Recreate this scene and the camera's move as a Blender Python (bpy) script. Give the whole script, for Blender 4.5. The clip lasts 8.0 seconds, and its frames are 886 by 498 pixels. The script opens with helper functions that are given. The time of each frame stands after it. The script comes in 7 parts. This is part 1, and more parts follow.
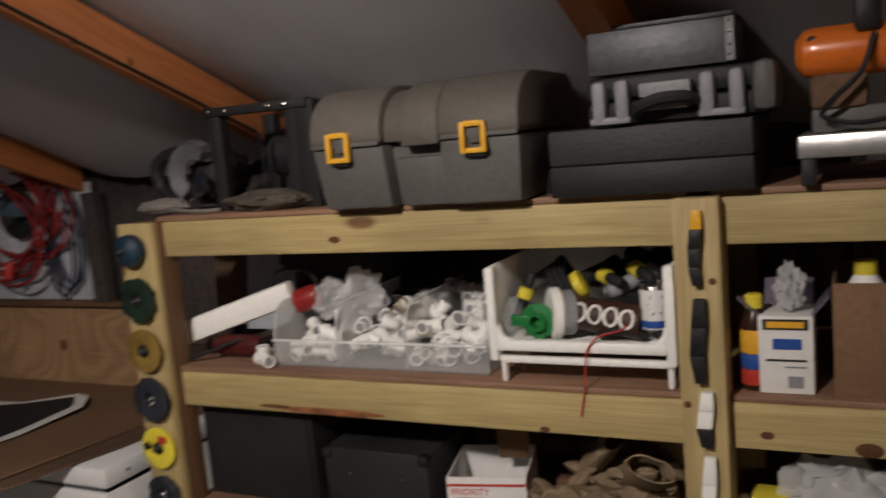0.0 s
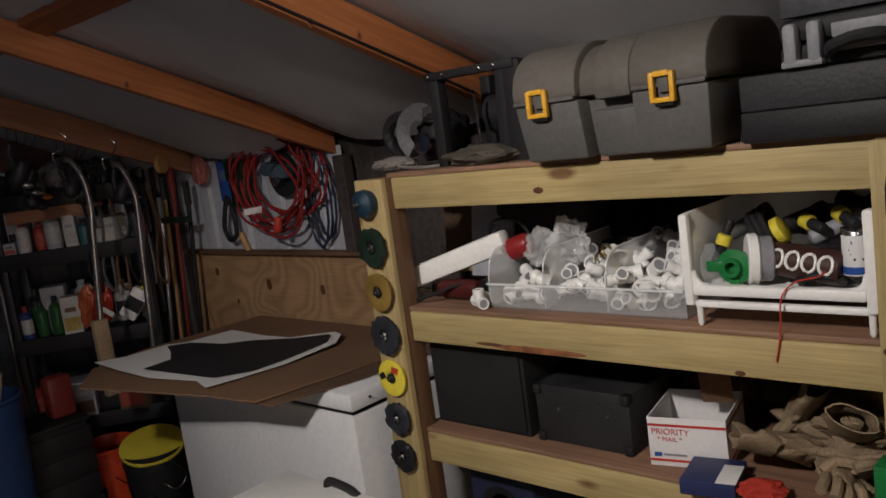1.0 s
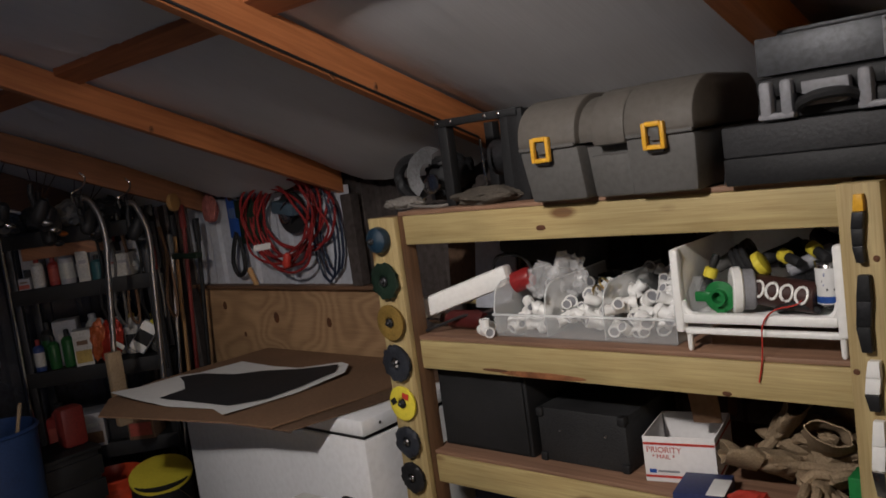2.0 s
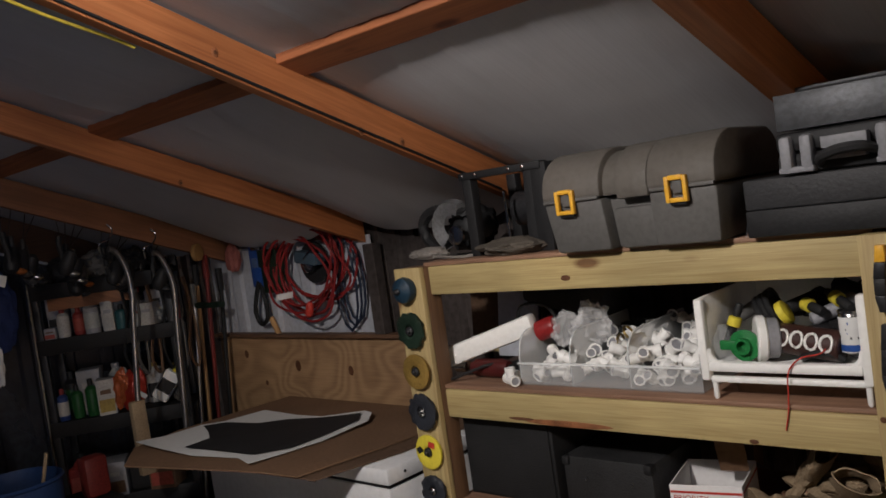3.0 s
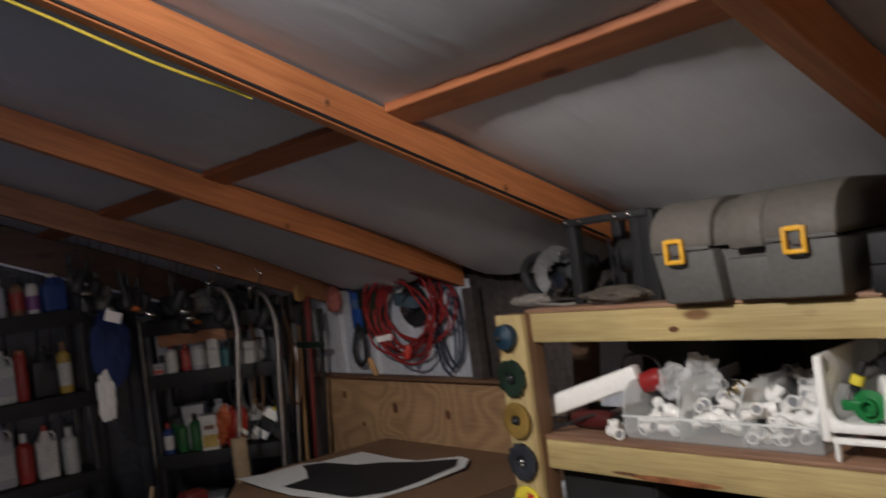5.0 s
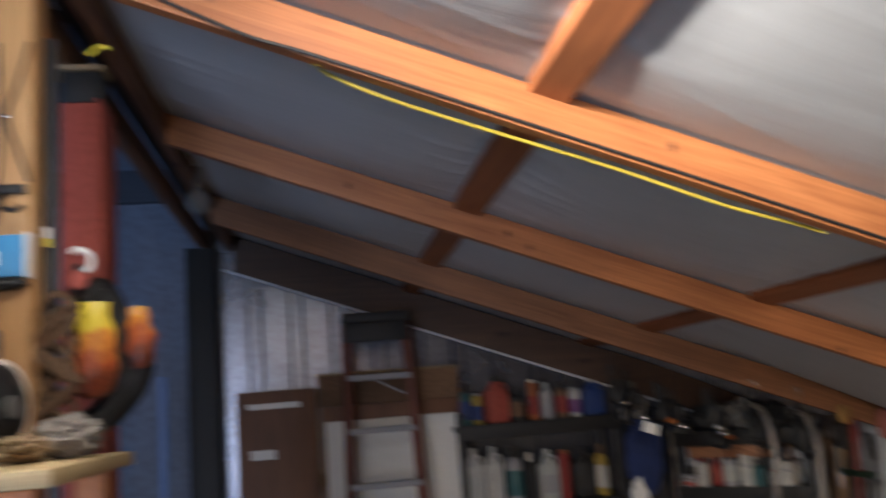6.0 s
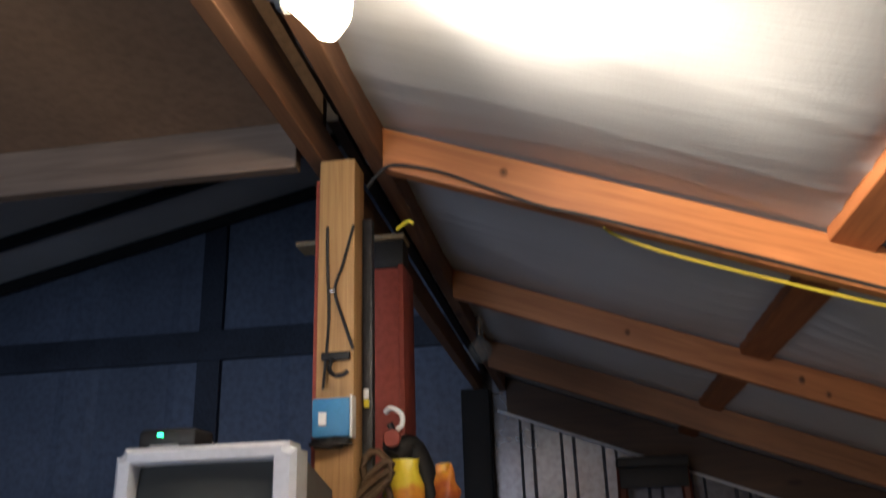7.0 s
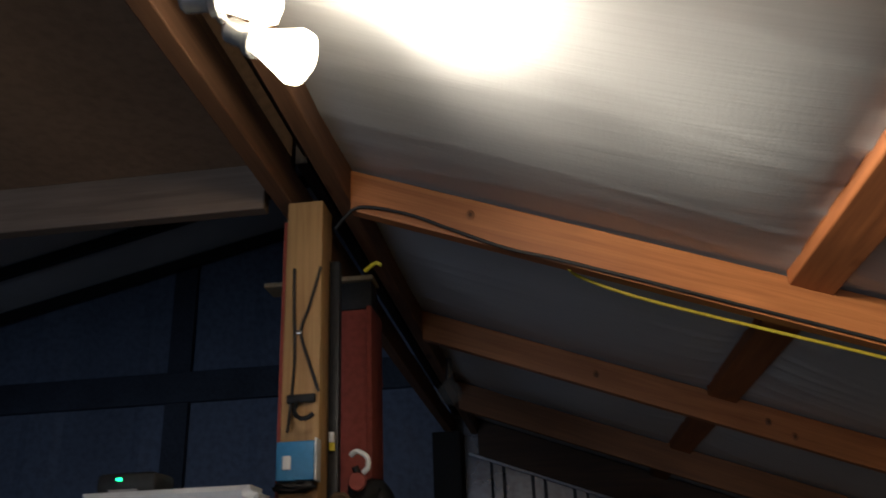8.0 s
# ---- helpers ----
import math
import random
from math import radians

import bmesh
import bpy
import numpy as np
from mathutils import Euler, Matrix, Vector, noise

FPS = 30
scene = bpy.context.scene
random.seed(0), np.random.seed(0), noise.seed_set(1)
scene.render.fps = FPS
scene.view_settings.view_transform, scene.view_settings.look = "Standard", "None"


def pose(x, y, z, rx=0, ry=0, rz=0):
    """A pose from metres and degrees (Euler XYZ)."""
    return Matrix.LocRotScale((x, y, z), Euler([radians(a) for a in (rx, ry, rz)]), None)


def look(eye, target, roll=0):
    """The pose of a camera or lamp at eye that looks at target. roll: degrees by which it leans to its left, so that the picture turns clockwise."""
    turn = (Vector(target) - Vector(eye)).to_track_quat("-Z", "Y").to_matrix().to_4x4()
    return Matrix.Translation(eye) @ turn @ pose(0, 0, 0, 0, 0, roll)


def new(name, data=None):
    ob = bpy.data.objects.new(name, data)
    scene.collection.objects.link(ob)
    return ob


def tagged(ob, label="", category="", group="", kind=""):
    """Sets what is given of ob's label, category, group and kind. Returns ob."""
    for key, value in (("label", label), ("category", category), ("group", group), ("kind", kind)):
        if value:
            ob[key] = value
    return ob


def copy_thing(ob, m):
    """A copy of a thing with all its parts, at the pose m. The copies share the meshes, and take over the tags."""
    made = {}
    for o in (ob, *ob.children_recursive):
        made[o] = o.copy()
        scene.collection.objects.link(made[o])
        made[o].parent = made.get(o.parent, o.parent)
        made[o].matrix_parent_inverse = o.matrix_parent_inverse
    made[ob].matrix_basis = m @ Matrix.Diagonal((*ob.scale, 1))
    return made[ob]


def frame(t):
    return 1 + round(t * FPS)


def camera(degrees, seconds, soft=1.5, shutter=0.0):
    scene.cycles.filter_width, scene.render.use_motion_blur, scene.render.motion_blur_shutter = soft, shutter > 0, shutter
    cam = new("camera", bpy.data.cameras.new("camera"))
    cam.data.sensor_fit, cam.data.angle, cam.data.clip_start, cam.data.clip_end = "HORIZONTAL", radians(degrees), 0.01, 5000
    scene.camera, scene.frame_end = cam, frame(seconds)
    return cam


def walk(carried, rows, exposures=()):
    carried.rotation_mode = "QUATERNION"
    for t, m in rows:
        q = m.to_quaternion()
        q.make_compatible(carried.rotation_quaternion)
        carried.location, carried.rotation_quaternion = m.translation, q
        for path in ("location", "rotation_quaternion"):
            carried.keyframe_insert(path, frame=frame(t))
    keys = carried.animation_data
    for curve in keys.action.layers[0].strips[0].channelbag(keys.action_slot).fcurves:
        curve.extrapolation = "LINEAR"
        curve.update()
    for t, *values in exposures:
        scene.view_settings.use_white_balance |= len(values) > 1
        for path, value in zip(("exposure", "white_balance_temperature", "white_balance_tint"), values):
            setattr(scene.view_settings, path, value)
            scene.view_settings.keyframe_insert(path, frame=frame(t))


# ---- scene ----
# ---- camera and walk ----
cam = camera(55.3, 8.0, soft=1.6, shutter=0.5)
PATH = [
    (0, (-1.602, -1.688, 1.755), (0.174, -0.807, 1.489), -5.1),
    (0.5, (-1.605, -1.818, 1.733), (-0.046, -0.596, 1.452), -5.6),
    (1, (-1.646, -1.866, 1.739), (-0.223, -0.491, 1.442), -7.9),
    (2.5, (-1.875, -1.969, 1.779), (-0.404, -0.624, 1.62), -8.1),
    (3, (-1.883, -1.955, 1.79), (-0.428, -0.587, 1.683), -8.2),
    (3.5, (-1.885, -1.944, 1.789), (-0.434, -0.572, 1.69), -7.9),
    (4, (-1.888, -1.937, 1.789), (-0.432, -0.569, 1.696), -7.8),
    (4.2, (-1.887, -1.94, 1.791), (-0.437, -0.564, 1.704), -7.9),
    (5.3, (-1.903, -1.914, 1.84), (-0.727, -0.298, 1.911), -7.5),
    (5.5, (-1.924, -1.89, 1.886), (-0.898, -0.176, 1.991), -7.5),
    (6, (-2.016, -1.884, 1.943), (-1.725, 0.064, 2.292), -4.6),
    (6.1, (-2.052, -1.892, 1.947), (-1.87, 0.064, 2.323), -3.5),
    (6.5, (-2.093, -1.918, 1.969), (-2.225, 0.017, 2.457), -1.3),
    (7, (-2.091, -1.952, 1.999), (-2.374, -0.09, 2.673), -1.9),
    (7.5, (-2.09, -1.965, 2.006), (-2.372, -0.156, 2.811), -1.7),
    (8, (-2.072, -1.959, 1.997), (-2.288, -0.123, 2.759), -2.4),
]
EXPO = [  # seconds, stops, kelvin, tint
    (0, -0.12, 6150, 15), (1.0, -0.18, 5900, 14), (3.0, -0.1, 5850, 14), (4.2, -0.1, 5850, 14), (5.3, 0.28, 5750, 10), (5.5, 0.42, 5750, 8), (6.0, 1.1, 5950, 8),
    (6.5, 0.85, 6500, 8), (7.0, 0.48, 6800, 8), (7.5, -0.55, 6800, 6), (8, -0.85, 6700, 5),
]
walk(cam, [(t, look(eye, target, roll)) for t, eye, target, roll in PATH], EXPO)

# ---- world and lights ----
world = bpy.data.worlds.new("world")
scene.world = world
world.use_nodes = True
wn = world.node_tree.nodes
sky = wn.new("ShaderNodeTexSky")
sky.sky_type = "NISHITA"
sky.sun_disc = False
sky.sun_elevation, sky.sun_rotation = radians(12), radians(200)
world.node_tree.links.new(sky.outputs[0], wn["Background"].inputs[0])
wn["Background"].inputs[1].default_value = 0.08


def lamp(name, kind, m, energy, color, size):
    d = bpy.data.lights.new(name, kind)
    d.energy, d.color = energy, color
    if kind == "AREA":
        d.shape, d.size, d.size_y = "RECTANGLE", size[0], size[1]
    else:
        d.shadow_soft_size = size
    ob = new(name, d)
    ob.matrix_world = m
    return ob


WARM = (1.0, 0.90, 0.76)
AIM_A = Vector((0.74, 0.04, -0.42)).normalized()
AIM_B = Vector((0.93, 0.12, 0.02)).normalized()
LAMP_A = Vector((-2.405, -0.975, 2.733))  # flood bulb turned to the shelves
LAMP_B = Vector((-2.437, -1.032, 2.792))  # flood bulb turned along the film
la = lamp("flood_light_glow", "SPOT", look(LAMP_A + AIM_A * 0.058, (0.0, -0.28, 0.52)), 168, WARM, 0.04)
la.data.spot_size, la.data.spot_blend = radians(95), 1.0
lb = lamp("flood_light_glow", "SPOT", look(LAMP_B + AIM_B * 0.13, LAMP_B + AIM_B * 2), 82, WARM, 0.04)
lb.data.spot_size, lb.data.spot_blend = radians(160), 1.0
lamp("flood_bulb_glow", "POINT", Matrix.Translation((-2.32, -0.97, 2.765)), 5.0, WARM, 0.035)
# daylight through the open door behind the viewer
ld_ = lamp("door_daylight", "AREA", look((-3.7, -5.0, 1.4), (-3.9, 0.0, 2.3)), 21, (0.54, 0.70, 1.0), (2.0, 2.0))
ld_.data.spread = radians(84)


# ---- materials ----
def nodes_of(name):
    m = bpy.data.materials.new(name)
    m.use_nodes = True
    nt = m.node_tree
    return m, nt, nt.nodes["Principled BSDF"]


def shade(c, k):
    return (min(c[0] * k, 1), min(c[1] * k, 1), min(c[2] * k, 1), 1)


def surf(name, col, rough=0.6, var=0.2, scale=9.0, bump=0.15, metal=0.0, stain=0.5, coat=0.0, rand=0.0, spec=0.3):
    """A surface with grain, broad stains and fine relief."""
    m, nt, b = nodes_of(name)
    n = nt.nodes
    co = n.new("ShaderNodeTexCoord")
    big = n.new("ShaderNodeTexNoise")
    big.inputs["Scale"].default_value = scale * 0.5
    big.inputs["Detail"].default_value = 5
    fine = n.new("ShaderNodeTexNoise")
    fine.inputs["Scale"].default_value = scale * 14
    fine.inputs["Detail"].default_value = 3
    ramp = n.new("ShaderNodeValToRGB")
    ramp.color_ramp.elements[0].position, ramp.color_ramp.elements[1].position = 0.3, 0.7
    ramp.color_ramp.elements[0].color = shade(col, 1 - var * (0.6 + stain))
    ramp.color_ramp.elements[1].color = shade(col, 1 + var * 0.6)
    mix = n.new("ShaderNodeMix")
    mix.data_type, mix.blend_type = "RGBA", "MULTIPLY"
    mix.inputs[0].default_value = min(1, var * 2)
    bw = n.new("ShaderNodeValToRGB")
    bw.color_ramp.elements[0].position, bw.color_ramp.elements[1].position = 0.25, 0.6
    bw.color_ramp.elements[0].color = (0.45, 0.43, 0.4, 1)
    for s in (big, fine):
        nt.links.new(co.outputs["Object"], s.inputs["Vector"])
    nt.links.new(big.outputs["Fac"], ramp.inputs[0])
    nt.links.new(fine.outputs["Fac"], bw.inputs[0])
    nt.links.new(ramp.outputs[0], mix.inputs[6])
    nt.links.new(bw.outputs[0], mix.inputs[7])
    out = mix.outputs[2]
    if rand:
        inf = n.new("ShaderNodeObjectInfo")
        hsv = n.new("ShaderNodeHueSaturation")
        mp = n.new("ShaderNodeMapRange")
        mp.inputs["To Min"].default_value, mp.inputs["To Max"].default_value = 1 - rand, 1 + rand
        nt.links.new(inf.outputs["Random"], mp.inputs["Value"])
        nt.links.new(mp.outputs[0], hsv.inputs["Value"])
        nt.links.new(out, hsv.inputs["Color"])
        out = hsv.outputs[0]
    nt.links.new(out, b.inputs["Base Color"])
    rr = n.new("ShaderNodeMapRange")
    rr.inputs["To Min"].default_value, rr.inputs["To Max"].default_value = max(0.05, rough - 0.12), min(1, rough + 0.12)
    nt.links.new(big.outputs["Fac"], rr.inputs["Value"])
    nt.links.new(rr.outputs[0], b.inputs["Roughness"])
    b.inputs["Metallic"].default_value = metal
    b.inputs["Coat Weight"].default_value = coat
    b.inputs["Specular IOR Level"].default_value = spec
    if bump:
        bp = n.new("ShaderNodeBump")
        bp.inputs["Strength"].default_value, bp.inputs["Distance"].default_value = bump, 0.003
        nt.links.new(fine.outputs["Fac"], bp.inputs["Height"])
        nt.links.new(bp.outputs[0], b.inputs["Normal"])
    return m


def wood(name, light, dark, axis, rough=0.65, knots=True, across=34.0, rand=0.12, warp=1.2, stretch=18.0, tilt=0.0):
    """Sawn timber, grain along the axis given as 0, 1 or 2."""
    m, nt, b = nodes_of(name)
    n = nt.nodes
    co = n.new("ShaderNodeTexCoord")
    inf = n.new("ShaderNodeObjectInfo")
    sh = n.new("ShaderNodeVectorMath")
    sh.operation = "ADD"
    mul = n.new("ShaderNodeVectorMath")
    mul.operation = "SCALE"
    mul.inputs[0].default_value = (3.1, 5.7, 4.3)
    nt.links.new(inf.outputs["Random"], mul.inputs["Scale"])
    nt.links.new(co.outputs["Object"], sh.inputs[0])
    nt.links.new(mul.outputs[0], sh.inputs[1])
    mp = n.new("ShaderNodeMapping")
    sc = [across, across, across]
    sc[axis] = across / stretch
    mp.inputs["Scale"].default_value = sc
    lay = n.new("ShaderNodeVectorRotate")
    lay.rotation_type = "Y_AXIS"
    lay.inputs["Angle"].default_value = tilt
    nt.links.new(sh.outputs[0], lay.inputs["Vector"])
    nt.links.new(lay.outputs[0], mp.inputs["Vector"])
    g = n.new("ShaderNodeTexNoise")
    g.inputs["Scale"].default_value, g.inputs["Detail"].default_value, g.inputs["Distortion"].default_value = 1.0, 6, warp
    nt.links.new(mp.outputs[0], g.inputs["Vector"])
    ramp = n.new("ShaderNodeValToRGB")
    e = ramp.color_ramp.elements
    e[0].position, e[1].position = 0.28, 0.68
    e[0].color, e[1].color = (*dark, 1), (*light, 1)
    nt.links.new(g.outputs["Fac"], ramp.inputs[0])
    mf = n.new("ShaderNodeMapping")
    sf = [across * 6.5] * 3
    sf[axis] = across * 0.16
    mf.inputs["Scale"].default_value = sf
    nt.links.new(lay.outputs[0], mf.inputs["Vector"])
    hair = n.new("ShaderNodeTexNoise")
    hair.inputs["Scale"].default_value, hair.inputs["Detail"].default_value = 1.0, 4
    nt.links.new(mf.outputs[0], hair.inputs["Vector"])
    hr_ = n.new("ShaderNodeValToRGB")
    hr_.color_ramp.elements[0].position, hr_.color_ramp.elements[1].position = 0.36, 0.56
    hr_.color_ramp.elements[0].color, hr_.color_ramp.elements[1].color = (0.66, 0.60, 0.54, 1), (1.06, 1.06, 1.06, 1)
    nt.links.new(hair.outputs["Fac"], hr_.inputs[0])
    broad = n.new("ShaderNodeTexNoise")
    broad.inputs["Scale"].default_value = 2.6
    nt.links.new(sh.outputs[0], broad.inputs["Vector"])
    hsv = n.new("ShaderNodeHueSaturation")
    br = n.new("ShaderNodeMapRange")
    br.inputs["To Min"].default_value, br.inputs["To Max"].default_value = 0.7 - rand, 1.3 + rand
    nt.links.new(broad.outputs["Fac"], br.inputs["Value"])
    nt.links.new(br.outputs[0], hsv.inputs["Value"])
    lines = n.new("ShaderNodeMix")
    lines.data_type, lines.blend_type = "RGBA", "MULTIPLY"
    lines.inputs[0].default_value = 0.38
    nt.links.new(ramp.outputs[0], lines.inputs[6])
    nt.links.new(hr_.outputs[0], lines.inputs[7])
    nt.links.new(lines.outputs[2], hsv.inputs["Color"])
    out = hsv.outputs[0]
    if knots:
        mk = n.new("ShaderNodeMapping")
        ks = [7.0, 7.0, 7.0]
        ks[axis] = 2.6
        mk.inputs["Scale"].default_value = ks
        nt.links.new(sh.outputs[0], mk.inputs["Vector"])
        vo = n.new("ShaderNodeTexVoronoi")
        vo.inputs["Scale"].default_value = 1.0
        nt.links.new(mk.outputs[0], vo.inputs["Vector"])
        kr = n.new("ShaderNodeValToRGB")
        kr.color_ramp.elements[0].position, kr.color_ramp.elements[1].position = 0.07, 0.13
        kr.color_ramp.elements[0].color, kr.color_ramp.elements[1].color = (0.3, 0.16, 0.09, 1), (1, 1, 1, 1)
        nt.links.new(vo.outputs["Distance"], kr.inputs[0])
        mx = n.new("ShaderNodeMix")
        mx.data_type, mx.blend_type = "RGBA", "MULTIPLY"
        mx.inputs[0].default_value = 0.9
        nt.links.new(out, mx.inputs[6])
        nt.links.new(kr.outputs[0], mx.inputs[7])
        out = mx.outputs[2]
    nt.links.new(out, b.inputs["Base Color"])
    b.inputs["Roughness"].default_value = rough
    bp = n.new("ShaderNodeBump")
    bp.inputs["Strength"].default_value, bp.inputs["Distance"].default_value = 0.25, 0.002
    nt.links.new(g.outputs["Fac"], bp.inputs["Height"])
    nt.links.new(bp.outputs[0], b.inputs["Normal"])
    return m


def glow(name, col, strength):
    m, nt, b = nodes_of(name)
    b.inputs["Base Color"].default_value = (*col, 1)
    b.inputs["Emission Color"].default_value = (*col, 1)
    b.inputs["Emission Strength"].default_value = strength
    return m


def clear(name, col, rough=0.12, alpha=0.35):
    """Thin cloudy plastic or glass: part light passes straight through."""
    m, nt, b = nodes_of(name)
    b.inputs["Base Color"].default_value = (*col, 1)
    b.inputs["Roughness"].default_value = rough
    b.inputs["Alpha"].default_value = alpha
    return m


PINE_Y = wood("treated_pine_y", (0.46, 0.365, 0.165), (0.345, 0.255, 0.105), 1, across=48, stretch=26)
PINE_Z = wood("treated_pine_z", (0.43, 0.335, 0.155), (0.31, 0.225, 0.095), 2, across=48, stretch=26)
# dark brown that carries the shade on the end post's side
POST_SIDE_Z = wood("shaded_post_side_z", (0.16, 0.085, 0.04), (0.09, 0.045, 0.022), 2)
# browner rafter timber with shade put into its colour; also on an offcut board
DIM_X = wood("shaded_brown_timber_x", (0.26, 0.115, 0.05), (0.17, 0.07, 0.03), 0, knots=False, tilt=-math.atan(0.375))
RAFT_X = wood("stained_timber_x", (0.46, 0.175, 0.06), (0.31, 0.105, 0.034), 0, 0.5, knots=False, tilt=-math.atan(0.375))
RIDGE_Y = wood("dark_ridge_timber_y", (0.17, 0.08, 0.04), (0.10, 0.045, 0.022), 1)
TIE_X = wood("greyed_timber_x", (0.20, 0.135, 0.095), (0.14, 0.092, 0.062), 0, knots=False)
RAFT_Y = wood("stained_timber_y", (0.34, 0.115, 0.038), (0.22, 0.07, 0.024), 1)
POST_Z = wood("post_timber_z", (0.46, 0.27, 0.11), (0.33, 0.18, 0.07), 2)


def rotary_ply(name, light, dark):
    """Rotary-cut plywood: broad looping contour lines over fine grain along y."""
    m, nt, b = nodes_of(name)
    n = nt.nodes
    co = n.new("ShaderNodeTexCoord")
    fields = []
    for sc, det in (((3.0, 1.9, 3.2), 1.0), ((60.0, 7.0, 150.0), 3), ((1.5, 1.1, 2.0), 4)):
        mp = n.new("ShaderNodeMapping")
        mp.inputs["Scale"].default_value = sc
        nt.links.new(co.outputs["Object"], mp.inputs["Vector"])
        tx = n.new("ShaderNodeTexNoise")
        tx.inputs["Scale"].default_value, tx.inputs["Detail"].default_value, tx.inputs["Distortion"].default_value = 1.0, det, 0.4
        nt.links.new(mp.outputs[0], tx.inputs["Vector"])
        fields.append(tx)
    k = n.new("ShaderNodeMath")
    k.operation = "MULTIPLY"
    k.inputs[1].default_value = 80.0
    nt.links.new(fields[0].outputs["Fac"], k.inputs[0])
    wave = n.new("ShaderNodeMath")
    wave.operation = "SINE"
    nt.links.new(k.outputs[0], wave.inputs[0])
    w2 = n.new("ShaderNodeMath")
    w2.operation = "MULTIPLY_ADD"
    w2.inputs[1].default_value = 0.11
    nt.links.new(wave.outputs[0], w2.inputs[0])
    soft_grain = n.new("ShaderNodeMapRange")
    soft_grain.inputs["To Min"].default_value, soft_grain.inputs["To Max"].default_value = 0.3, 0.7
    nt.links.new(fields[1].outputs["Fac"], soft_grain.inputs["Value"])
    nt.links.new(soft_grain.outputs[0], w2.inputs[2])
    w3 = n.new("ShaderNodeMath")
    w3.operation = "ADD"
    nt.links.new(w2.outputs[0], w3.inputs[0])
    nt.links.new(fields[2].outputs["Fac"], w3.inputs[1])
    ramp = n.new("ShaderNodeValToRGB")
    e = ramp.color_ramp.elements
    e[0].position, e[1].position = 0.48, 1.0
    e[0].color, e[1].color = (*dark, 1), (*light, 1)
    half = n.new("ShaderNodeMath")
    half.operation = "MULTIPLY"
    half.inputs[1].default_value = 0.80
    nt.links.new(w3.outputs[0], half.inputs[0])
    nt.links.new(half.outputs[0], ramp.inputs[0])
    nt.links.new(ramp.outputs[0], b.inputs["Base Color"])
    b.inputs["Roughness"].default_value = 0.62
    bp = n.new("ShaderNodeBump")
    bp.inputs["Strength"].default_value, bp.inputs["Distance"].default_value = 0.2, 0.002
    nt.links.new(w2.outputs[0], bp.inputs["Height"])
    nt.links.new(bp.outputs[0], b.inputs["Normal"])
    return m


PLY = rotary_ply("plywood_face", (0.46, 0.29, 0.15), (0.17, 0.088, 0.042))
DECK = wood("deck_plywood", (0.27, 0.155, 0.095), (0.17, 0.09, 0.055), 1, knots=False)


def scrim(name, col, rough):
    """Insulation facing: thin film over a fibre scrim that runs along x."""
    m, nt, b = nodes_of(name)
    n = nt.nodes
    co = n.new("ShaderNodeTexCoord")
    stains = n.new("ShaderNodeTexNoise")
    stains.inputs["Scale"].default_value, stains.inputs["Detail"].default_value = 1.7, 6
    nt.links.new(co.outputs["Object"], stains.inputs["Vector"])
    ramp = n.new("ShaderNodeValToRGB")
    ramp.color_ramp.elements[0].position, ramp.color_ramp.elements[1].position = 0.3, 0.65
    ramp.color_ramp.elements[0].color, ramp.color_ramp.elements[1].color = shade(col, 0.86), shade(col, 1.04)
    nt.links.new(stains.outputs["Fac"], ramp.inputs[0])
    heights = []
    for sc in ((5.0, 190.0, 5.0), (150.0, 26.0, 60.0), (2.2, 24.0, 2.2)):
        mp = n.new("ShaderNodeMapping")
        mp.inputs["Scale"].default_value = sc
        nt.links.new(co.outputs["Object"], mp.inputs["Vector"])
        tx = n.new("ShaderNodeTexNoise")
        tx.inputs["Scale"].default_value, tx.inputs["Detail"].default_value = 1.0, 3
        nt.links.new(mp.outputs[0], tx.inputs["Vector"])
        heights.append(tx)
    add = n.new("ShaderNodeMath")
    add.operation = "MULTIPLY_ADD"
    add.inputs[1].default_value = 0.5
    nt.links.new(heights[1].outputs["Fac"], add.inputs[0])
    nt.links.new(heights[0].outputs["Fac"], add.inputs[2])
    more = n.new("ShaderNodeMath")
    more.operation = "MULTIPLY_ADD"
    more.inputs[1].default_value = 1.0
    nt.links.new(heights[2].outputs["Fac"], more.inputs[0])
    nt.links.new(add.outputs[0], more.inputs[2])
    streak = n.new("ShaderNodeMix")
    streak.data_type, streak.blend_type = "RGBA", "MULTIPLY"
    streak.inputs[0].default_value = 0.2
    sr = n.new("ShaderNodeValToRGB")
    sr.color_ramp.elements[0].position, sr.color_ramp.elements[1].position = 0.35, 0.6
    sr.color_ramp.elements[0].color = (0.72, 0.72, 0.72, 1)
    nt.links.new(heights[0].outputs["Fac"], sr.inputs[0])
    nt.links.new(ramp.outputs[0], streak.inputs[6])
    nt.links.new(sr.outputs[0], streak.inputs[7])
    nt.links.new(streak.outputs[2], b.inputs["Base Color"])
    b.inputs["Roughness"].default_value = rough
    b.inputs["Specular IOR Level"].default_value = 0.3
    bp = n.new("ShaderNodeBump")
    bp.inputs["Strength"].default_value, bp.inputs["Distance"].default_value = 0.22, 0.0022
    nt.links.new(more.outputs[0], bp.inputs["Height"])
    nt.links.new(bp.outputs[0], b.inputs["Normal"])
    return m


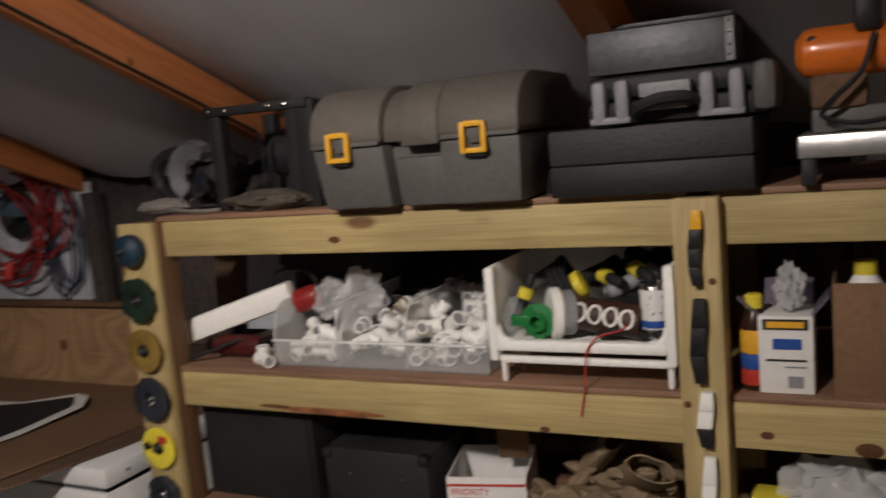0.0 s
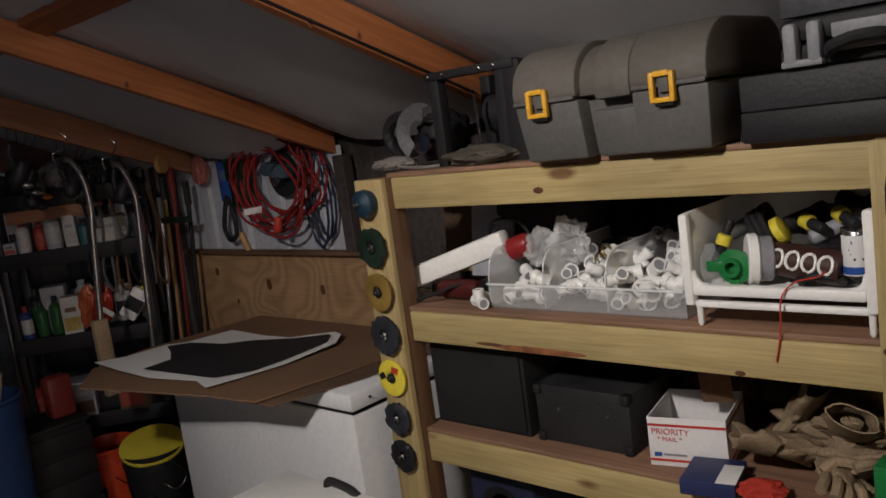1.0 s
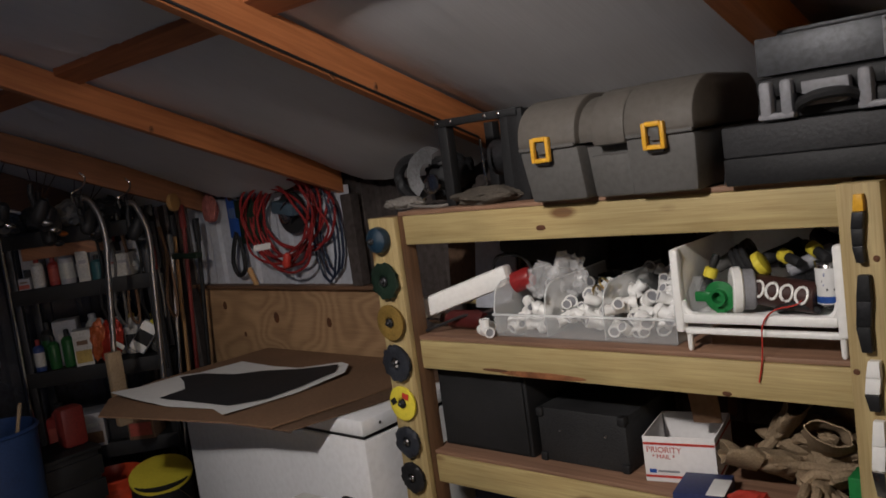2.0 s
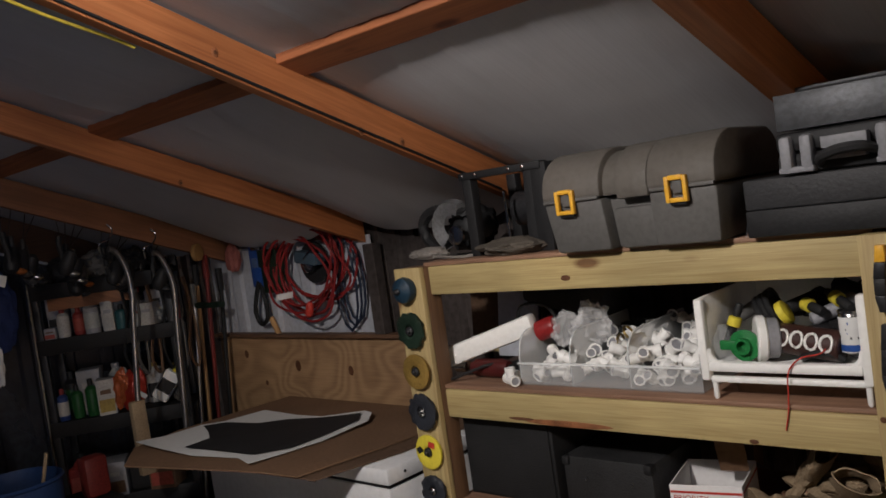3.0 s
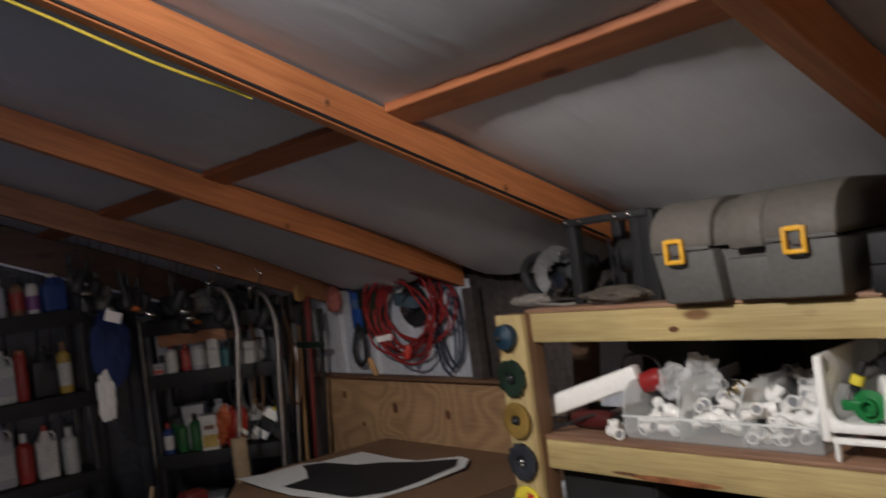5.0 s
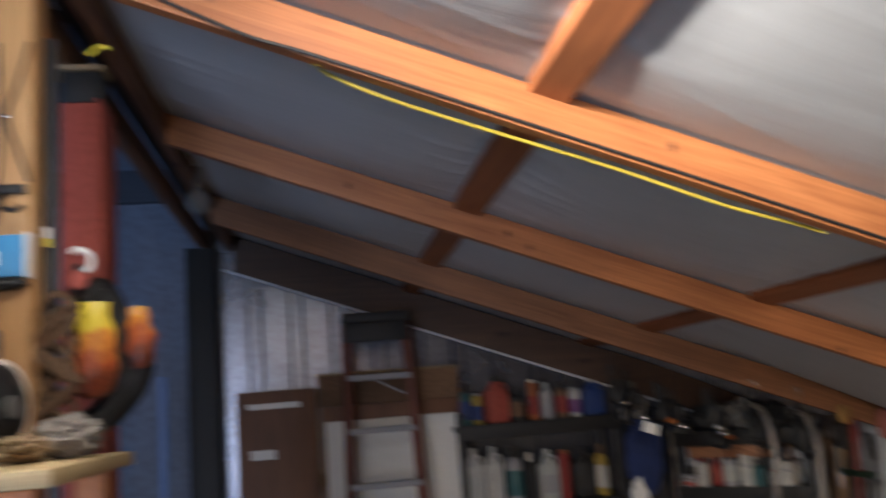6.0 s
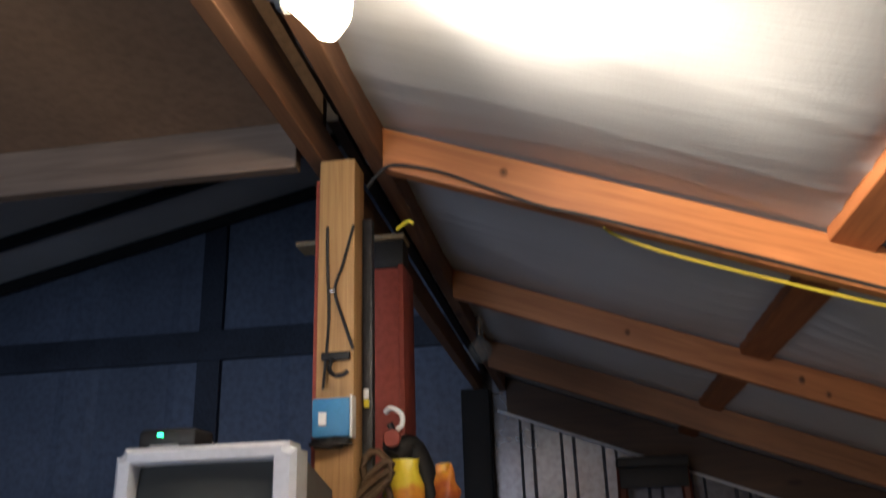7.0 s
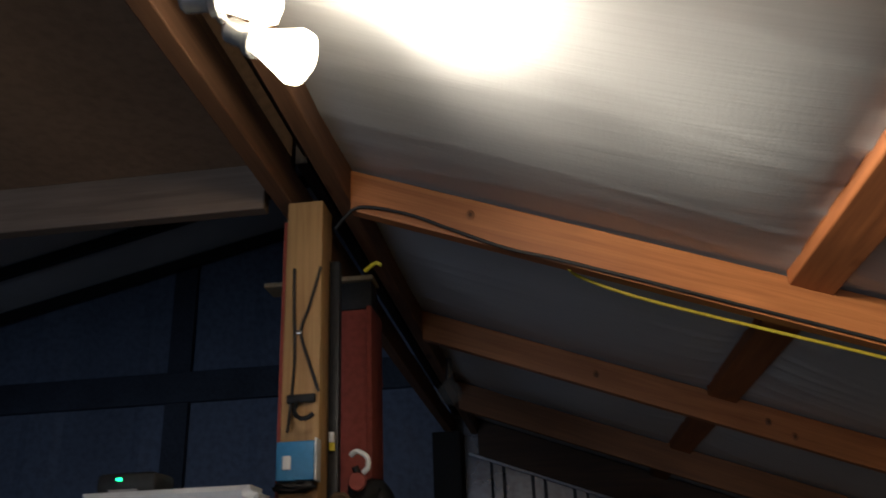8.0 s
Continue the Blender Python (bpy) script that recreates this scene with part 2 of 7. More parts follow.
FOIL = scrim("white_insulation_film", (0.55, 0.55, 0.57), 0.42)
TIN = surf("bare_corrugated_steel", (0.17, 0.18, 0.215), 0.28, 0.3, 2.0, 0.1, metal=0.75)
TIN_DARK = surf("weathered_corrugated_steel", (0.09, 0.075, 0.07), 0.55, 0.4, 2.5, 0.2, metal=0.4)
TIN_WHITE = surf("pale_steel_sheet", (0.60, 0.62, 0.68), 0.4, 0.15, 3.0, 0.1, metal=0.2)
BLUEWALL = surf("blue_grey_panel", (0.125, 0.15, 0.215), 0.6, 0.25, 2.0, 0.1)
NIGHT = surf("dark_blue_grey_paint", (0.04, 0.048, 0.07), 0.6, 0.3, 5.0, 0.2)
CONCRETE = surf("concrete", (0.22, 0.21, 0.19), 0.85, 0.35, 2.0, 0.5)
BLACK = surf("black_paint", (0.014, 0.014, 0.015), 0.6, 0.3, 8.0, 0.2)
DARKSTEEL = surf("dark_steel", (0.035, 0.035, 0.038), 0.45, 0.3, 8.0, 0.2, metal=0.5)
CHROME = surf("dull_chrome", (0.62, 0.6, 0.58), 0.22, 0.25, 10.0, 0.05, metal=1.0)
WHITE = surf("white_enamel", (0.75, 0.75, 0.76), 0.35, 0.08, 3.0, 0.05)
WHITEPL = surf("white_plastic", (0.86, 0.85, 0.82), 0.32, 0.06, 5.0, 0.05)
GREYPL = surf("grey_textured_plastic", (0.10, 0.096, 0.091), 0.55, 0.16, 5.0, 0.18)
GREY2 = surf("mid_grey_plastic", (0.27, 0.27, 0.29), 0.5, 0.15, 7.0, 0.3)
BLACKPL = surf("black_plastic", (0.017, 0.017, 0.018), 0.55, 0.25, 8.0, 0.3)
YELLOW = surf("yellow_plastic", (0.75, 0.40, 0.03), 0.4, 0.12, 8.0, 0.1)
LEMON = surf("lemon_plastic", (0.72, 0.60, 0.05), 0.4, 0.12, 8.0, 0.1)
ORANGE = surf("orange_paint", (0.72, 0.17, 0.02), 0.3, 0.12, 8.0, 0.05, coat=0.4)
REDPL = surf("red_plastic", (0.50, 0.045, 0.03), 0.4, 0.2, 8.0, 0.1)
GREENPL = surf("green_plastic", (0.02, 0.18, 0.045), 0.4, 0.15, 8.0, 0.1)
BLUEPL = surf("blue_plastic", (0.03, 0.09, 0.35), 0.45, 0.2, 8.0, 0.1)
CARD = surf("brown_cardboard", (0.20, 0.115, 0.065), 0.85, 0.18, 5.0, 0.15)
CARD_DARK = surf("dusty_cardboard", (0.15, 0.09, 0.055), 0.85, 0.3, 4.0, 0.15)
PAPER = surf("white_paper", (0.72, 0.71, 0.69), 0.8, 0.06, 3.0, 0.05)
INK = surf("black_ink", (0.02, 0.02, 0.022), 0.6, 0.2, 6.0, 0.05)
TAN = surf("tan_leather", (0.30, 0.22, 0.135), 0.85, 0.3, 12.0, 0.5)
CLOTH = surf("grey_cloth", (0.22, 0.20, 0.18), 0.9, 0.3, 14.0, 0.5)
RUST = surf("red_primer_steel", (0.33, 0.07, 0.05), 0.6, 0.25, 4.0, 0.2)
CLEARPL = clear("cloudy_clear_plastic", (0.82, 0.84, 0.84), 0.18, 0.15)
CLEARMILK = clear("milky_clear_plastic", (0.80, 0.82, 0.82), 0.25, 0.34)
CLEAREDGE = clear("cloudy_plastic_edge", (0.86, 0.88, 0.88), 0.2, 0.5)
STEEL = surf("dull_galvanised_steel", (0.30, 0.29, 0.28), 0.35, 0.3, 10.0, 0.1, metal=0.9)
# red darkened in the colour itself for things in the unlit corner
DULLRED = surf("dim_red_paint", (0.16, 0.022, 0.018), 0.5, 0.3, 8.0, 0.15)


# ---- mesh helpers ----
def box(bm, x0, x1, y0, y1, z0, z1, bev=0.0, m=None):
    """A block, its edges rounded by bev."""
    r = bmesh.ops.create_cube(bm, size=1)
    vs = r["verts"]
    for v in vs:
        v.co = Vector(((x0 + x1) / 2 + v.co.x * (x1 - x0), (y0 + y1) / 2 + v.co.y * (y1 - y0), (z0 + z1) / 2 + v.co.z * (z1 - z0)))
    if m is not None:
        bmesh.ops.transform(bm, matrix=m, verts=vs)
    if bev:
        es = {e for v in vs for e in v.link_edges}
        bmesh.ops.bevel(bm, geom=list(es), offset=bev, segments=2, affect="EDGES", profile=0.5)
    return bm


def B(x0, x1, y0, y1, z0, z1, bev=0.003, m=None):
    return box(bmesh.new(), x0, x1, y0, y1, z0, z1, bev, m)


def lathe(bm, prof, seg=20, m=None):
    """Turn a profile of (radius, height) round z; m places it."""
    rings = []
    for r, z in prof:
        rings.append([bm.verts.new((r * math.cos(2 * math.pi * i / seg), r * math.sin(2 * math.pi * i / seg), z)) for i in range(seg)])
    for a, b in zip(rings, rings[1:]):
        for i in range(seg):
            bm.faces.new((a[i], a[(i + 1) % seg], b[(i + 1) % seg], b[i]))
    bm.faces.new(rings[0][::-1])
    bm.faces.new(rings[-1])
    if m is not None:
        bmesh.ops.transform(bm, matrix=m, verts=[v for r in rings for v in r])
    return bm


def L(prof, seg=20, m=None):
    return lathe(bmesh.new(), prof, seg, m)


def smooth_path(pts, n=6):
    """Catmull-Rom through the points."""
    p = [Vector(q) for q in pts]
    out = []
    for i in range(len(p) - 1):
        a, b, c, d = p[max(i - 1, 0)], p[i], p[i + 1], p[min(i + 2, len(p) - 1)]
        for k in range(n):
            t = k / n
            out.append(0.5 * (2 * b + (c - a) * t + (2 * a - 5 * b + 4 * c - d) * t * t + (3 * b - a - 3 * c + d) * t ** 3))
    out.append(p[-1])
    return out


def tube(bm, pts, r, seg=8, close=False):
    """A round rod or hose along the points."""
    p = [Vector(q) for q in pts]
    up = Vector((0.13, 0.21, 0.97)).normalized()
    rings = []
    for i, q in enumerate(p):
        d = (p[(i + 1) % len(p)] if close else p[min(i + 1, len(p) - 1)]) - (p[i - 1] if close else p[max(i - 1, 0)])
        d.normalize()
        s = d.cross(up)
        if s.length < 0.05:
            s = d.cross(Vector((1, 0, 0)))
        s.normalize()
        u = s.cross(d)
        rings.append([bm.verts.new(q + (s * math.cos(2 * math.pi * k / seg) + u * math.sin(2 * math.pi * k / seg)) * r) for k in range(seg)])
    pairs = list(zip(rings, rings[1:])) + ([(rings[-1], rings[0])] if close else [])
    for a, b in pairs:
        for k in range(seg):
            bm.faces.new((a[k], a[(k + 1) % seg], b[(k + 1) % seg], b[k]))
    if not close:
        bm.faces.new(rings[0][::-1])
        bm.faces.new(rings[-1])
    return bm


def T(pts, r, seg=8, n=6, close=False):
    return tube(bmesh.new(), smooth_path(pts, n) if n else pts, r, seg, close)


def prism(bm, outline, y0, y1, bev=0.0):
    """An outline in x and z, drawn out along y."""
    a = [bm.verts.new((x, y0, z)) for x, z in outline]
    b = [bm.verts.new((x, y1, z)) for x, z in outline]
    k = len(a)
    fs = [bm.faces.new(a), bm.faces.new(b[::-1])] + [bm.faces.new((a[(i + 1) % k], a[i], b[i], b[(i + 1) % k])) for i in range(k)]
    bmesh.ops.recalc_face_normals(bm, faces=fs)
    if bev:
        es = {e for f in fs for e in f.edges}
        bmesh.ops.bevel(bm, geom=list(es), offset=bev, segments=2, affect="EDGES", profile=0.5)
    return bm


def mesh(name, bm, mat, smooth=False):
    bmesh.ops.recalc_face_normals(bm, faces=bm.faces[:])
    me = bpy.data.meshes.new(name)
    bm.to_mesh(me)
    bm.free()
    me.materials.append(mat)
    if smooth:
        me.polygons.foreach_set("use_smooth", [True] * len(me.polygons))
        me.set_sharp_from_angle(angle=radians(38))
    return me


def part(name, bm, mat, parent=None, label="", smooth=True):
    ob = new(name, mesh(name, bm, mat, smooth))
    if parent is not None:
        ob.parent = parent
    if label:
        tagged(ob, label)
    return ob


def thing(name, label, category, loc=(0, 0, 0), rz=0.0, group="", m=None):
    e = new(name)
    e.empty_display_size = 0.1
    e.matrix_world = m if m is not None else pose(*loc, 0, 0, rz)
    return tagged(e, label, category, group)


def solid(name, bm, mat, label, category, loc=(0, 0, 0), rz=0.0, group="", m=None):
    """A thing of one mesh."""
    ob = part(name, bm, mat)
    ob.matrix_world = m if m is not None else pose(*loc, 0, 0, rz)
    return tagged(ob, label, category, group)


def structure(name, bm, mat, label="", parent=None, smooth=False):
    ob = part(name, bm, mat, parent, "", smooth)
    return tagged(ob, label, "", "", "structure")


rng = random.Random(4)

# ---- floor, walls, roof ----
RIDGE, SLOPE = -2.6, 0.375


def roof(x):
    """Height of the film under the roof."""
    return 2.025 - SLOPE * x if x > RIDGE else 2.025 - SLOPE * RIDGE - SLOPE * (RIDGE - x)


EAST, GABLE, SOUTH, WEST = 0.69, 3.02, -5.2, -6.6
structure("floor", B(WEST - 0.2, EAST + 0.2, SOUTH - 2.0, GABLE + 0.2, -0.15, 0, 0), CONCRETE, "grey worn concrete shed floor")


def corrugated(length, z0f, z1f, pitch, depth, thick=0.004):
    """A ribbed sheet along +x from 0 to length; ribs stand out towards -y."""
    bm = bmesh.new()
    xs, x = [], 0.0
    while x < length:
        for dx, dy in ((0, 0), (0.62, 0), (0.7, 1), (0.92, 1)):
            if x + dx * pitch <= length:
                xs.append((x + dx * pitch, -dy * depth))
        x += pitch
    xs.append((length, 0))
    front = [(bm.verts.new((a, y, z0f(a))), bm.verts.new((a, y, z1f(a)))) for a, y in xs]
    back = [(bm.verts.new((a, y + thick, z0f(a))), bm.verts.new((a, y + thick, z1f(a)))) for a, y in xs]
    for f, flip in ((front, 1), (back, 0)):
        for (a, b), (c, d) in zip(f, f[1:]):
            bm.faces.new((a, c, d, b) if flip else (b, d, c, a))
    for k in (0, 1):
        for i in range(len(xs) - 1):
            bm.faces.new((front[i][k], back[i][k], back[i + 1][k], front[i + 1][k]))
    for i in (0, -1):
        bm.faces.new((front[i][0], front[i][1], back[i][1], back[i][0]))
    return bm


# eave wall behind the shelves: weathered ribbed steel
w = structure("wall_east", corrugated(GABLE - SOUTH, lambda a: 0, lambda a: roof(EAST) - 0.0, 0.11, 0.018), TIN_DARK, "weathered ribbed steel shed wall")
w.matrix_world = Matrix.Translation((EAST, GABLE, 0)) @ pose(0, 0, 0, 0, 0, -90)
# gable wall
w = structure("wall_gable", corrugated(EAST - RIDGE, lambda a: 0, lambda a: roof(RIDGE + 0.02 + a), 0.23, 0.02), TIN, "bare ribbed steel gable wall")
w.matrix_world = Matrix.Translation((RIDGE + 0.02, GABLE, 0))
structure("wall_gable_left", corrugated(RIDGE - WEST - 0.05, lambda a: 0, lambda a: 4.6, 0.75, 0.012), BLUEWALL, "blue grey panelled end wall").matrix_world = Matrix.Translation((WEST, GABLE - 0.01, 0))
structure("wall_rail", B(WEST, -2.74, GABLE - 0.07, GABLE - 0.022, 3.17, 3.36, 0.003), NIGHT, "dark horizontal wall rail")
structure("wall_stud", B(-4.42, -4.27, GABLE - 0.06, GABLE - 0.022, 0, 3.17, 0.003), NIGHT, "dark upright wall stud")
structure("wall_stud", B(-4.42, -4.27, GABLE - 0.06, GABLE - 0.022, 3.36, 4.3, 0.003), NIGHT, "dark upright wall stud")
structure("wall_west", B(WEST - 0.1, WEST, SOUTH, GABLE, 0, 4.6, 0), BLUEWALL)
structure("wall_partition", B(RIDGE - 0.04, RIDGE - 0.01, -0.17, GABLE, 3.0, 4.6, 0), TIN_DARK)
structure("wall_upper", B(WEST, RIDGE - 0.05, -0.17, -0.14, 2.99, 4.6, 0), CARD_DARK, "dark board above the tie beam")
# unseen slabs behind the sheets, added to keep sky light from leaking in
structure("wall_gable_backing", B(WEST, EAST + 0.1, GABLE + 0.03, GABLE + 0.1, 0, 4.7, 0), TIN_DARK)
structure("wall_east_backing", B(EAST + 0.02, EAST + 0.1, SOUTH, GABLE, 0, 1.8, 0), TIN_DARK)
bm = B(WEST, -4.4, SOUTH - 0.1, SOUTH, 0, 2.99, 0)
box(bm, -2.2, EAST, SOUTH - 0.1, SOUTH, 0, 2.99)
box(bm, -4.4, -2.2, SOUTH - 0.1, SOUTH, 2.45, 2.99)
structure("wall_south", bm, BLUEWALL, "end wall with an open doorway")

# film ceiling: sags between the rafters and is creased
RAFTERS = [3.0, 2.0, 0.9, -0.196, -1.29, -2.38, -3.47, -4.56]

BAYS = ((RIDGE, -1.549, 0.034), (-1.46, -0.53, 0.030), (-0.44, 0.60, 0.11))  # from, to, depth of the sag


def film(x0, x1, y0, y1, nx, ny):
    """The facing hangs slack in each bay and puckers along the timbers that pinch it."""
    bm = bmesh.new()
    grid = []
    for i in range(nx + 1):
        row = []
        for j in range(ny + 1):
            x, y = x0 + (x1 - x0) * i / nx, y0 + (y1 - y0) * j / ny
            near = min(abs(y - r - 0.02) for r in RAFTERS)
            lo, hi, deep = next(((p, q, d) for p, q, d in BAYS if p <= x <= q), (x, x + 1, 0))
            u = (x - lo) / (hi - lo)
            hang = (1 - math.exp(-u / 0.14)) * (1 - math.exp(-(1 - u) / 0.12)) if lo < -0.5 else u ** 0.85
            sag = deep * hang * (1 - math.exp(-(near / 0.16) ** 1.5))
            pull = math.exp(-max(0.0, x - lo) / 0.20) + 0.8 * math.exp(-max(0.0, hi - x) / 0.16)
            bend = 0.10 * noise.noise(Vector((x * 1.3, y * 1.1, 5.0)))
            fold = 1 - abs(noise.noise(Vector((x * 0.9 + 4.0, (y + bend - 0.12 * (x - lo)) * 8.5, 0.7)))) * 2
            fine = 1 - abs(noise.noise(Vector((x * 1.6 + 9.0, (y + bend) * 21.0, 2.7)))) * 2
            cre = (0.0006 + 0.0062 * pull) * max(0.0, fold) ** 5 + (0.0003 + 0.0016 * pull) * max(0.0, fine) ** 4
            soft_ = 0.0035 * noise.noise(Vector((x * 1.8, y * 2.5, 3.1)))
            row.append(bm.verts.new((x, y, roof(x) + 0.004 - sag + (soft_ * hang - cre) * min(1, near / 0.1))))
        grid.append(row)
    for i in range(nx):
        for j in range(ny):
            bm.faces.new((grid[i][j], grid[i][j + 1], grid[i + 1][j + 1], grid[i + 1][j]))
    return bm


structure("ceiling", film(RIDGE, EAST, SOUTH, GABLE, 150, 640), FOIL, "white creased insulation film under the roof", smooth=True)
structure("ceiling_left", B(WEST, RIDGE - 0.05, SOUTH, -0.14, 2.985, 3.02, 0), surf("brown_fibre_board", (0.34, 0.20, 0.12), 0.8, 0.2, 3.0, 0.2), "dark brown board ceiling")
bm = bmesh.new()
prism(bm, [(WEST - 0.2, 3.55), (RIDGE, 4.49), (RIDGE, 4.6), (WEST - 0.2, 3.66)], -0.2, GABLE + 0.1)
structure("roof_left", bm, FOIL, "film under the higher roof")
for k in range(6):
    y = 0.1 + 0.55 * k
    bm = bmesh.new()
    prism(bm, [(WEST, 3.50), (RIDGE - 0.05, 4.40), (RIDGE - 0.05, 4.47), (WEST, 3.57)], y, y + 0.04)
    structure("high_rafter", bm, BLACK, "dark rafter under the higher roof")
bm = bmesh.new()
prism(bm, [(RIDGE - 0.02, roof(RIDGE) + 0.02), (EAST + 0.3, roof(EAST) - 0.09), (EAST + 0.3, roof(EAST) + 0.0), (RIDGE - 0.02, roof(RIDGE) + 0.12)], SOUTH - 0.1, GABLE + 0.1)
structure("roof", bm, TIN_DARK, "steel roof sheets")

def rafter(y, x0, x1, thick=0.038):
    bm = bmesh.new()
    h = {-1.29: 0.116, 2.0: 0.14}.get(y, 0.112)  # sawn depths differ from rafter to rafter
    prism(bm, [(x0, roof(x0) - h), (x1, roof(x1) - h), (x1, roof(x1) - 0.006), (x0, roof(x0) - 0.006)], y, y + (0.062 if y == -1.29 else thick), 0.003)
    # the far rafter takes DIM_X, its neighbour's shadow held in that tone
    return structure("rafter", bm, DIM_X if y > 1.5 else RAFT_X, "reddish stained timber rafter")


ROW = {}
for r in RAFTERS[1:]:
    ROW[r] = rafter(r, RIDGE + 0.105, EAST - 0.03)
bm = bmesh.new()
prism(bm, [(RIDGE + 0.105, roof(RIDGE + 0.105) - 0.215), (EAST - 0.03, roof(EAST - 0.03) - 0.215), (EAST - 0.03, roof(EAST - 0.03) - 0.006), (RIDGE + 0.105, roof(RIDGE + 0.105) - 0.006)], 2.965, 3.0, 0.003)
# near-black because the shade by the gable is put into the timber colour
structure("gable_rafter", bm, wood("shaded_timber_x", (0.07, 0.035, 0.02), (0.04, 0.02, 0.012), 0), "deep timber against the gable wall, shade in its dark colour")
for a, b in zip(RAFTERS[1:], RAFTERS):
    for x in (0.57, -0.53, -1.549):
        y0, y1 = a + (0.062 if a == -1.29 else 0.038), (b if b < 2.9 else 2.965)
        bm = bmesh.new()
        box(bm, x, x + 0.085, y0, y1, -0.020 if x > -1 else -0.027, 0.010, 0.003)
        for v in bm.verts:
            v.co.z += roof(v.co.x)
        # eave row takes the dark steel colour: the darkness at the wall painted on
        structure("blocking", bm, RAFT_Y if x < 0.5 else TIN_DARK, "short stained timber between rafters")

# ridge beam of two planks, and its posts
for x in (-2.672, -2.535):
    structure("ridge_beam", B(x, x + 0.04, SOUTH, GABLE - 0.03, 2.872, 2.968, 0.003), RIDGE_Y, "stained timber ridge plank")
structure("gable_trim", T([(RIDGE + 0.05, 2.955, roof(RIDGE + 0.05) - 0.225), (EAST - 0.03, 2.955, roof(EAST - 0.03) - 0.225)], 0.008, 6, 0), TIN_WHITE, "pale edge strip along the gable")
structure("tie_beam", B(WEST, -2.70, -0.215, -0.177, 2.865, 2.985, 0.003), TIE_X, "horizontal timber tie beam")

# ---- timber shelving against the eave wall ----
LEVELS = (1.60, 1.21, 0.84, 0.40)
POSTS = ((-0.107, 0.006), (-1.466, -1.383), (-2.86, -2.777))
rack = thing("storage_rack", "rough timber storage rack of pale pine beams", "shelving")
for y0, y1 in POSTS:
    # end post is split: the dark rear part paints its side in shade
    split = -0.018 if y0 > -0.5 else 0.047
    part("post", B(-0.04, split, y0, y1, 0, 1.603, 0.003), PINE_Z, rack)
    if split < 0:
        part("stud", B(split + 0.0005, 0.047, y0 + 0.002, y1 - 0.002, 0, 1.602, 0.003), POST_SIDE_Z, rack, "rear part of the post, dark brown for its shaded side")
    part("rear_post", B(0.56, 0.60, y0, y0 + 0.089, 0, 1.60, 0.004), PINE_Z, rack)
for z in LEVELS:
    for (a0, a1), (b0, b1) in zip(POSTS, POSTS[1:]):
        part("front_beam", B(0, 0.038, b1, a0, z - 0.089, z, 0.004), PINE_Y, rack)
        part("rear_beam", B(0.52, 0.558, b1, a0, z - 0.089, z, 0.004), PINE_Y, rack)
        for k in range(2):
            xa = 0.004 + 0.278 * k
            part("deck_board", B(xa, xa + 0.274, b1 - 0.02, a0 + 0.02, z + 0.001, z + 0.013, 0.002), DECK, rack, "red-brown plywood deck" if k == 0 else "")
    for y0, y1 in POSTS:
        part("side_beam", B(0.05, 0.555, y0 + 0.02, y0 + 0.058, z - 0.092, z - 0.003, 0.003), PINE_Y, rack)
KNOT = surf("dark_wood_knot", (0.13, 0.055, 0.025), 0.7, 0.4, 30.0, 0.3)


def knot(parent, place, w, h, across, mat=KNOT):
    """A dark oval knot, a hair proud of its board; across is the board's facing."""
    q = Vector(across).to_track_quat("Z", "Y").to_matrix().to_4x4()
    part("knot", L([(1.0, 0.0), (0.85, 0.0008), (0.3, 0.0011)], 14, Matrix.Translation(place) @ q @ Matrix.Diagonal((h, w, 1, 1))), mat, parent)


for y, z, w, h in ((-0.621, 1.542, 0.008, 0.016), (-1.093, 1.129, 0.006, 0.012), (-0.40, 1.135, 0.005, 0.05), (-1.53, 1.150, 0.008, 0.013), (-1.70, 1.135, 0.014, 0.024), (-0.93, 0.79, 0.006, 0.015)):
    knot(rack, (0.0, y, z), w, h, (-1, 0, 0))
for z, y in ((1.215, -1.395), (1.45, -1.45), (1.10, -0.02)):
    knot(rack, (-0.04, y, z), 0.007, 0.007, (-1, 0, 0))
RED_KNOT = surf("pale_red_knot", (0.30, 0.12, 0.05), 0.5, 0.5, 40.0, 0.3)
knot(rack, (0.0, -0.56, 1.131), 0.009, 0.15, (-1, 0, 0), RED_KNOT)
for row, pts in ((-0.196, ((-0.273, 2.021), (-0.707, 2.227), (-1.241, 2.444), (-2.213, 2.807), (-0.12, 1.985))), (0.9, ((-0.21, 2.004), (-1.373, 2.482), (-1.904, 2.678), (-1.30, 2.43)))):
    for x, z in pts:
        knot(ROW[row], (x, row, z), 0.013, 0.010, (0, -1, 0), RED_KNOT)
        knot(ROW[row], (x, row - 0.0005, z), 0.006, 0.005, (0, -1, 0))
TOPZ, MIDZ, LOWZ = 1.613, 1.223, 0.853
FACE = pose(0, 0, 0, 0, -90, 0)  # turns a lathe's axis to -x


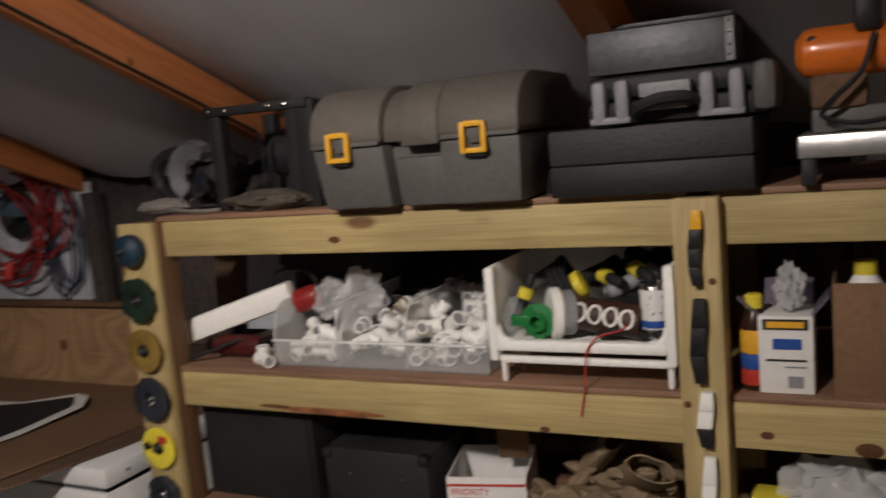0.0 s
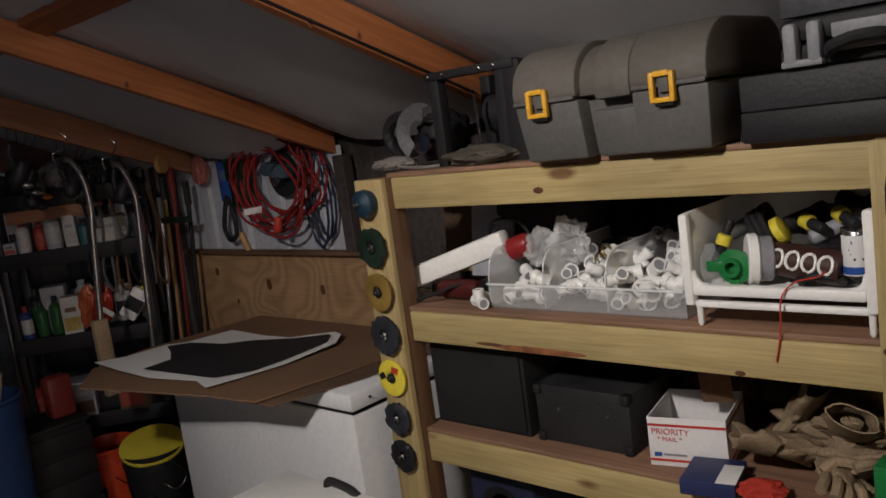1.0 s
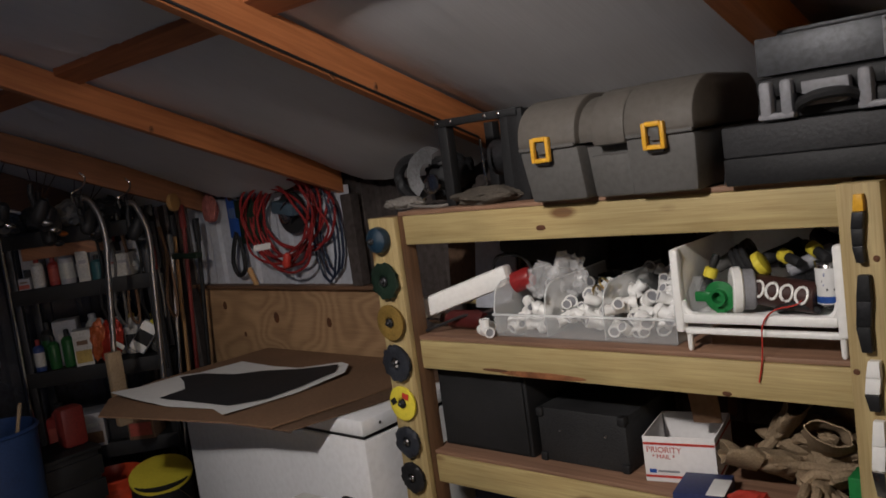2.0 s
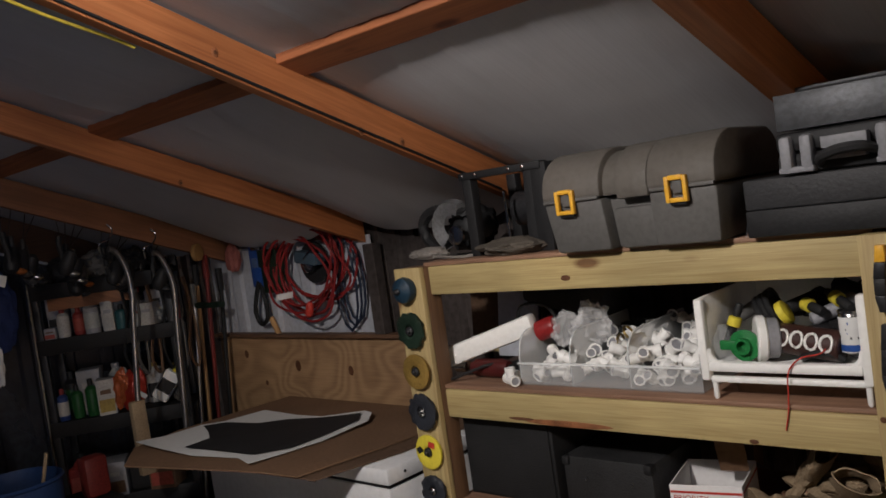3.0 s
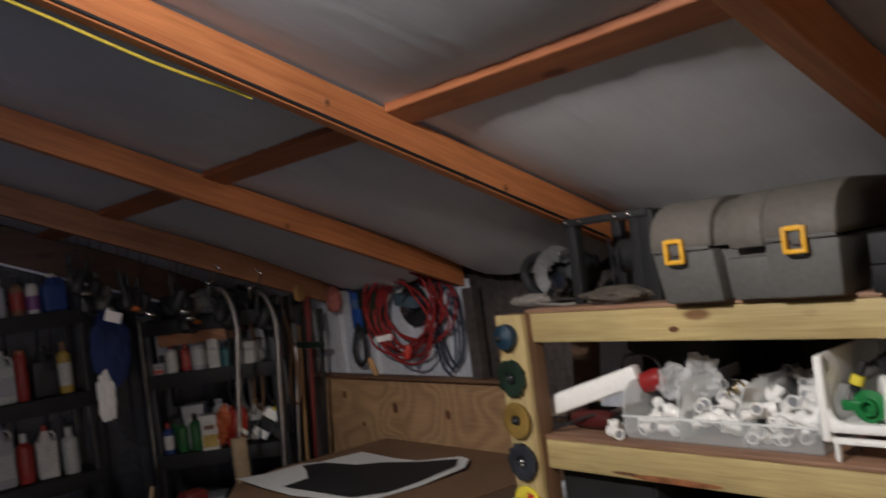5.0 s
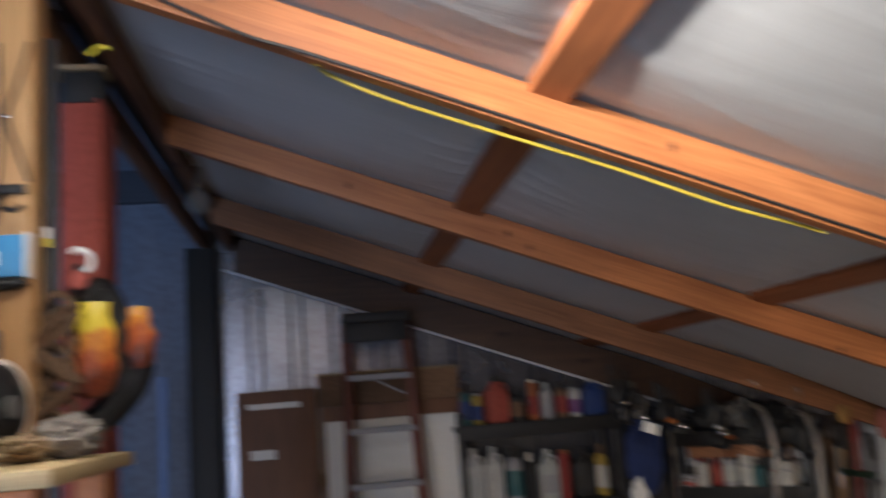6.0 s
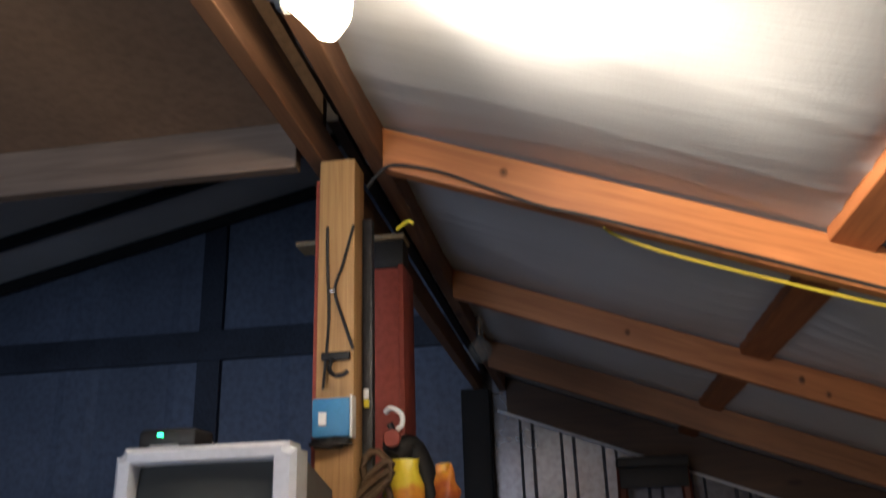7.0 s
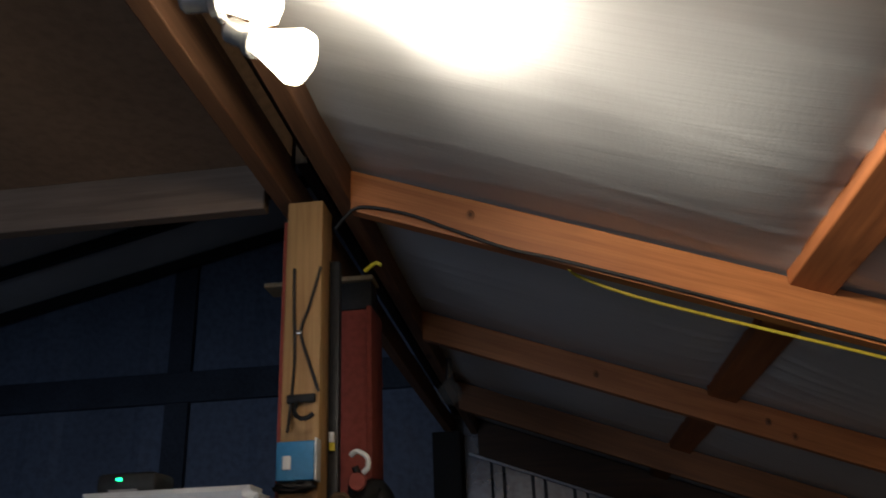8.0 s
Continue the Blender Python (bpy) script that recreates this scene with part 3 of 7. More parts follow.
# grinding discs on the end post
def grinding_disc(z, radius, mat, hub, label, depth=0.006, cup=False, rough_edge=False):
    d = thing("grinding_disc", label, "grinding disc", (-0.042, -0.049, z), 0, "discs on the post")
    prof = [(radius * 0.2, 0.004), (radius * 0.5, 0.006), (radius * 0.92, 0.003 + depth * 0.3), (radius, depth + 0.006), (radius, depth + 0.012), (radius * 0.6, depth + 0.018), (radius * 0.34, 0.014 + depth), (radius * 0.3, 0.008 + depth)]
    if cup:
        prof = [(radius * 0.9, 0.0), (radius, 0.012), (radius * 0.95, 0.03), (radius * 0.55, 0.042), (radius * 0.3, 0.046)]
    bm = L(prof, 40, FACE)
    if rough_edge:
        for v in bm.verts:
            r = math.hypot(v.co.y, v.co.z)
            if r > radius * 0.9:
                k = 1 + rng.uniform(-0.08, 0.08)
                v.co.y *= k
                v.co.z *= k
    part("disc", bm, mat, d)
    h = 0.05 if cup else 0.016 + depth
    part("hub", L([(radius * 0.26, h - 0.012), (radius * 0.26, h), (radius * 0.16, h + 0.004), (radius * 0.12, h - 0.003)], 18, FACE), hub, d)
    part("spindle", L([(0.008, 0.0), (0.008, h + 0.008), (0.005, h + 0.011)], 10, FACE), DARKSTEEL, d)
    return d


SLATE = surf("slate_blue_abrasive", (0.012, 0.034, 0.06), 0.38, 0.3, 18.0, 0.6)
DGREEN = surf("dark_green_abrasive", (0.014, 0.028, 0.018), 0.42, 0.4, 18.0, 0.6)
GOLD = surf("gold_abrasive", (0.30, 0.19, 0.045), 0.5, 0.35, 14.0, 0.5, metal=0.3)
GRIT = surf("grey_abrasive", (0.028, 0.031, 0.04), 0.45, 0.4, 22.0, 0.8)
grinding_disc(1.538, 0.041, SLATE, DARKSTEEL, "small slate blue cup brush on the post", cup=True)
grinding_disc(1.408, 0.057, DGREEN, DARKSTEEL, "dark green flap disc on the post", rough_edge=True)
grinding_disc(1.278, 0.056, GOLD, BLACK, "worn gold grinding disc on the post")
grinding_disc(1.148, 0.057, GRIT, CHROME, "dark grey grinding disc with steel hub", rough_edge=True)
grinding_disc(1.018, 0.055, LEMON, BLACK, "bright yellow cutting disc with red print", depth=0.002)
grinding_disc(0.893, 0.05, GRIT, CHROME, "dark grey wire wheel with steel hub", rough_edge=True)
grinding_disc(0.775, 0.048, DARKSTEEL, CHROME, "dull steel wire wheel on the post", rough_edge=True)
bl = [o for o in bpy.data.objects if o.name.startswith("grinding_disc") and o.get("label", "").startswith("bright yellow")][0]
part("print", B(-0.0215, -0.0195, -0.03, -0.005, 0.022, 0.04, 0, pose(0, 0, 0, 12, 0, 0)), REDPL, bl, "red print")
part("print", B(-0.0215, -0.0195, 0.012, 0.034, 0.012, 0.03, 0, pose(0, 0, 0, -30, 0, 0)), BLACK, bl, "black print")


# small tools stuck to the middle post
def stick(name, label, z0, z1, y, w, mats, cat):
    t = thing(name, label, cat, (-0.041, y, z0), 0, "tools on the middle post")
    n = len(mats)
    h = (z1 - z0) / n
    for k, (pn, m) in enumerate(mats):
        bm = bmesh.new()
        box(bm, -0.02 + 0.003 * (k % 2), -0.001, -w / 2, w / 2, k * h, (k + 1) * h - 0.0003, 0.002)
        for v in bm.verts:
            u = v.co.z / (z1 - z0)
            v.co.y *= 0.42 + 0.62 * math.sin(math.pi * min(1.0, 0.10 + 0.75 * u)) ** 0.7
            v.co.y += 0.004 * math.sin(5.0 * u)
        part(pn, bm, m, t)
    return t


stick("utility_knife", "yellow and black utility knife on the post", 1.445, 1.582, -1.425, 0.022, [("blade_end", DARKSTEEL), ("grip", BLACKPL), ("slider", DARKSTEEL), ("butt", YELLOW)], "knife")
stick("file", "long black flat file on the post", 1.262, 1.42, -1.424, 0.028, [("tang", BLACK), ("body", DARKSTEEL), ("tip", BLACK)], "file")
stick("marker", "white and black paint marker on the post", 1.14, 1.245, -1.43, 0.028, [("barrel", BLACKPL), ("label_band", WHITEPL), ("cap", WHITEPL)], "marker")
stick("scraper", "white handled scraper on the post", 0.96, 1.12, -1.43, 0.026, [("blade", CHROME), ("neck", WHITEPL), ("handle", WHITEPL)], "scraper")

# ---- things on the top deck ----
tb = thing("toolbox", "large dusty grey plastic toolbox with yellow latches", "toolbox", (0, 0, 0))
TY0, TY1, TX0, TX1 = -1.112, -0.630, -0.07, 0.33
SEAM, TOP = 1.749, 1.872
DUSTY = surf("dusty_grey_plastic", (0.118, 0.106, 0.092), 0.62, 0.16, 4.0, 0.12)


def taper(bm):
    """Draw the sides in towards the foot, as moulded boxes are."""
    for v in bm.verts:
        if v.co.z < SEAM:
            v.co.y = -0.871 + (v.co.y + 0.871) * (1 - 0.05 * (SEAM - v.co.z) / 0.13)
    return bm


def tub_outline(inset, top=SEAM - 0.002):
    return [(TX0 + 0.020 + inset, TOPZ), (TX0 + 0.003 + inset, top), (TX1 - 0.004, top), (TX1 - 0.02, TOPZ)]


part("body", taper(prism(bmesh.new(), tub_outline(0.045), TY0 + 0.004, TY1 - 0.004, 0.01)), GREYPL, tb)
for y0, y1 in ((TY0, -0.938), (-0.806, TY1)):
    part("front_panel", taper(prism(bmesh.new(), tub_outline(0.0), y0, y1, 0.010)), GREYPL, tb)
part("centre_panel", taper(prism(bmesh.new(), tub_outline(0.014, 1.716), -0.944, -0.826, 0.008)), GREYPL, tb)


def lid_outline(inset, low=SEAM + 0.001):
    """Side view of the domed lid; the middle channel lies deeper by inset."""
    x0, top = TX0 + inset, TOP - inset * 0.6
    pts = [(x0, low), (x0 - 0.002, SEAM + 0.022)]
    for k in range(1, 10):
        a = math.pi / 2 * k / 9
        pts.append((x0 + 0.115 * (1 - math.cos(a)), SEAM + 0.026 + (top - SEAM - 0.026) * math.sin(a)))
    for k in range(1, 7):
        a = math.pi / 2 * k / 6
        pts.append((TX1 - 0.10 + 0.10 * math.sin(a), top - (top - SEAM - 0.03) * (1 - math.cos(a))))
    return pts + [(TX1, SEAM + 0.001)]


part("lid", prism(bmesh.new(), lid_outline(0.0), TY0, -0.938, 0.009), DUSTY, tb)
part("lid", prism(bmesh.new(), lid_outline(0.0), -0.806, TY1, 0.009), DUSTY, tb)
part("lid_channel", prism(bmesh.new(), lid_outline(0.020), -0.946, -0.798, 0.003), DUSTY, tb)
part("handle", prism(bmesh.new(), lid_outline(0.003, SEAM - 0.012), -0.939, -0.848, 0.010), DUSTY, tb, "moulded grip of the lid")
part("seam_lip", B(TX0 - 0.004, TX0 + 0.01, TY0 + 0.004, -0.944, SEAM - 0.003, SEAM + 0.006, 0.002), GREYPL, tb)
part("seam_lip", B(TX0 - 0.004, TX0 + 0.01, -0.800, TY1 - 0.004, SEAM - 0.003, SEAM + 0.006, 0.002), GREYPL, tb)
for y in (-0.707, -1.019):
    bm = bmesh.new()
    for b in ((-0.028, -0.017, -0.033, 0.029), (0.017, 0.028, -0.033, 0.029), (-0.018, 0.018, 0.019, 0.031), (-0.018, 0.018, -0.033, -0.022)):
        box(bm, TX0 - 0.016, TX0 - 0.002, y + b[0], y + b[1], 1.748 + b[2], 1.748 + b[3], 0.003)
    latch = part("latch", bm, YELLOW, tb, "yellow plastic latch")
    part("catch", B(TX0 - 0.007, TX0 + 0.004, y - 0.012, y + 0.012, 1.735, 1.768, 0.003), GREYPL, latch)
    part("catch_foot", B(TX0 - 0.008, TX0 + 0.004, y - 0.02, y + 0.02, 1.708, 1.717, 0.002), BLACKPL, latch)

# wire sign leg between the boxes
solid("wire_clip", T([(0.02, -1.128, TOPZ), (0.02, -1.138, 1.66), (0.025, -1.146, 1.672), (0.03, -1.15, 1.66), (0.03, -1.146, TOPZ)], 0.0025, 6), CHROME, "bent wire clip between the cases", "wire")

case = thing("tool_case", "flat black plastic tool case, closed", "case")
part("base", B(-0.032, 0.30, -1.529, -1.153, TOPZ, 1.6735, 0.005), BLACKPL, case)
part("lid", B(-0.030, 0.30, -1.529, -1.153, 1.674, 1.742, 0.006), surf("charcoal_plastic", (0.033, 0.033, 0.035), 0.55, 0.2, 8.0, 0.5), case)

drill = thing("drill_case", "grey plastic drill case with black carry handle", "case")
part("lid", B(-0.03, 0.26, -1.555, -1.235, 1.79, 1.834, 0.014), BLACKPL, drill)
part("base", B(-0.028, 0.26, -1.555, -1.235, 1.744, 1.788, 0.012), BLACKPL, drill)
for y in (-1.262, -1.305, -1.455, -1.505):
    part("rib", B(-0.052, 0.02, y - 0.014, y + 0.012, 1.75, 1.826, 0.009), GREY2, drill, "pale grey rib")
part("foot_rail", B(-0.05, 0.0, -1.32, -1.245, 1.746, 1.760, 0.005), GREY2, drill)
part("foot_rail", B(-0.05, 0.0, -1.52, -1.44, 1.746, 1.760, 0.005), GREY2, drill)
part("corner", B(-0.055, 0.10, -1.572, -1.53, 1.748, 1.836, 0.016), GREYPL, drill, "grey bumper")
part("handle", T([(-0.04, -1.33, 1.765), (-0.07, -1.345, 1.775), (-0.075, -1.38, 1.785), (-0.07, -1.425, 1.785), (-0.04, -1.44, 1.775)], 0.011, 8), BLACKPL, drill)
part("name_plate", B(-0.056, -0.03, -1.43, -1.34, 1.79, 1.815, 0.002), GREY2, drill, "pale plate with plain bars")
part("name_plate", B(-0.056, -0.03, -1.425, -1.345, 1.766, 1.782, 0.002), GREY2, drill)

mb = thing("metal_box", "dull grey metal box with a riveted corner", "box")
GREYMET = surf("grey_hammered_steel", (0.10, 0.103, 0.11), 0.45, 0.25, 6.0, 0.3, metal=0.5)
part("body", B(-0.02, 0.22, -1.499, -1.240, 1.838, 1.917, 0.002), GREYMET, mb)
part("lid", B(-0.022, 0.222, -1.501, -1.239, 1.917, 1.926, 0.002), GREYMET, mb)
part("corner_strip", B(-0.024, 0.0, -1.503, -1.488, 1.84, 1.916, 0.002), GREY2, mb)
for z in (1.852, 1.868, 1.89, 1.91):
    part("rivet", L([(0.004, 0), (0.003, 0.003), (0.001, 0.004)], 8, Matrix.Translation((-0.024, -1.495, z)) @ FACE), CHROME, mb)

# orange tool on a silver stand
og = thing("power_tool", "orange painted power tool with black cord", "power tool")
RY = pose(0, 0, 0, 90, 0, 0)
part("motor", L([(0.025, 0.0), (0.04, 0.012), (0.044, 0.03), (0.044, 0.22), (0.038, 0.25), (0.02, 0.255)], 28, Matrix.Translation((0.03, -1.598, 1.838)) @ RY), ORANGE, og)
part("vent", L([(0.009, 0), (0.009, 0.003), (0.003, 0.004)], 14, Matrix.Translation((-0.004, -1.625, 1.857)) @ FACE), BLACK, og)
part("bracket", B(-0.02, 0.05, -1.73, -1.69, 1.865, 1.925, 0.006), DARKSTEEL, og)
part("gear_head", B(-0.01, 0.09, -1.71, -1.62, 1.74, 1.80, 0.012), CARD_DARK, og)
part("foot", B(0.0, 0.1, -1.80, -1.62, 1.70, 1.745, 0.01), GREYPL, og)
part("cord", T([(-0.02, -1.72, 1.86), (-0.04, -1.70, 1.80), (-0.045, -1.66, 1.76), (-0.03, -1.64, 1.73), (-0.04, -1.70, 1.715), (-0.04, -1.78, 1.73)], 0.005, 6), BLACKPL, og)
ms = thing("metal_stand", "low bright metal stand on black feet", "stand")
part("top", B(-0.03, 0.25, -1.95, -1.598, 1.66, 1.70, 0.005), surf("brushed_aluminium", (0.7, 0.69, 0.67), 0.3, 0.12, 10.0, 0.1, metal=0.8), ms)
for x in (-0.015, 0.22):
    for y in (-1.615, -1.93):
        part("foot", B(x - 0.012, x + 0.012, y - 0.012, y + 0.012, TOPZ, 1.66, 0.003), BLACKPL, ms)

# machine frame and circular saw by the end of the deck
fr = thing("machine_frame", "black bolted steel machine frame", "machine frame")
for y, lean in ((-0.245, 0.0), (-0.47, -0.05)):
    part("upright", B(0.08, 0.115, -0.018, 0.018, 0, 0.25, 0.003, pose(0, y, TOPZ, math.degrees(-lean), 0, 0)), BLACK, fr)
    part("upright", B(0.30, 0.335, -0.018, 0.018, 0, 0.24, 0.003, pose(0, y, TOPZ, math.degrees(-lean), 0, 0)), BLACK, fr)
part("side_plate", prism(bmesh.new(), [(0.075, TOPZ), (0.08, 1.868), (0.34, 1.862), (0.345, TOPZ)], -0.545, -0.49, 0.003), BLACK, fr)
part("top_bar", B(0.075, 0.11, -0.53, -0.22, 1.85, 1.872, 0.002), BLACK, fr)
for y in (-0.235, -0.29, -0.42, -0.47):
    part("bolt", L([(0.006, 0), (0.006, 0.004), (0.002, 0.006)], 8, Matrix.Translation((0.075, y, 1.861)) @ FACE), CHROME, fr)
part("motor", L([(0.03, 0), (0.055, 0.01), (0.055, 0.1), (0.03, 0.12)], 20, Matrix.Translation((0.25, -0.3, 1.74)) @ RY), DARKSTEEL, fr)
part("belt_guard", L([(0.02, 0), (0.06, 0.005), (0.06, 0.02), (0.02, 0.025)], 20, Matrix.Translation((0.2, -0.44, 1.76)) @ RY), wood("dull_brown", (0.2, 0.09, 0.04), (0.12, 0.05, 0.02), 2), fr)
part("rod", T([(0.13, -0.35, TOPZ), (0.13, -0.345, 1.80)], 0.004, 6, 0), CHROME, fr)
cs = thing("circular_saw", "circular saw with pale guard and cord", "circular saw")
bm = bmesh.new()
ring = []
for k in range(25):
    a = math.radians(-35 + 185 * k / 24)
    ring.append((math.sin(a), math.cos(a)))
prev = None
SAWGREY = surf("worn_cast_grey", (0.30, 0.30, 0.31), 0.5, 0.3, 9.0, 0.3, metal=0.3)
for sy, cz in ring:
    q = [bm.verts.new((x, -0.155 + sy * r, 1.715 + cz * r)) for x, r in ((0.09, 0.035), (0.075, 0.075), (0.10, 0.085), (0.125, 0.075))]
    if prev:
        for k in range(3):
            bm.faces.new((prev[k], prev[k + 1], q[k + 1], q[k]))
    prev = q
bmesh.ops.solidify(bm, geom=bm.faces[:], thickness=0.004)
part("blade_guard", bm, SAWGREY, cs, "pale cast guard")
part("motor", L([(0.02, 0), (0.04, 0.01), (0.042, 0.12), (0.02, 0.14)], 18, Matrix.Translation((0.13, -0.15, 1.70)) @ pose(0, 0, 0, 0, 90, 0)), BLACKPL, cs)
part("hub", L([(0.015, 0), (0.03, 0.004), (0.03, 0.012), (0.012, 0.016)], 16, Matrix.Translation((0.095, -0.17, 1.685)) @ FACE), CHROME, cs)
part("base_plate", B(0.06, 0.2, -0.22, -0.02, TOPZ + 0.001, TOPZ + 0.005, 0.001), CHROME, cs)
part("grip", T([(0.12, -0.06, 1.64), (0.13, 0.0, 1.68), (0.13, 0.01, 1.73), (0.13, -0.03, 1.765), (0.13, -0.09, 1.77)], 0.018, 8), BLACKPL, cs)
part("cord", T([(0.12, 0.0, 1.64), (0.09, -0.02, TOPZ + 0.03), (0.06, -0.10, TOPZ + 0.012), (0.05, -0.2, TOPZ + 0.006), (0.07, -0.24, TOPZ + 0.006)], 0.005, 6), CLOTH, cs)


def blob(r, seed, sx=1, sy=1, sz=1, rough=0.35, sub=4, freq=2.5):
    """A crumpled lump that rests on z = 0."""
    bm = bmesh.new()
    bmesh.ops.create_icosphere(bm, subdivisions=sub, radius=1)
    for v in bm.verts:
        k = 1 + rough * noise.noise(v.co * freq + Vector((seed, seed * 2.3, 0))) + rough * 0.5 * noise.noise(v.co * freq * 3 + Vector((0, seed, seed)))
        v.co = Vector((v.co.x * k * r * sx, v.co.y * k * r * sy, v.co.z * k * r * sz))
    low = min(v.co.z for v in bm.verts)
    for v in bm.verts:
        v.co.z = max(v.co.z - low - r * sz * 0.12, 0.0)
    return bm


DRAB = surf("dirty_drab_cloth", (0.10, 0.085, 0.068), 0.9, 0.35, 12.0, 0.5)
solid("work_rag", blob(0.075, 3, 0.9, 1.6, 0.35, 0.22, 4, 1.9), DRAB, "dusty dark tan cloth rag, crumpled", "rag", (0.07, -0.4, TOPZ))
solid("work_rag", blob(0.05, 8, 1, 1.5, 0.45, 0.22, 4, 1.9), CLOTH, "dark dusty cloth rag, crumpled", "rag", (0.1, -0.03, TOPZ))
solid("tool_bag", blob(0.085, 5, 1, 1, 0.95, 0.25), BLACK, "limp black tool bag", "bag", (0.32, -0.04, TOPZ))

# ---- things on the middle deck ----
# white insulated tube with a red plug
wt = thing("torch_lamp", "long white plastic work lamp with red plug", "work lamp", m=look((0.10, -0.055, 1.29), (0.16, -0.36, 1.385)))
part("body", B(-0.028, 0.028, -0.032, 0.032, -0.335, 0.02, 0.012), WHITEPL, wt)
part("lens", B(-0.026, 0.026, -0.028, 0.028, 0.02, 0.055, 0.006), GREY2, wt)
part("plug", L([(0.014, -0.402), (0.028, -0.396), (0.032, -0.385), (0.032, -0.336), (0.022, -0.330)], 18, Matrix.Translation((-0.006, -0.03, 0))), surf("wine_red_plastic", (0.28, 0.022, 0.022), 0.35, 0.2, 8.0, 0.1), wt, "red plug")
part("strap", T([(-0.034, -0.02, -0.25), (-0.036, 0.02, -0.262), (-0.02, 0.052, -0.29), (0.0, 0.062, -0.33), (0.005, 0.045, -0.385), (0.0, 0.01, -0.405), (-0.01, -0.03, -0.40)], 0.0055, 6), BLACKPL, wt)
db = thing("power_drill", "dark red and black corded drill lying down", "drill")
part("body", L([(0.018, 0), (0.028, 0.02), (0.03, 0.12), (0.022, 0.15)], 16, Matrix.Translation((0.11, -0.14, MIDZ + 0.032)) @ RY), surf("dark_red_plastic", (0.075, 0.013, 0.012), 0.4, 0.2, 9.0, 0.2), db)
part("chuck", L([(0.01, 0), (0.018, 0.015), (0.016, 0.05), (0.02, 0.06)], 14, Matrix.Translation((0.11, -0.06, MIDZ + 0.032)) @ RY), CHROME, db)
part("bit", L([(0.004, 0), (0.004, 0.05)], 8, Matrix.Translation((0.11, -0.012, MIDZ + 0.032)) @ RY), DARKSTEEL, db)
part("grip", B(0.10, 0.20, -0.30, -0.26, MIDZ + 0.003, MIDZ + 0.045, 0.012), BLACKPL, db)
part("cord", T([(0.06, -0.05, MIDZ + 0.01), (0.04, -0.10, MIDZ + 0.008), (0.05, -0.17, MIDZ + 0.03), (0.09, -0.24, MIDZ + 0.05), (0.14, -0.3, MIDZ + 0.03)], 0.005, 6), BLACKPL, db)
solid("tool_bag", blob(0.14, 21, 0.6, 1.35, 0.55, 0.25), BLACK, "black nylon tool bag, half collapsed", "bag", m=pose(0.36, -0.42, MIDZ + 0.002, 0, 0, 0))
solid("tool_roll", B(-0.09, 0.09, -0.16, 0.16, 0, 0.11, 0.03), surf("black_nylon", (0.03, 0.03, 0.032), 0.8, 0.3, 10.0, 0.5), "black nylon case leaning on the bags", "bag", m=pose(0.36, -0.38, 1.385, 12, 10, 0))
solid("grey_sheet", B(-0.004, 0.004, -0.09, 0.09, 0, 0.27, 0.002), TIN_WHITE, "pale grey plastic panel leaning at the back", "panel", m=pose(0.40, -0.10, MIDZ, 0, 10, 0))
solid("pegboard_scrap", B(-0.006, 0.006, -0.16, 0.16, 0, 0.2, 0.002), CARD_DARK, "brown pegboard scrap at the back", "board", m=pose(0.50, 0.03, MIDZ + 0.03, 0, 6, 0))
solid("wood_strip", B(0.45, 0.49, -0.35, 0.17, MIDZ + 0.001, MIDZ + 0.03, 0.003), PINE_Y, "thin pine strip at the back", "wood strip")

# tray of pipe fittings
tray = thing("plastic_tray", "cloudy clear plastic tray full of fittings", "tray")
X0, X1, Y0, Y1 = 0.05, 0.40, -0.955, -0.375
part("bottom", B(X0, X1, Y0, Y1, MIDZ, MIDZ + 0.004, 0.001), CLEARPL, tray)
part("front_wall", B(X0, X0 + 0.004, Y0, Y1, MIDZ + 0.004, MIDZ + 0.062, 0.001), CLEARPL, tray)
part("back_wall", B(X1 - 0.004, X1, Y0, Y1, MIDZ + 0.004, MIDZ + 0.13, 0.001), CLEARPL, tray)
for y in (Y0, -0.748, -0.56, Y1 - 0.004):
    dome = [(X0 + 0.005, MIDZ + 0.005), (X0 + 0.005, MIDZ + 0.062), (X0 + 0.008, MIDZ + 0.10)]
    for k in range(7):
        a = math.pi / 2 * k / 6
        dome.append((X0 + 0.012 + 0.06 * (1 - math.cos(a)), MIDZ + 0.10 + 0.055 * math.sin(a)))
    part("divider", prism(bmesh.new(), dome + [(X1 - 0.005, MIDZ + 0.16), (X1 - 0.005, MIDZ + 0.005)], y, y + 0.003), CLEARMILK, tray)
    part("divider_edge", tube(bmesh.new(), [(x, y + 0.0015, z) for x, z in dome[1:] + [(X1 - 0.01, MIDZ + 0.16)]], 0.0025, 6), CLEAREDGE, tray)
part("rim", B(X0 - 0.006, X0 + 0.004, Y0, Y1, MIDZ + 0.0625, MIDZ + 0.069, 0.002), CLEAREDGE, tray)


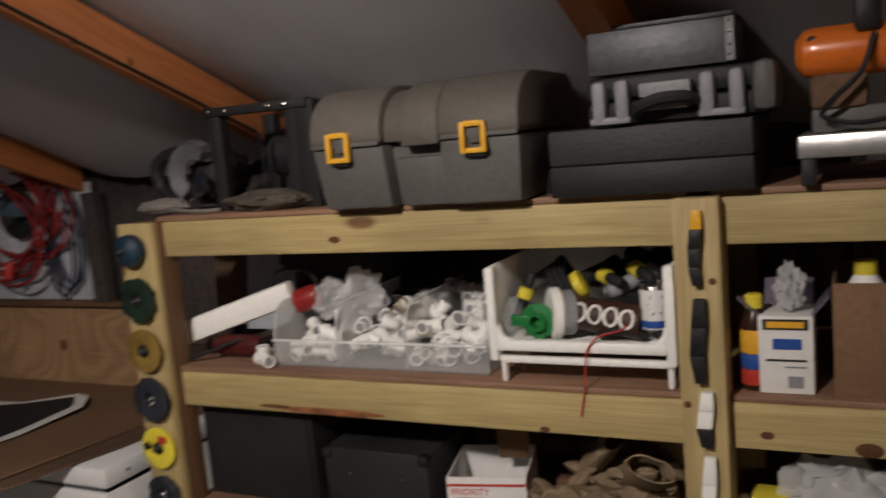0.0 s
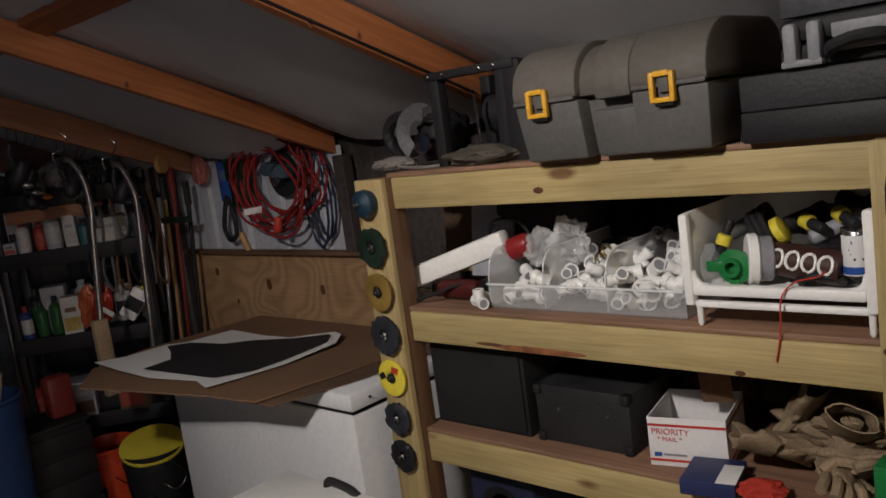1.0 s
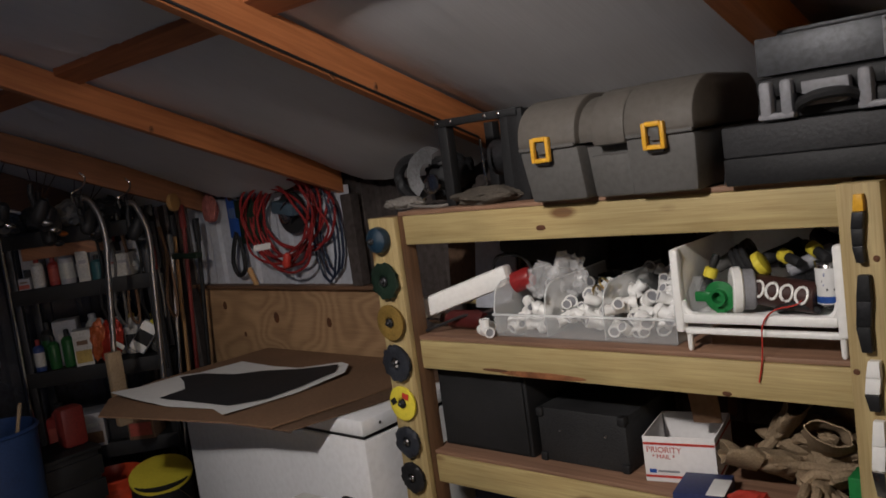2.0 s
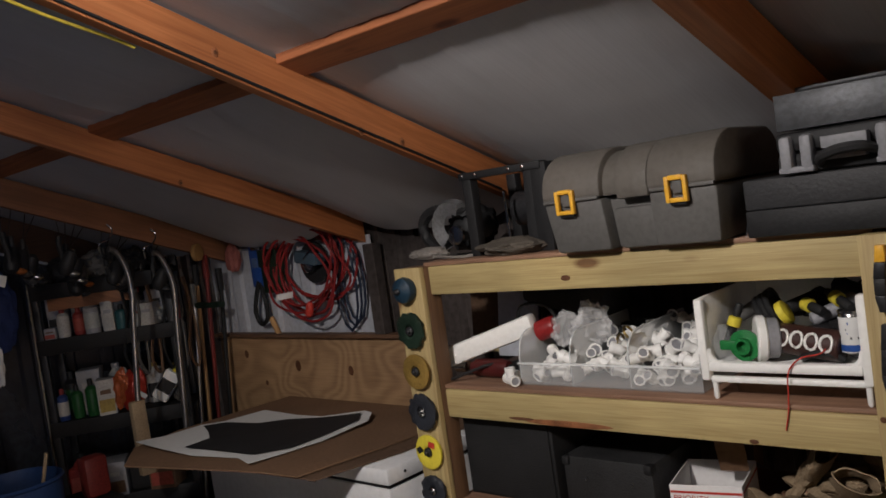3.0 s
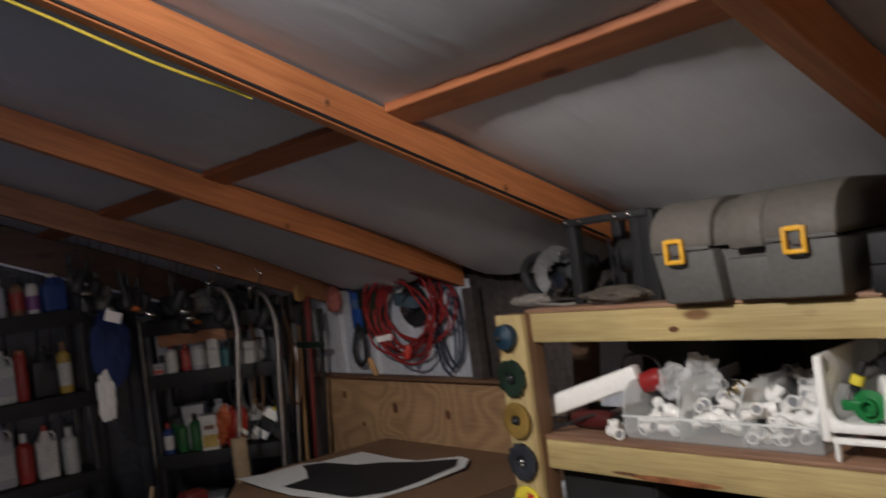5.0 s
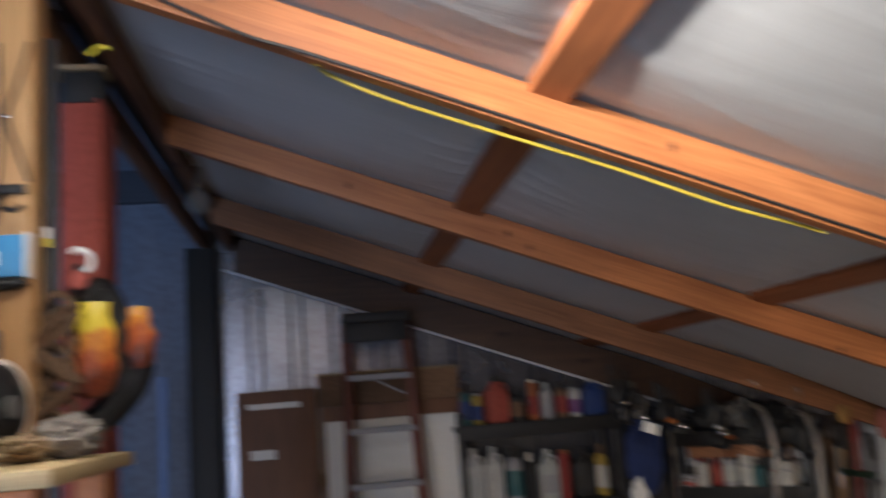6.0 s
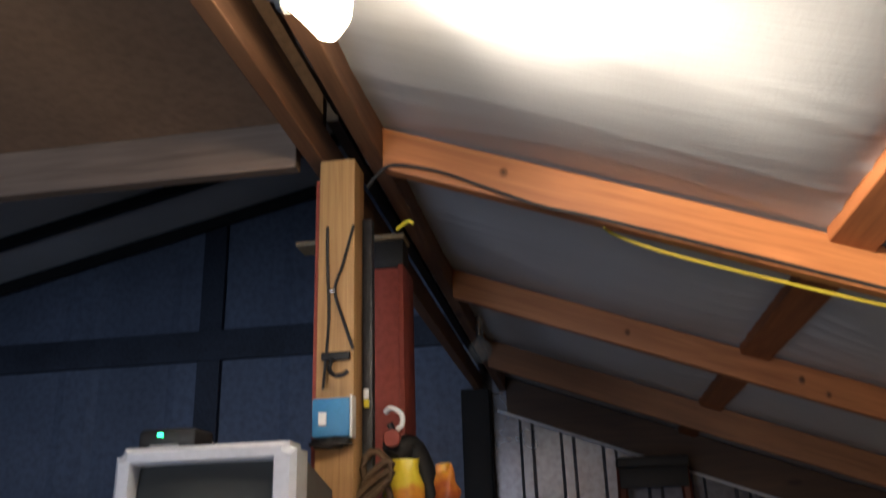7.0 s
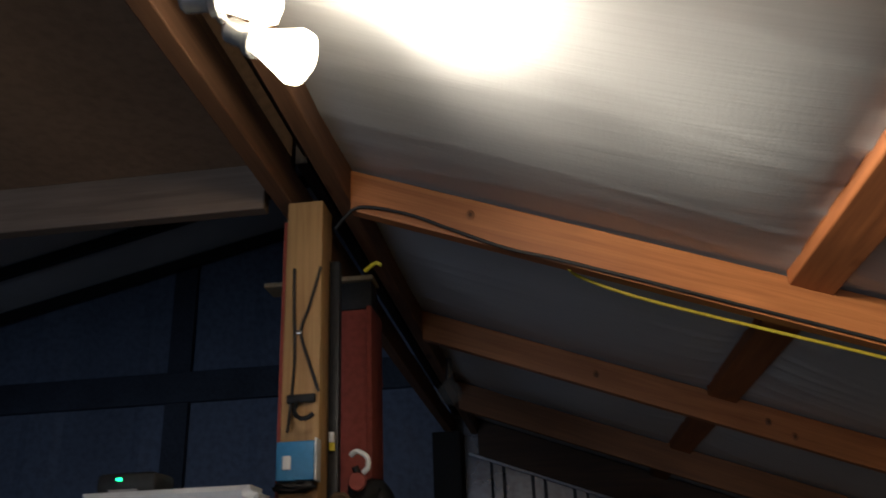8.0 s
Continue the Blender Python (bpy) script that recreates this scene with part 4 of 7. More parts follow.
def fitting(kind):
    t = thing("pipe_fitting", "white plastic pipe fitting in the tray", "pipe fitting", group="fittings in the tray")
    r = 0.014
    bm, ends = bmesh.new(), []
    if kind == 0:
        tube(bm, [(-0.019, 0, 0), (0.019, 0, 0)], r, 14)
        ends = [((-0.019, 0, 0), (-1, 0, 0)), ((0.019, 0, 0), (1, 0, 0))]
    elif kind == 1:
        tube(bm, smooth_path([(-0.03, 0, 0), (-0.012, 0, 0), (-0.002, 0, 0.004), (0, 0, 0.014), (0, 0, 0.032)], 4), r, 14)
        ends = [((-0.03, 0, 0), (-1, 0, 0)), ((0, 0, 0.032), (0, 0, 1))]
    else:
        tube(bm, [(-0.032, 0, 0), (0.032, 0, 0)], r, 14)
        tube(bm, [(0, 0, 0.006), (0, 0, 0.034)], r, 14)
        ends = [((-0.032, 0, 0), (-1, 0, 0)), ((0.032, 0, 0), (1, 0, 0)), ((0, 0, 0.034), (0, 0, 1))]
    part("body", bm, WHITEPL, t)
    for p, d in ends:
        q = Vector(d).to_track_quat("Z", "Y").to_matrix().to_4x4()
        part("rim", L([(0.0165, -0.010), (0.0165, 0.003), (0.0125, 0.0035), (0.0125, 0.0008)], 14, Matrix.Translation(p) @ q), WHITEPL, t)
        # grey disc over the solid end paints the shade inside the pipe
        part("bore", L([(0.0122, 0.0004), (0.0118, 0.0012)], 14, Matrix.Translation(p) @ q), GREY2, t)
    return t


kinds = [fitting(k) for k in range(3)]
spots = []
for k in range(84):
    x, y = rng.uniform(X0 + 0.03, X1 - 0.05), rng.uniform(Y0 + 0.03, Y1 - 0.035)
    layer = 0 if k < 34 else (1 if k < 62 else 2)
    z = MIDZ + 0.020 + 0.026 * layer + (x - X0) * 0.2
    if layer == 2 and y > -0.62:
        y -= 0.26
    spots.append((x, y, z))
for k, p in enumerate(spots):
    m = pose(*p, rng.uniform(0, 360), rng.uniform(-40, 40), rng.uniform(0, 360)) @ Matrix.Scale(rng.uniform(0.88, 1.2), 4)
    if k < 3:
        kinds[k].matrix_world = m
    else:
        copy_thing(kinds[(0, 1, 0, 2)[k % 4]], m)
# two fittings lying in front of the tray
copy_thing(kinds[2], pose(0.035, -0.352, MIDZ + 0.018, 0, 0, 60))
copy_thing(kinds[0], pose(0.065, -0.335, MIDZ + 0.018, 0, 0, 10))
BRASS = surf("brass", (0.55, 0.40, 0.15), 0.3, 0.2, 12.0, 0.1, metal=1.0)
for k, (y, z) in enumerate(((-0.69, 1.355), (-0.66, 1.33), (-0.72, 1.335))):
    solid("pipe_clamp", T([(0.02 * math.cos(a), 0.02 * math.sin(a), 0) for a in [i * math.pi / 5 for i in range(10)]], 0.0035, 6, 2, True), BRASS, "small brass pipe clamp on the fittings", "clamp", m=pose(0.17, y, z, 60 + 30 * k, 20 * k, 0))
for k, (y, r, s) in enumerate(((-0.475, 0.042, 3), (-0.565, 0.05, 9))):
    solid("plastic_bag", blob(r, s, 0.8, 1.1, 1.15, 0.6, 4, 2.4), clear("thin_clear_film", (0.9, 0.9, 0.9), 0.16, 0.26), "clear crumpled plastic bag of fittings", "plastic bag", (0.18, y, MIDZ + 0.085))

# white open-fronted bin with hose parts
bn = thing("storage_bin", "white plastic open-fronted stacking bin", "bin")
BX, BY0, BY1, BT = 0.016, -1.372, -0.978, 1.472
for y0, y1 in ((BY0, BY0 + 0.012), (BY1 - 0.012, BY1)):
    part("side_panel", prism(bmesh.new(), [(BX + 0.01, 1.30), (BX + 0.01, BT), (0.36, BT), (0.36, 1.30)], y0 + 0.002, y1 - 0.002, 0.003), WHITEPL, bn)
part("back_panel", B(0.36, 0.37, BY0, BY1, 1.30, BT, 0.003), WHITEPL, bn)
part("bottom", B(BX + 0.01, 0.36, BY0 + 0.01, BY1 - 0.01, 1.298, 1.304, 0.002), WHITEPL, bn)
bm = bmesh.new()
for b in ((BY1 - 0.022, BY1, 1.27, BT), (BY0, BY0 + 0.022, 1.27, BT), (BY0 + 0.02, BY1 - 0.02, 1.293, 1.317)):
    box(bm, BX - 0.012, BX + 0.016, b[0], b[1], b[2], b[3], 0.007)
part("front_rim", bm, WHITEPL, bn)
for y, s in ((BY1 - 0.02, -1), (BY0 + 0.02, 1)):
    part("corner_fillet", T([(BX + 0.002, y - s * 0.004, 1.345), (BX + 0.002, y + s * 0.002, 1.325), (BX + 0.002, y + s * 0.016, 1.311), (BX + 0.002, y + s * 0.034, 1.308)], 0.011, 8), WHITEPL, bn)
part("lower_rail", B(BX - 0.006, BX + 0.012, BY0 + 0.006, BY1 - 0.02, 1.266, 1.281, 0.005), WHITEPL, bn)
part("lower_rail", B(0.34, 0.36, BY0 + 0.006, BY1 - 0.02, 1.266, 1.281, 0.005), WHITEPL, bn)
for y in (BY1 - 0.028, BY0 + 0.016):
    for x in (BX + 0.004, 0.35):
        part("foot", L([(0.004, 0), (0.007, 0.006), (0.007, 0.05)], 12, Matrix.Translation((x, y, MIDZ + 0.001))), WHITEPL, bn)
solid("flat_carton", B(0.08, 0.34, -1.35, -1.03, MIDZ + 0.001, 1.262, 0.003), CARD_DARK, "flat dark brown carton under the bin", "carton")
# contents
IN = 1.305
gn = thing("hose_nozzle", "green plastic hose reel end in the bin", "hose fitting", m=pose(0.05, -1.082, 1.352, 0, -90, 0))
part("flange", L([(0.012, 0), (0.036, 0.002), (0.038, 0.012), (0.02, 0.016), (0.02, 0.03), (0.013, 0.03), (0.012, 0.01)], 24), GREENPL, gn)
part("lever", B(-0.012, 0.012, 0.02, 0.062, 0.004, 0.016, 0.004), GREENPL, gn)
part("lever", B(-0.05, -0.02, -0.012, 0.012, 0.004, 0.016, 0.004), GREENPL, gn)
jar = thing("plastic_jar", "round white plastic jar on its side", "jar", m=Matrix.Translation((0.075, -1.12, 1.362)) @ Vector((-0.5, 0.85, 0.05)).to_track_quat("Z", "Y").to_matrix().to_4x4())
part("lid", L([(0.05, 0), (0.055, 0.004), (0.055, 0.02), (0.05, 0.024)], 28), WHITEPL, jar)
part("body", L([(0.044, -0.028), (0.048, -0.024), (0.048, 0.0)], 28), GREY2, jar)
for k, (x, y, z, ry, rz) in enumerate(((0.11, -1.105, 1.40, 40, 20), (0.14, -1.21, 1.425, 80, 70), (0.13, -1.28, 1.44, 75, 65), (0.10, -1.03, 1.385, 10, 0))):
    hc = thing("hose_connector", "yellow and black hose connector in the bin", "hose fitting", m=pose(x, y, z, 20, ry, rz), group="hose parts in the bin")
    part("collar", L([(0.011, 0), (0.0165, 0.003), (0.0165, 0.024), (0.011, 0.027)], 16), LEMON, hc)
    part("stem", L([(0.009, -0.05), (0.012, -0.045), (0.012, -0.002)], 12), BLACKPL, hc)
    part("barb", L([(0.009, 0.027), (0.011, 0.045), (0.008, 0.06)], 12), BLACKPL, hc)
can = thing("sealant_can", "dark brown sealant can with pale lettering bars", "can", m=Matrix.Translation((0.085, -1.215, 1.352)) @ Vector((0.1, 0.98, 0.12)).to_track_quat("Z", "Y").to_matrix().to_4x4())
face = can.matrix_world.to_3x3().inverted() @ Vector((-0.92, -0.34, 0.22))
CAN_TURN = math.atan2(face.y, face.x)
part("body", L([(0.034, -0.08), (0.036, -0.078), (0.036, 0.078), (0.034, 0.08)], 26), surf("dark_brown_print", (0.05, 0.022, 0.018), 0.45, 0.2, 9.0, 0.1), can)
for k in range(4):
    ring = [(0.0372 * math.cos(a), 0.0372 * math.sin(a), -0.055 + 0.034 * k + 0.014 * math.cos(2 * math.pi * i / 12)) for i, a in enumerate([CAN_TURN + 0.52 * math.sin(2 * math.pi * i / 12) for i in range(12)])]
    part("print_mark", tube(bmesh.new(), ring, 0.0034, 5, True), WHITEPL, can, "pale round print mark")
hl = thing("hose_coil", "short black hose coil with a yellow collar", "hose", m=pose(0.15, -1.10, 1.40, 60, 15, 0), group="hose parts in the bin")
for k in range(3):
    part("loop", tube(bmesh.new(), [(0.05 * math.cos(a), 0.05 * math.sin(a), 0.014 * k) for a in [2 * math.pi * i / 20 for i in range(20)]], 0.0085, 8, True), BLACKPL, hl)
part("collar", L([(0.022, 0.036), (0.03, 0.04), (0.03, 0.056), (0.02, 0.06)], 18, pose(-0.03, -0.02, 0, 0, 0, 0)), LEMON, hl)
for k, (x, y, z, rx, rz, m0) in enumerate(((0.16, -1.26, 1.415, 70, 30, GREY2), (0.12, -1.285, 1.375, 85, -40, BLACKPL), (0.20, -1.18, 1.43, 80, 60, BLACKPL), (0.22, -1.05, 1.42, 60, 10, GREYPL), (0.24, -1.31, 1.42, 75, -20, BLACKPL))):
    hp = thing("hose_part", ("grey plastic pipe piece", "black plastic pipe piece", "black plastic pipe piece", "dark grey plastic pipe piece", "black plastic pipe piece")[k] + " in the bin", "hose fitting", m=pose(x, y, z, rx, 0, rz), group="hose parts in the bin")
    part("tube", L([(0.014, -0.06), (0.017, -0.055), (0.017, 0.05), (0.012, 0.05), (0.012, 0.02)], 14), m0, hp)
    part("nut", L([(0.019, 0.028), (0.021, 0.031), (0.021, 0.046), (0.018, 0.05)], 8), m0, hp)
wc = thing("paint_can", "small white can with a blue printed band", "can", (0.078, -1.318, IN + 0.024))
part("body", L([(0.026, 0), (0.028, 0.003), (0.028, 0.092), (0.026, 0.095), (0.024, 0.091)], 24), CHROME, wc)
part("label_sheet", L([(0.0281, 0.005), (0.0285, 0.006), (0.0285, 0.084), (0.0281, 0.085)], 24), PAPER, wc)
part("band", L([(0.0286, 0.008), (0.0289, 0.009), (0.0289, 0.022), (0.0286, 0.023)], 24), BLUEPL, wc, "blue band")
for k, (z, h, w) in enumerate(((0.068, 0.007, 0.5), (0.055, 0.004, 0.7), (0.047, 0.003, 0.6), (0.036, 0.005, 0.35))):
    bm = bmesh.new()
    box(bm, -0.0292, -0.0288, -0.026 * w, 0.026 * w, z, z + h)
    for v in bm.verts:
        a = v.co.y / 0.029
        r = -v.co.x
        v.co.x, v.co.y = -r * math.cos(a), r * math.sin(a)
    bmesh.ops.rotate(bm, verts=bm.verts[:], cent=(0, 0, 0), matrix=Matrix.Rotation(0.35, 3, "Z"))
    part("print_bar", bm, INK if k % 2 else BLUEPL, wc)
part("rim", L([(0.0275, 0.092), (0.0292, 0.094), (0.0292, 0.098), (0.0262, 0.098), (0.0258, 0.094)], 24), CHROME, wc)
for k in range(9):
    cx, cy = rng.uniform(0.08, 0.32), rng.uniform(-1.33, -1.02)
    m0 = (BLACKPL, GREY2, DARKSTEEL)[k % 3]
    hp = thing("hose_part", ("black plastic hose part", "grey plastic hose part", "dark metal hose part")[k % 3] + " in the bin", "hose fitting", m=pose(cx, cy, IN + 0.03 + 0.12 * (cx - 0.05) / 0.3, rng.uniform(0, 360), rng.uniform(50, 130), 0), group="hose parts in the bin")
    part("tube", L([(0.016, -0.05), (0.019, -0.045), (0.019, 0.04), (0.014, 0.05)], 14), m0, hp)
    part("nut", L([(0.020, 0.04), (0.023, 0.043), (0.023, 0.062), (0.016, 0.066)], 8), m0, hp)
solid("black_cable", T([(0.06, -1.30, IN + 0.012), (0.05, -1.26, IN + 0.03), (0.05, -1.22, IN + 0.02), (0.09, -1.2, IN + 0.01), (0.08, -1.28, IN + 0.03), (0.05, -1.34, IN + 0.02)], 0.008, 7), BLACKPL, "coiled black cable in the bin", "cable")
solid("clear_bottle", L([(0.02, 0), (0.026, 0.004), (0.026, 0.06), (0.012, 0.08), (0.012, 0.09)], 18), CLEARPL, "small clear bottle in the bin", "bottle", (0.07, -1.015, IN))
wire = solid("red_wire", T([(0.07, -1.27, IN + 0.05), (0.03, -1.26, 1.338), (0.006, -1.22, 1.33), (-0.004, -1.195, 1.30), (-0.006, -1.19, 1.25), (-0.005, -1.185, 1.21), (-0.006, -1.175, 1.165)], 0.0018, 6), REDPL, "thin red wire hanging over the beam", "wire")

# right bay
ob = thing("oil_bottle", "dark bottle with yellow cap and bright label", "bottle", (0.06, -1.508, MIDZ))
part("body", L([(0.024, 0), (0.027, 0.004), (0.027, 0.125), (0.016, 0.152), (0.013, 0.16)], 22), surf("dark_amber", (0.035, 0.015, 0.01), 0.2, 0.1, 8.0, 0.0), ob)
part("cap", L([(0.016, 0.158), (0.017, 0.18), (0.013, 0.184)], 16), LEMON, ob, "yellow cap")
for z0, z1, m in ((0.012, 0.042, REDPL), (0.043, 0.072, BLUEPL), (0.073, 0.118, YELLOW)):
    part("label_band", L([(0.0273, z0), (0.0277, z0 + 0.001), (0.0277, z1 - 0.001), (0.0273, z1)], 22), m, ob)
wb = thing("white_carton", "white printed carton with plastic bag on top", "carton", (0.03, -1.612, MIDZ), 0)
part("box", B(0, 0.11, 0, 0.095, 0, 0.148, 0.002), PAPER, wb)
for y0, y1, z0, z1, m in ((0.008, 0.087, 0.122, 0.142, INK), (0.015, 0.08, 0.126, 0.138, YELLOW), (0.02, 0.07, 0.085, 0.105, BLUEPL), (0.012, 0.083, 0.062, 0.066, INK), (0.012, 0.05, 0.05, 0.053, GREY2), (0.018, 0.045, 0.012, 0.034, GREY2)):
    part("print_bar", B(-0.0015 - 0.001 * (m is YELLOW), 0.0005, y0, y1, z0, z1, 0), m, wb)
FLAPC = surf("dull_violet_card", (0.13, 0.11, 0.15), 0.7, 0.2, 8.0, 0.1)
part("flap", B(0.0, 0.10, -0.0015, 0.0015, 0, 0.05, 0.0005, pose(0.002, 0.094, 0.148, -48, 0, 0)), FLAPC, wb, "open dark flap")
part("flap", B(-0.0015, 0.0015, 0.004, 0.092, 0, 0.055, 0.0005, pose(0.11, 0, 0.148, 0, 34, 0)), FLAPC, wb)
part("flap", B(0.0, 0.10, -0.0015, 0.0015, 0, 0.045, 0.0005, pose(0.004, 0.001, 0.148, 40, 0, 0)), FLAPC, wb)
solid("plastic_bag", blob(0.032, 31, 1, 0.8, 1.25, 0.5), clear("thin_grey_film", (0.6, 0.6, 0.62), 0.25, 0.5), "crumpled grey plastic bag on the carton", "plastic bag", (0.07, -1.572, MIDZ + 0.146))
cbx = thing("cardboard_box", "plain brown cardboard box, open", "box", (0.035, -1.92, MIDZ))
for b in ((0, 0.004, 0, 0.275, 0, 0.208), (0.25, 0.254, 0, 0.275, 0, 0.208), (0.004, 0.25, 0, 0.004, 0, 0.208), (0.004, 0.25, 0.271, 0.275, 0, 0.208), (0.004, 0.25, 0.004, 0.271, 0, 0.004)):
    part("side", B(*b, 0.001), CARD, cbx)
jb = thing("jug", "white jug with a yellow cap in the box", "jug", (0.13, -1.70, MIDZ + 0.005))
part("body", L([(0.036, 0), (0.04, 0.006), (0.04, 0.17), (0.018, 0.205)], 20), WHITEPL, jb)
part("cap", L([(0.02, 0.203), (0.02, 0.228), (0.015, 0.231)], 16), LEMON, jb)

# ---- things on the lower deck ----
sp = thing("speaker_cabinet", "tall black speaker cabinet facing the aisle", "speaker")
part("cabinet", B(0.065, 0.36, -0.45, -0.10, LOWZ, 1.112, 0.006), BLACK, sp)
part("grille", B(0.058, 0.064, -0.44, -0.11, LOWZ + 0.01, 1.102, 0.004), surf("black_grille_cloth", (0.016, 0.016, 0.017), 0.9, 0.3, 20.0, 0.8), sp)
am = thing("amplifier_box", "black vinyl covered amplifier box, dusty top", "amplifier")
part("cabinet", B(0.07, 0.36, -0.765, -0.475, LOWZ, 1.012, 0.006), surf("black_vinyl", (0.025, 0.025, 0.026), 0.55, 0.3, 12.0, 0.6), am)
for y in (-0.755, -0.487):
    for z in (LOWZ + 0.012, 0.998):
        part("corner_cap", B(0.062, 0.09, y - 0.012, y + 0.012, z - 0.012, z + 0.014, 0.005), BLACKPL, am)
for y in (-0.70, -0.55):
    part("screw", L([(0.005, 0), (0.004, 0.002), (0.001, 0.003)], 8, Matrix.Translation((0.069, y, 0.95)) @ FACE), CHROME, am)
pb = thing("mail_box", "white and red postal carton with open flaps", "carton", (0.05, -0.824, LOWZ), 13)
PINK = surf("white_card", (0.74, 0.72, 0.71), 0.75, 0.06, 5.0, 0.05)
for b in ((0, 0.003, -0.185, 0, 0, 0.122), (0.2, 0.203, -0.185, 0, 0, 0.122), (0.003, 0.2, -0.185, -0.182, 0, 0.122), (0.003, 0.2, -0.003, 0, 0, 0.122), (0.003, 0.2, -0.182, -0.003, 0, 0.003)):
    part("side", B(*b, 0.0008), PINK, pb)
part("flap", B(0.0, 0.075, -0.002, 0.002, 0, 0.19, 0.001, pose(0.12, -0.183, 0.122, -20, 0, 90)), CARD, pb, "open cardboard flap")
part("flap", B(0, 0.12, -0.002, 0.0, 0.0, 0.09, 0.0008, pose(0.203, -0.18, 0.122, 0, 25, 0)), CARD, pb)
for z0, z1 in ((0.100, 0.106), (0.012, 0.018)):
    part("red_stripe", B(-0.0012, 0, -0.184, -0.001, z0, z1, 0), REDPL, pb, "red stripe")
    part("red_stripe", B(0.001, 0.2, -0.1863, -0.1851, z0, z1, 0), REDPL, pb)
part("mark", B(-0.0012, 0, -0.03, -0.012, 0.024, 0.034, 0), BLUEPL, pb)
part("print_bar", B(-0.0012, 0, -0.09, -0.034, 0.027, 0.032, 0), GREY2, pb)


def words(text, size, m, mat, parent, name="lettering"):
    c = bpy.data.curves.new(name, "FONT")
    c.body, c.size, c.extrude = text, size, 0.0004
    c.materials.append(mat)
    o = new(name, c)
    o.parent = parent
    o.matrix_local = m
    return o


TXT = Matrix(((0, 0, -1, 0), (-1, 0, 0, 0), (0, 1, 0, 0), (0, 0, 0, 1)))
words("PRIORITY", 0.0215, Matrix.Translation((-0.001, -0.008, 0.080)) @ TXT, REDPL, pb)
words("* MAIL *", 0.0165, Matrix.Translation((-0.001, -0.022, 0.063)) @ TXT, REDPL, pb)


def glove(m, mat, label):
    g = thing("work_glove", label, "glove", m=m, group="work gloves in the pile")
    seed = rng.uniform(0, 50)
    bm = blob(0.06, seed, 0.75, 1.25, 0.45, 0.3, 4, 1.8)
    part("palm", bm, mat, g)
    cuff = tube(bmesh.new(), smooth_path([(0, 0.04, 0), (0, 0.07, 0.002), (0, 0.10, 0.003), (0, 0.128, 0)], 3), 0.05, 18)
    bmesh.ops.delete(cuff, geom=[f for f in cuff.faces if len(f.verts) > 4], context="FACES_ONLY")
    for v in cuff.verts:
        wob = noise.noise(v.co * 26 + Vector((seed, 0, 0)))
        v.co.x *= 1 + 0.25 * wob
        v.co.z = v.co.z * (0.42 + 0.2 * wob) + 0.022 + 0.008 * wob
        v.co.y += 0.012 * wob
    bmesh.ops.solidify(cuff, geom=cuff.faces[:], thickness=0.003)
    part("cuff", cuff, mat, g)
    for k in range(4):
        x = -0.036 + 0.024 * k
        part("finger", T([(x * 0.8, -0.04, 0.025), (x, -0.085, 0.03 + 0.008 * (k % 2)), (x * 1.15, -0.115 - 0.01 * (k in (1, 2)), 0.022)], 0.0115, 8, 3), mat, g)
    part("thumb", T([(0.035, 0.0, 0.02), (0.06, -0.025, 0.022), (0.068, -0.055, 0.018)], 0.013, 8, 3), mat, g)
    return g


for p in ((0.10, -1.15, LOWZ + 0.05, 20, 30, 40), (0.14, -1.25, LOWZ + 0.10, 35, -20, 100), (0.20, -1.16, LOWZ + 0.12, 50, 20, 160), (0.12, -1.33, LOWZ + 0.04, 10, -30, 200), (0.09, -1.24, LOWZ + 0.02, 0, 25, 290), (0.24, -1.30, LOWZ + 0.13, 60, 0, 70)):
    glove(pose(*p), TAN, "worn tan leather work glove")
solid("canvas_cloth", blob(0.13, 44, 0.9, 1.15, 0.55, 0.4), TAN, "heap of tan canvas gloves and cloth", "cloth", (0.26, -1.22, LOWZ))
rb = thing("red_pouch", "shiny red and white plastic pouch", "pouch", m=pose(-0.012, -1.125, LOWZ, 0, 0, 20))
part("pouch", blob(0.052, 51, 0.6, 0.95, 0.5, 0.24, 4, 2.0), surf("shiny_red_film", (0.42, 0.045, 0.03), 0.18, 0.1, 6.0, 0.05), rb)
bxb = thing("blue_box", "dark blue printed carton lying flat", "carton", (-0.04, -1.055, LOWZ), 12)
part("box", B(0, 0.13, -0.02, 0.10, 0, 0.035, 0.002), surf("dark_blue_card", (0.03, 0.04, 0.12), 0.5, 0.2, 8.0, 0.1), bxb)
part("flap", B(-0.004, 0.09, -0.024, 0.02, 0.036, 0.039, 0.001), PAPER, bxb)
solid("green_pack", B(0.03, 0.10, -1.375, -1.335, LOWZ, LOWZ + 0.10, 0.004), GREENPL, "small green and orange pack by the post", "pack")
bg = thing("clear_bag", "clear bag of small hardware", "plastic bag", m=pose(0.08, -1.66, LOWZ, 0, 0, 0))
part("bag", blob(0.09, 61, 0.8, 1.5, 1.3, 0.4), clear("clear_film_b", (0.8, 0.8, 0.8), 0.15, 0.4), bg)
part("fill", blob(0.06, 62, 0.8, 1.4, 1.0, 0.3), GREYPL, bg)
solid("yellow_pack", B(0.05, 0.12, -1.56, -1.49, LOWZ, LOWZ + 0.15, 0.004), LEMON, "yellow and green seed pack", "pack")
ls = thing("stack_loudspeaker", "small dark loudspeaker with round cone", "speaker", (0.10, -0.28, 0.413))
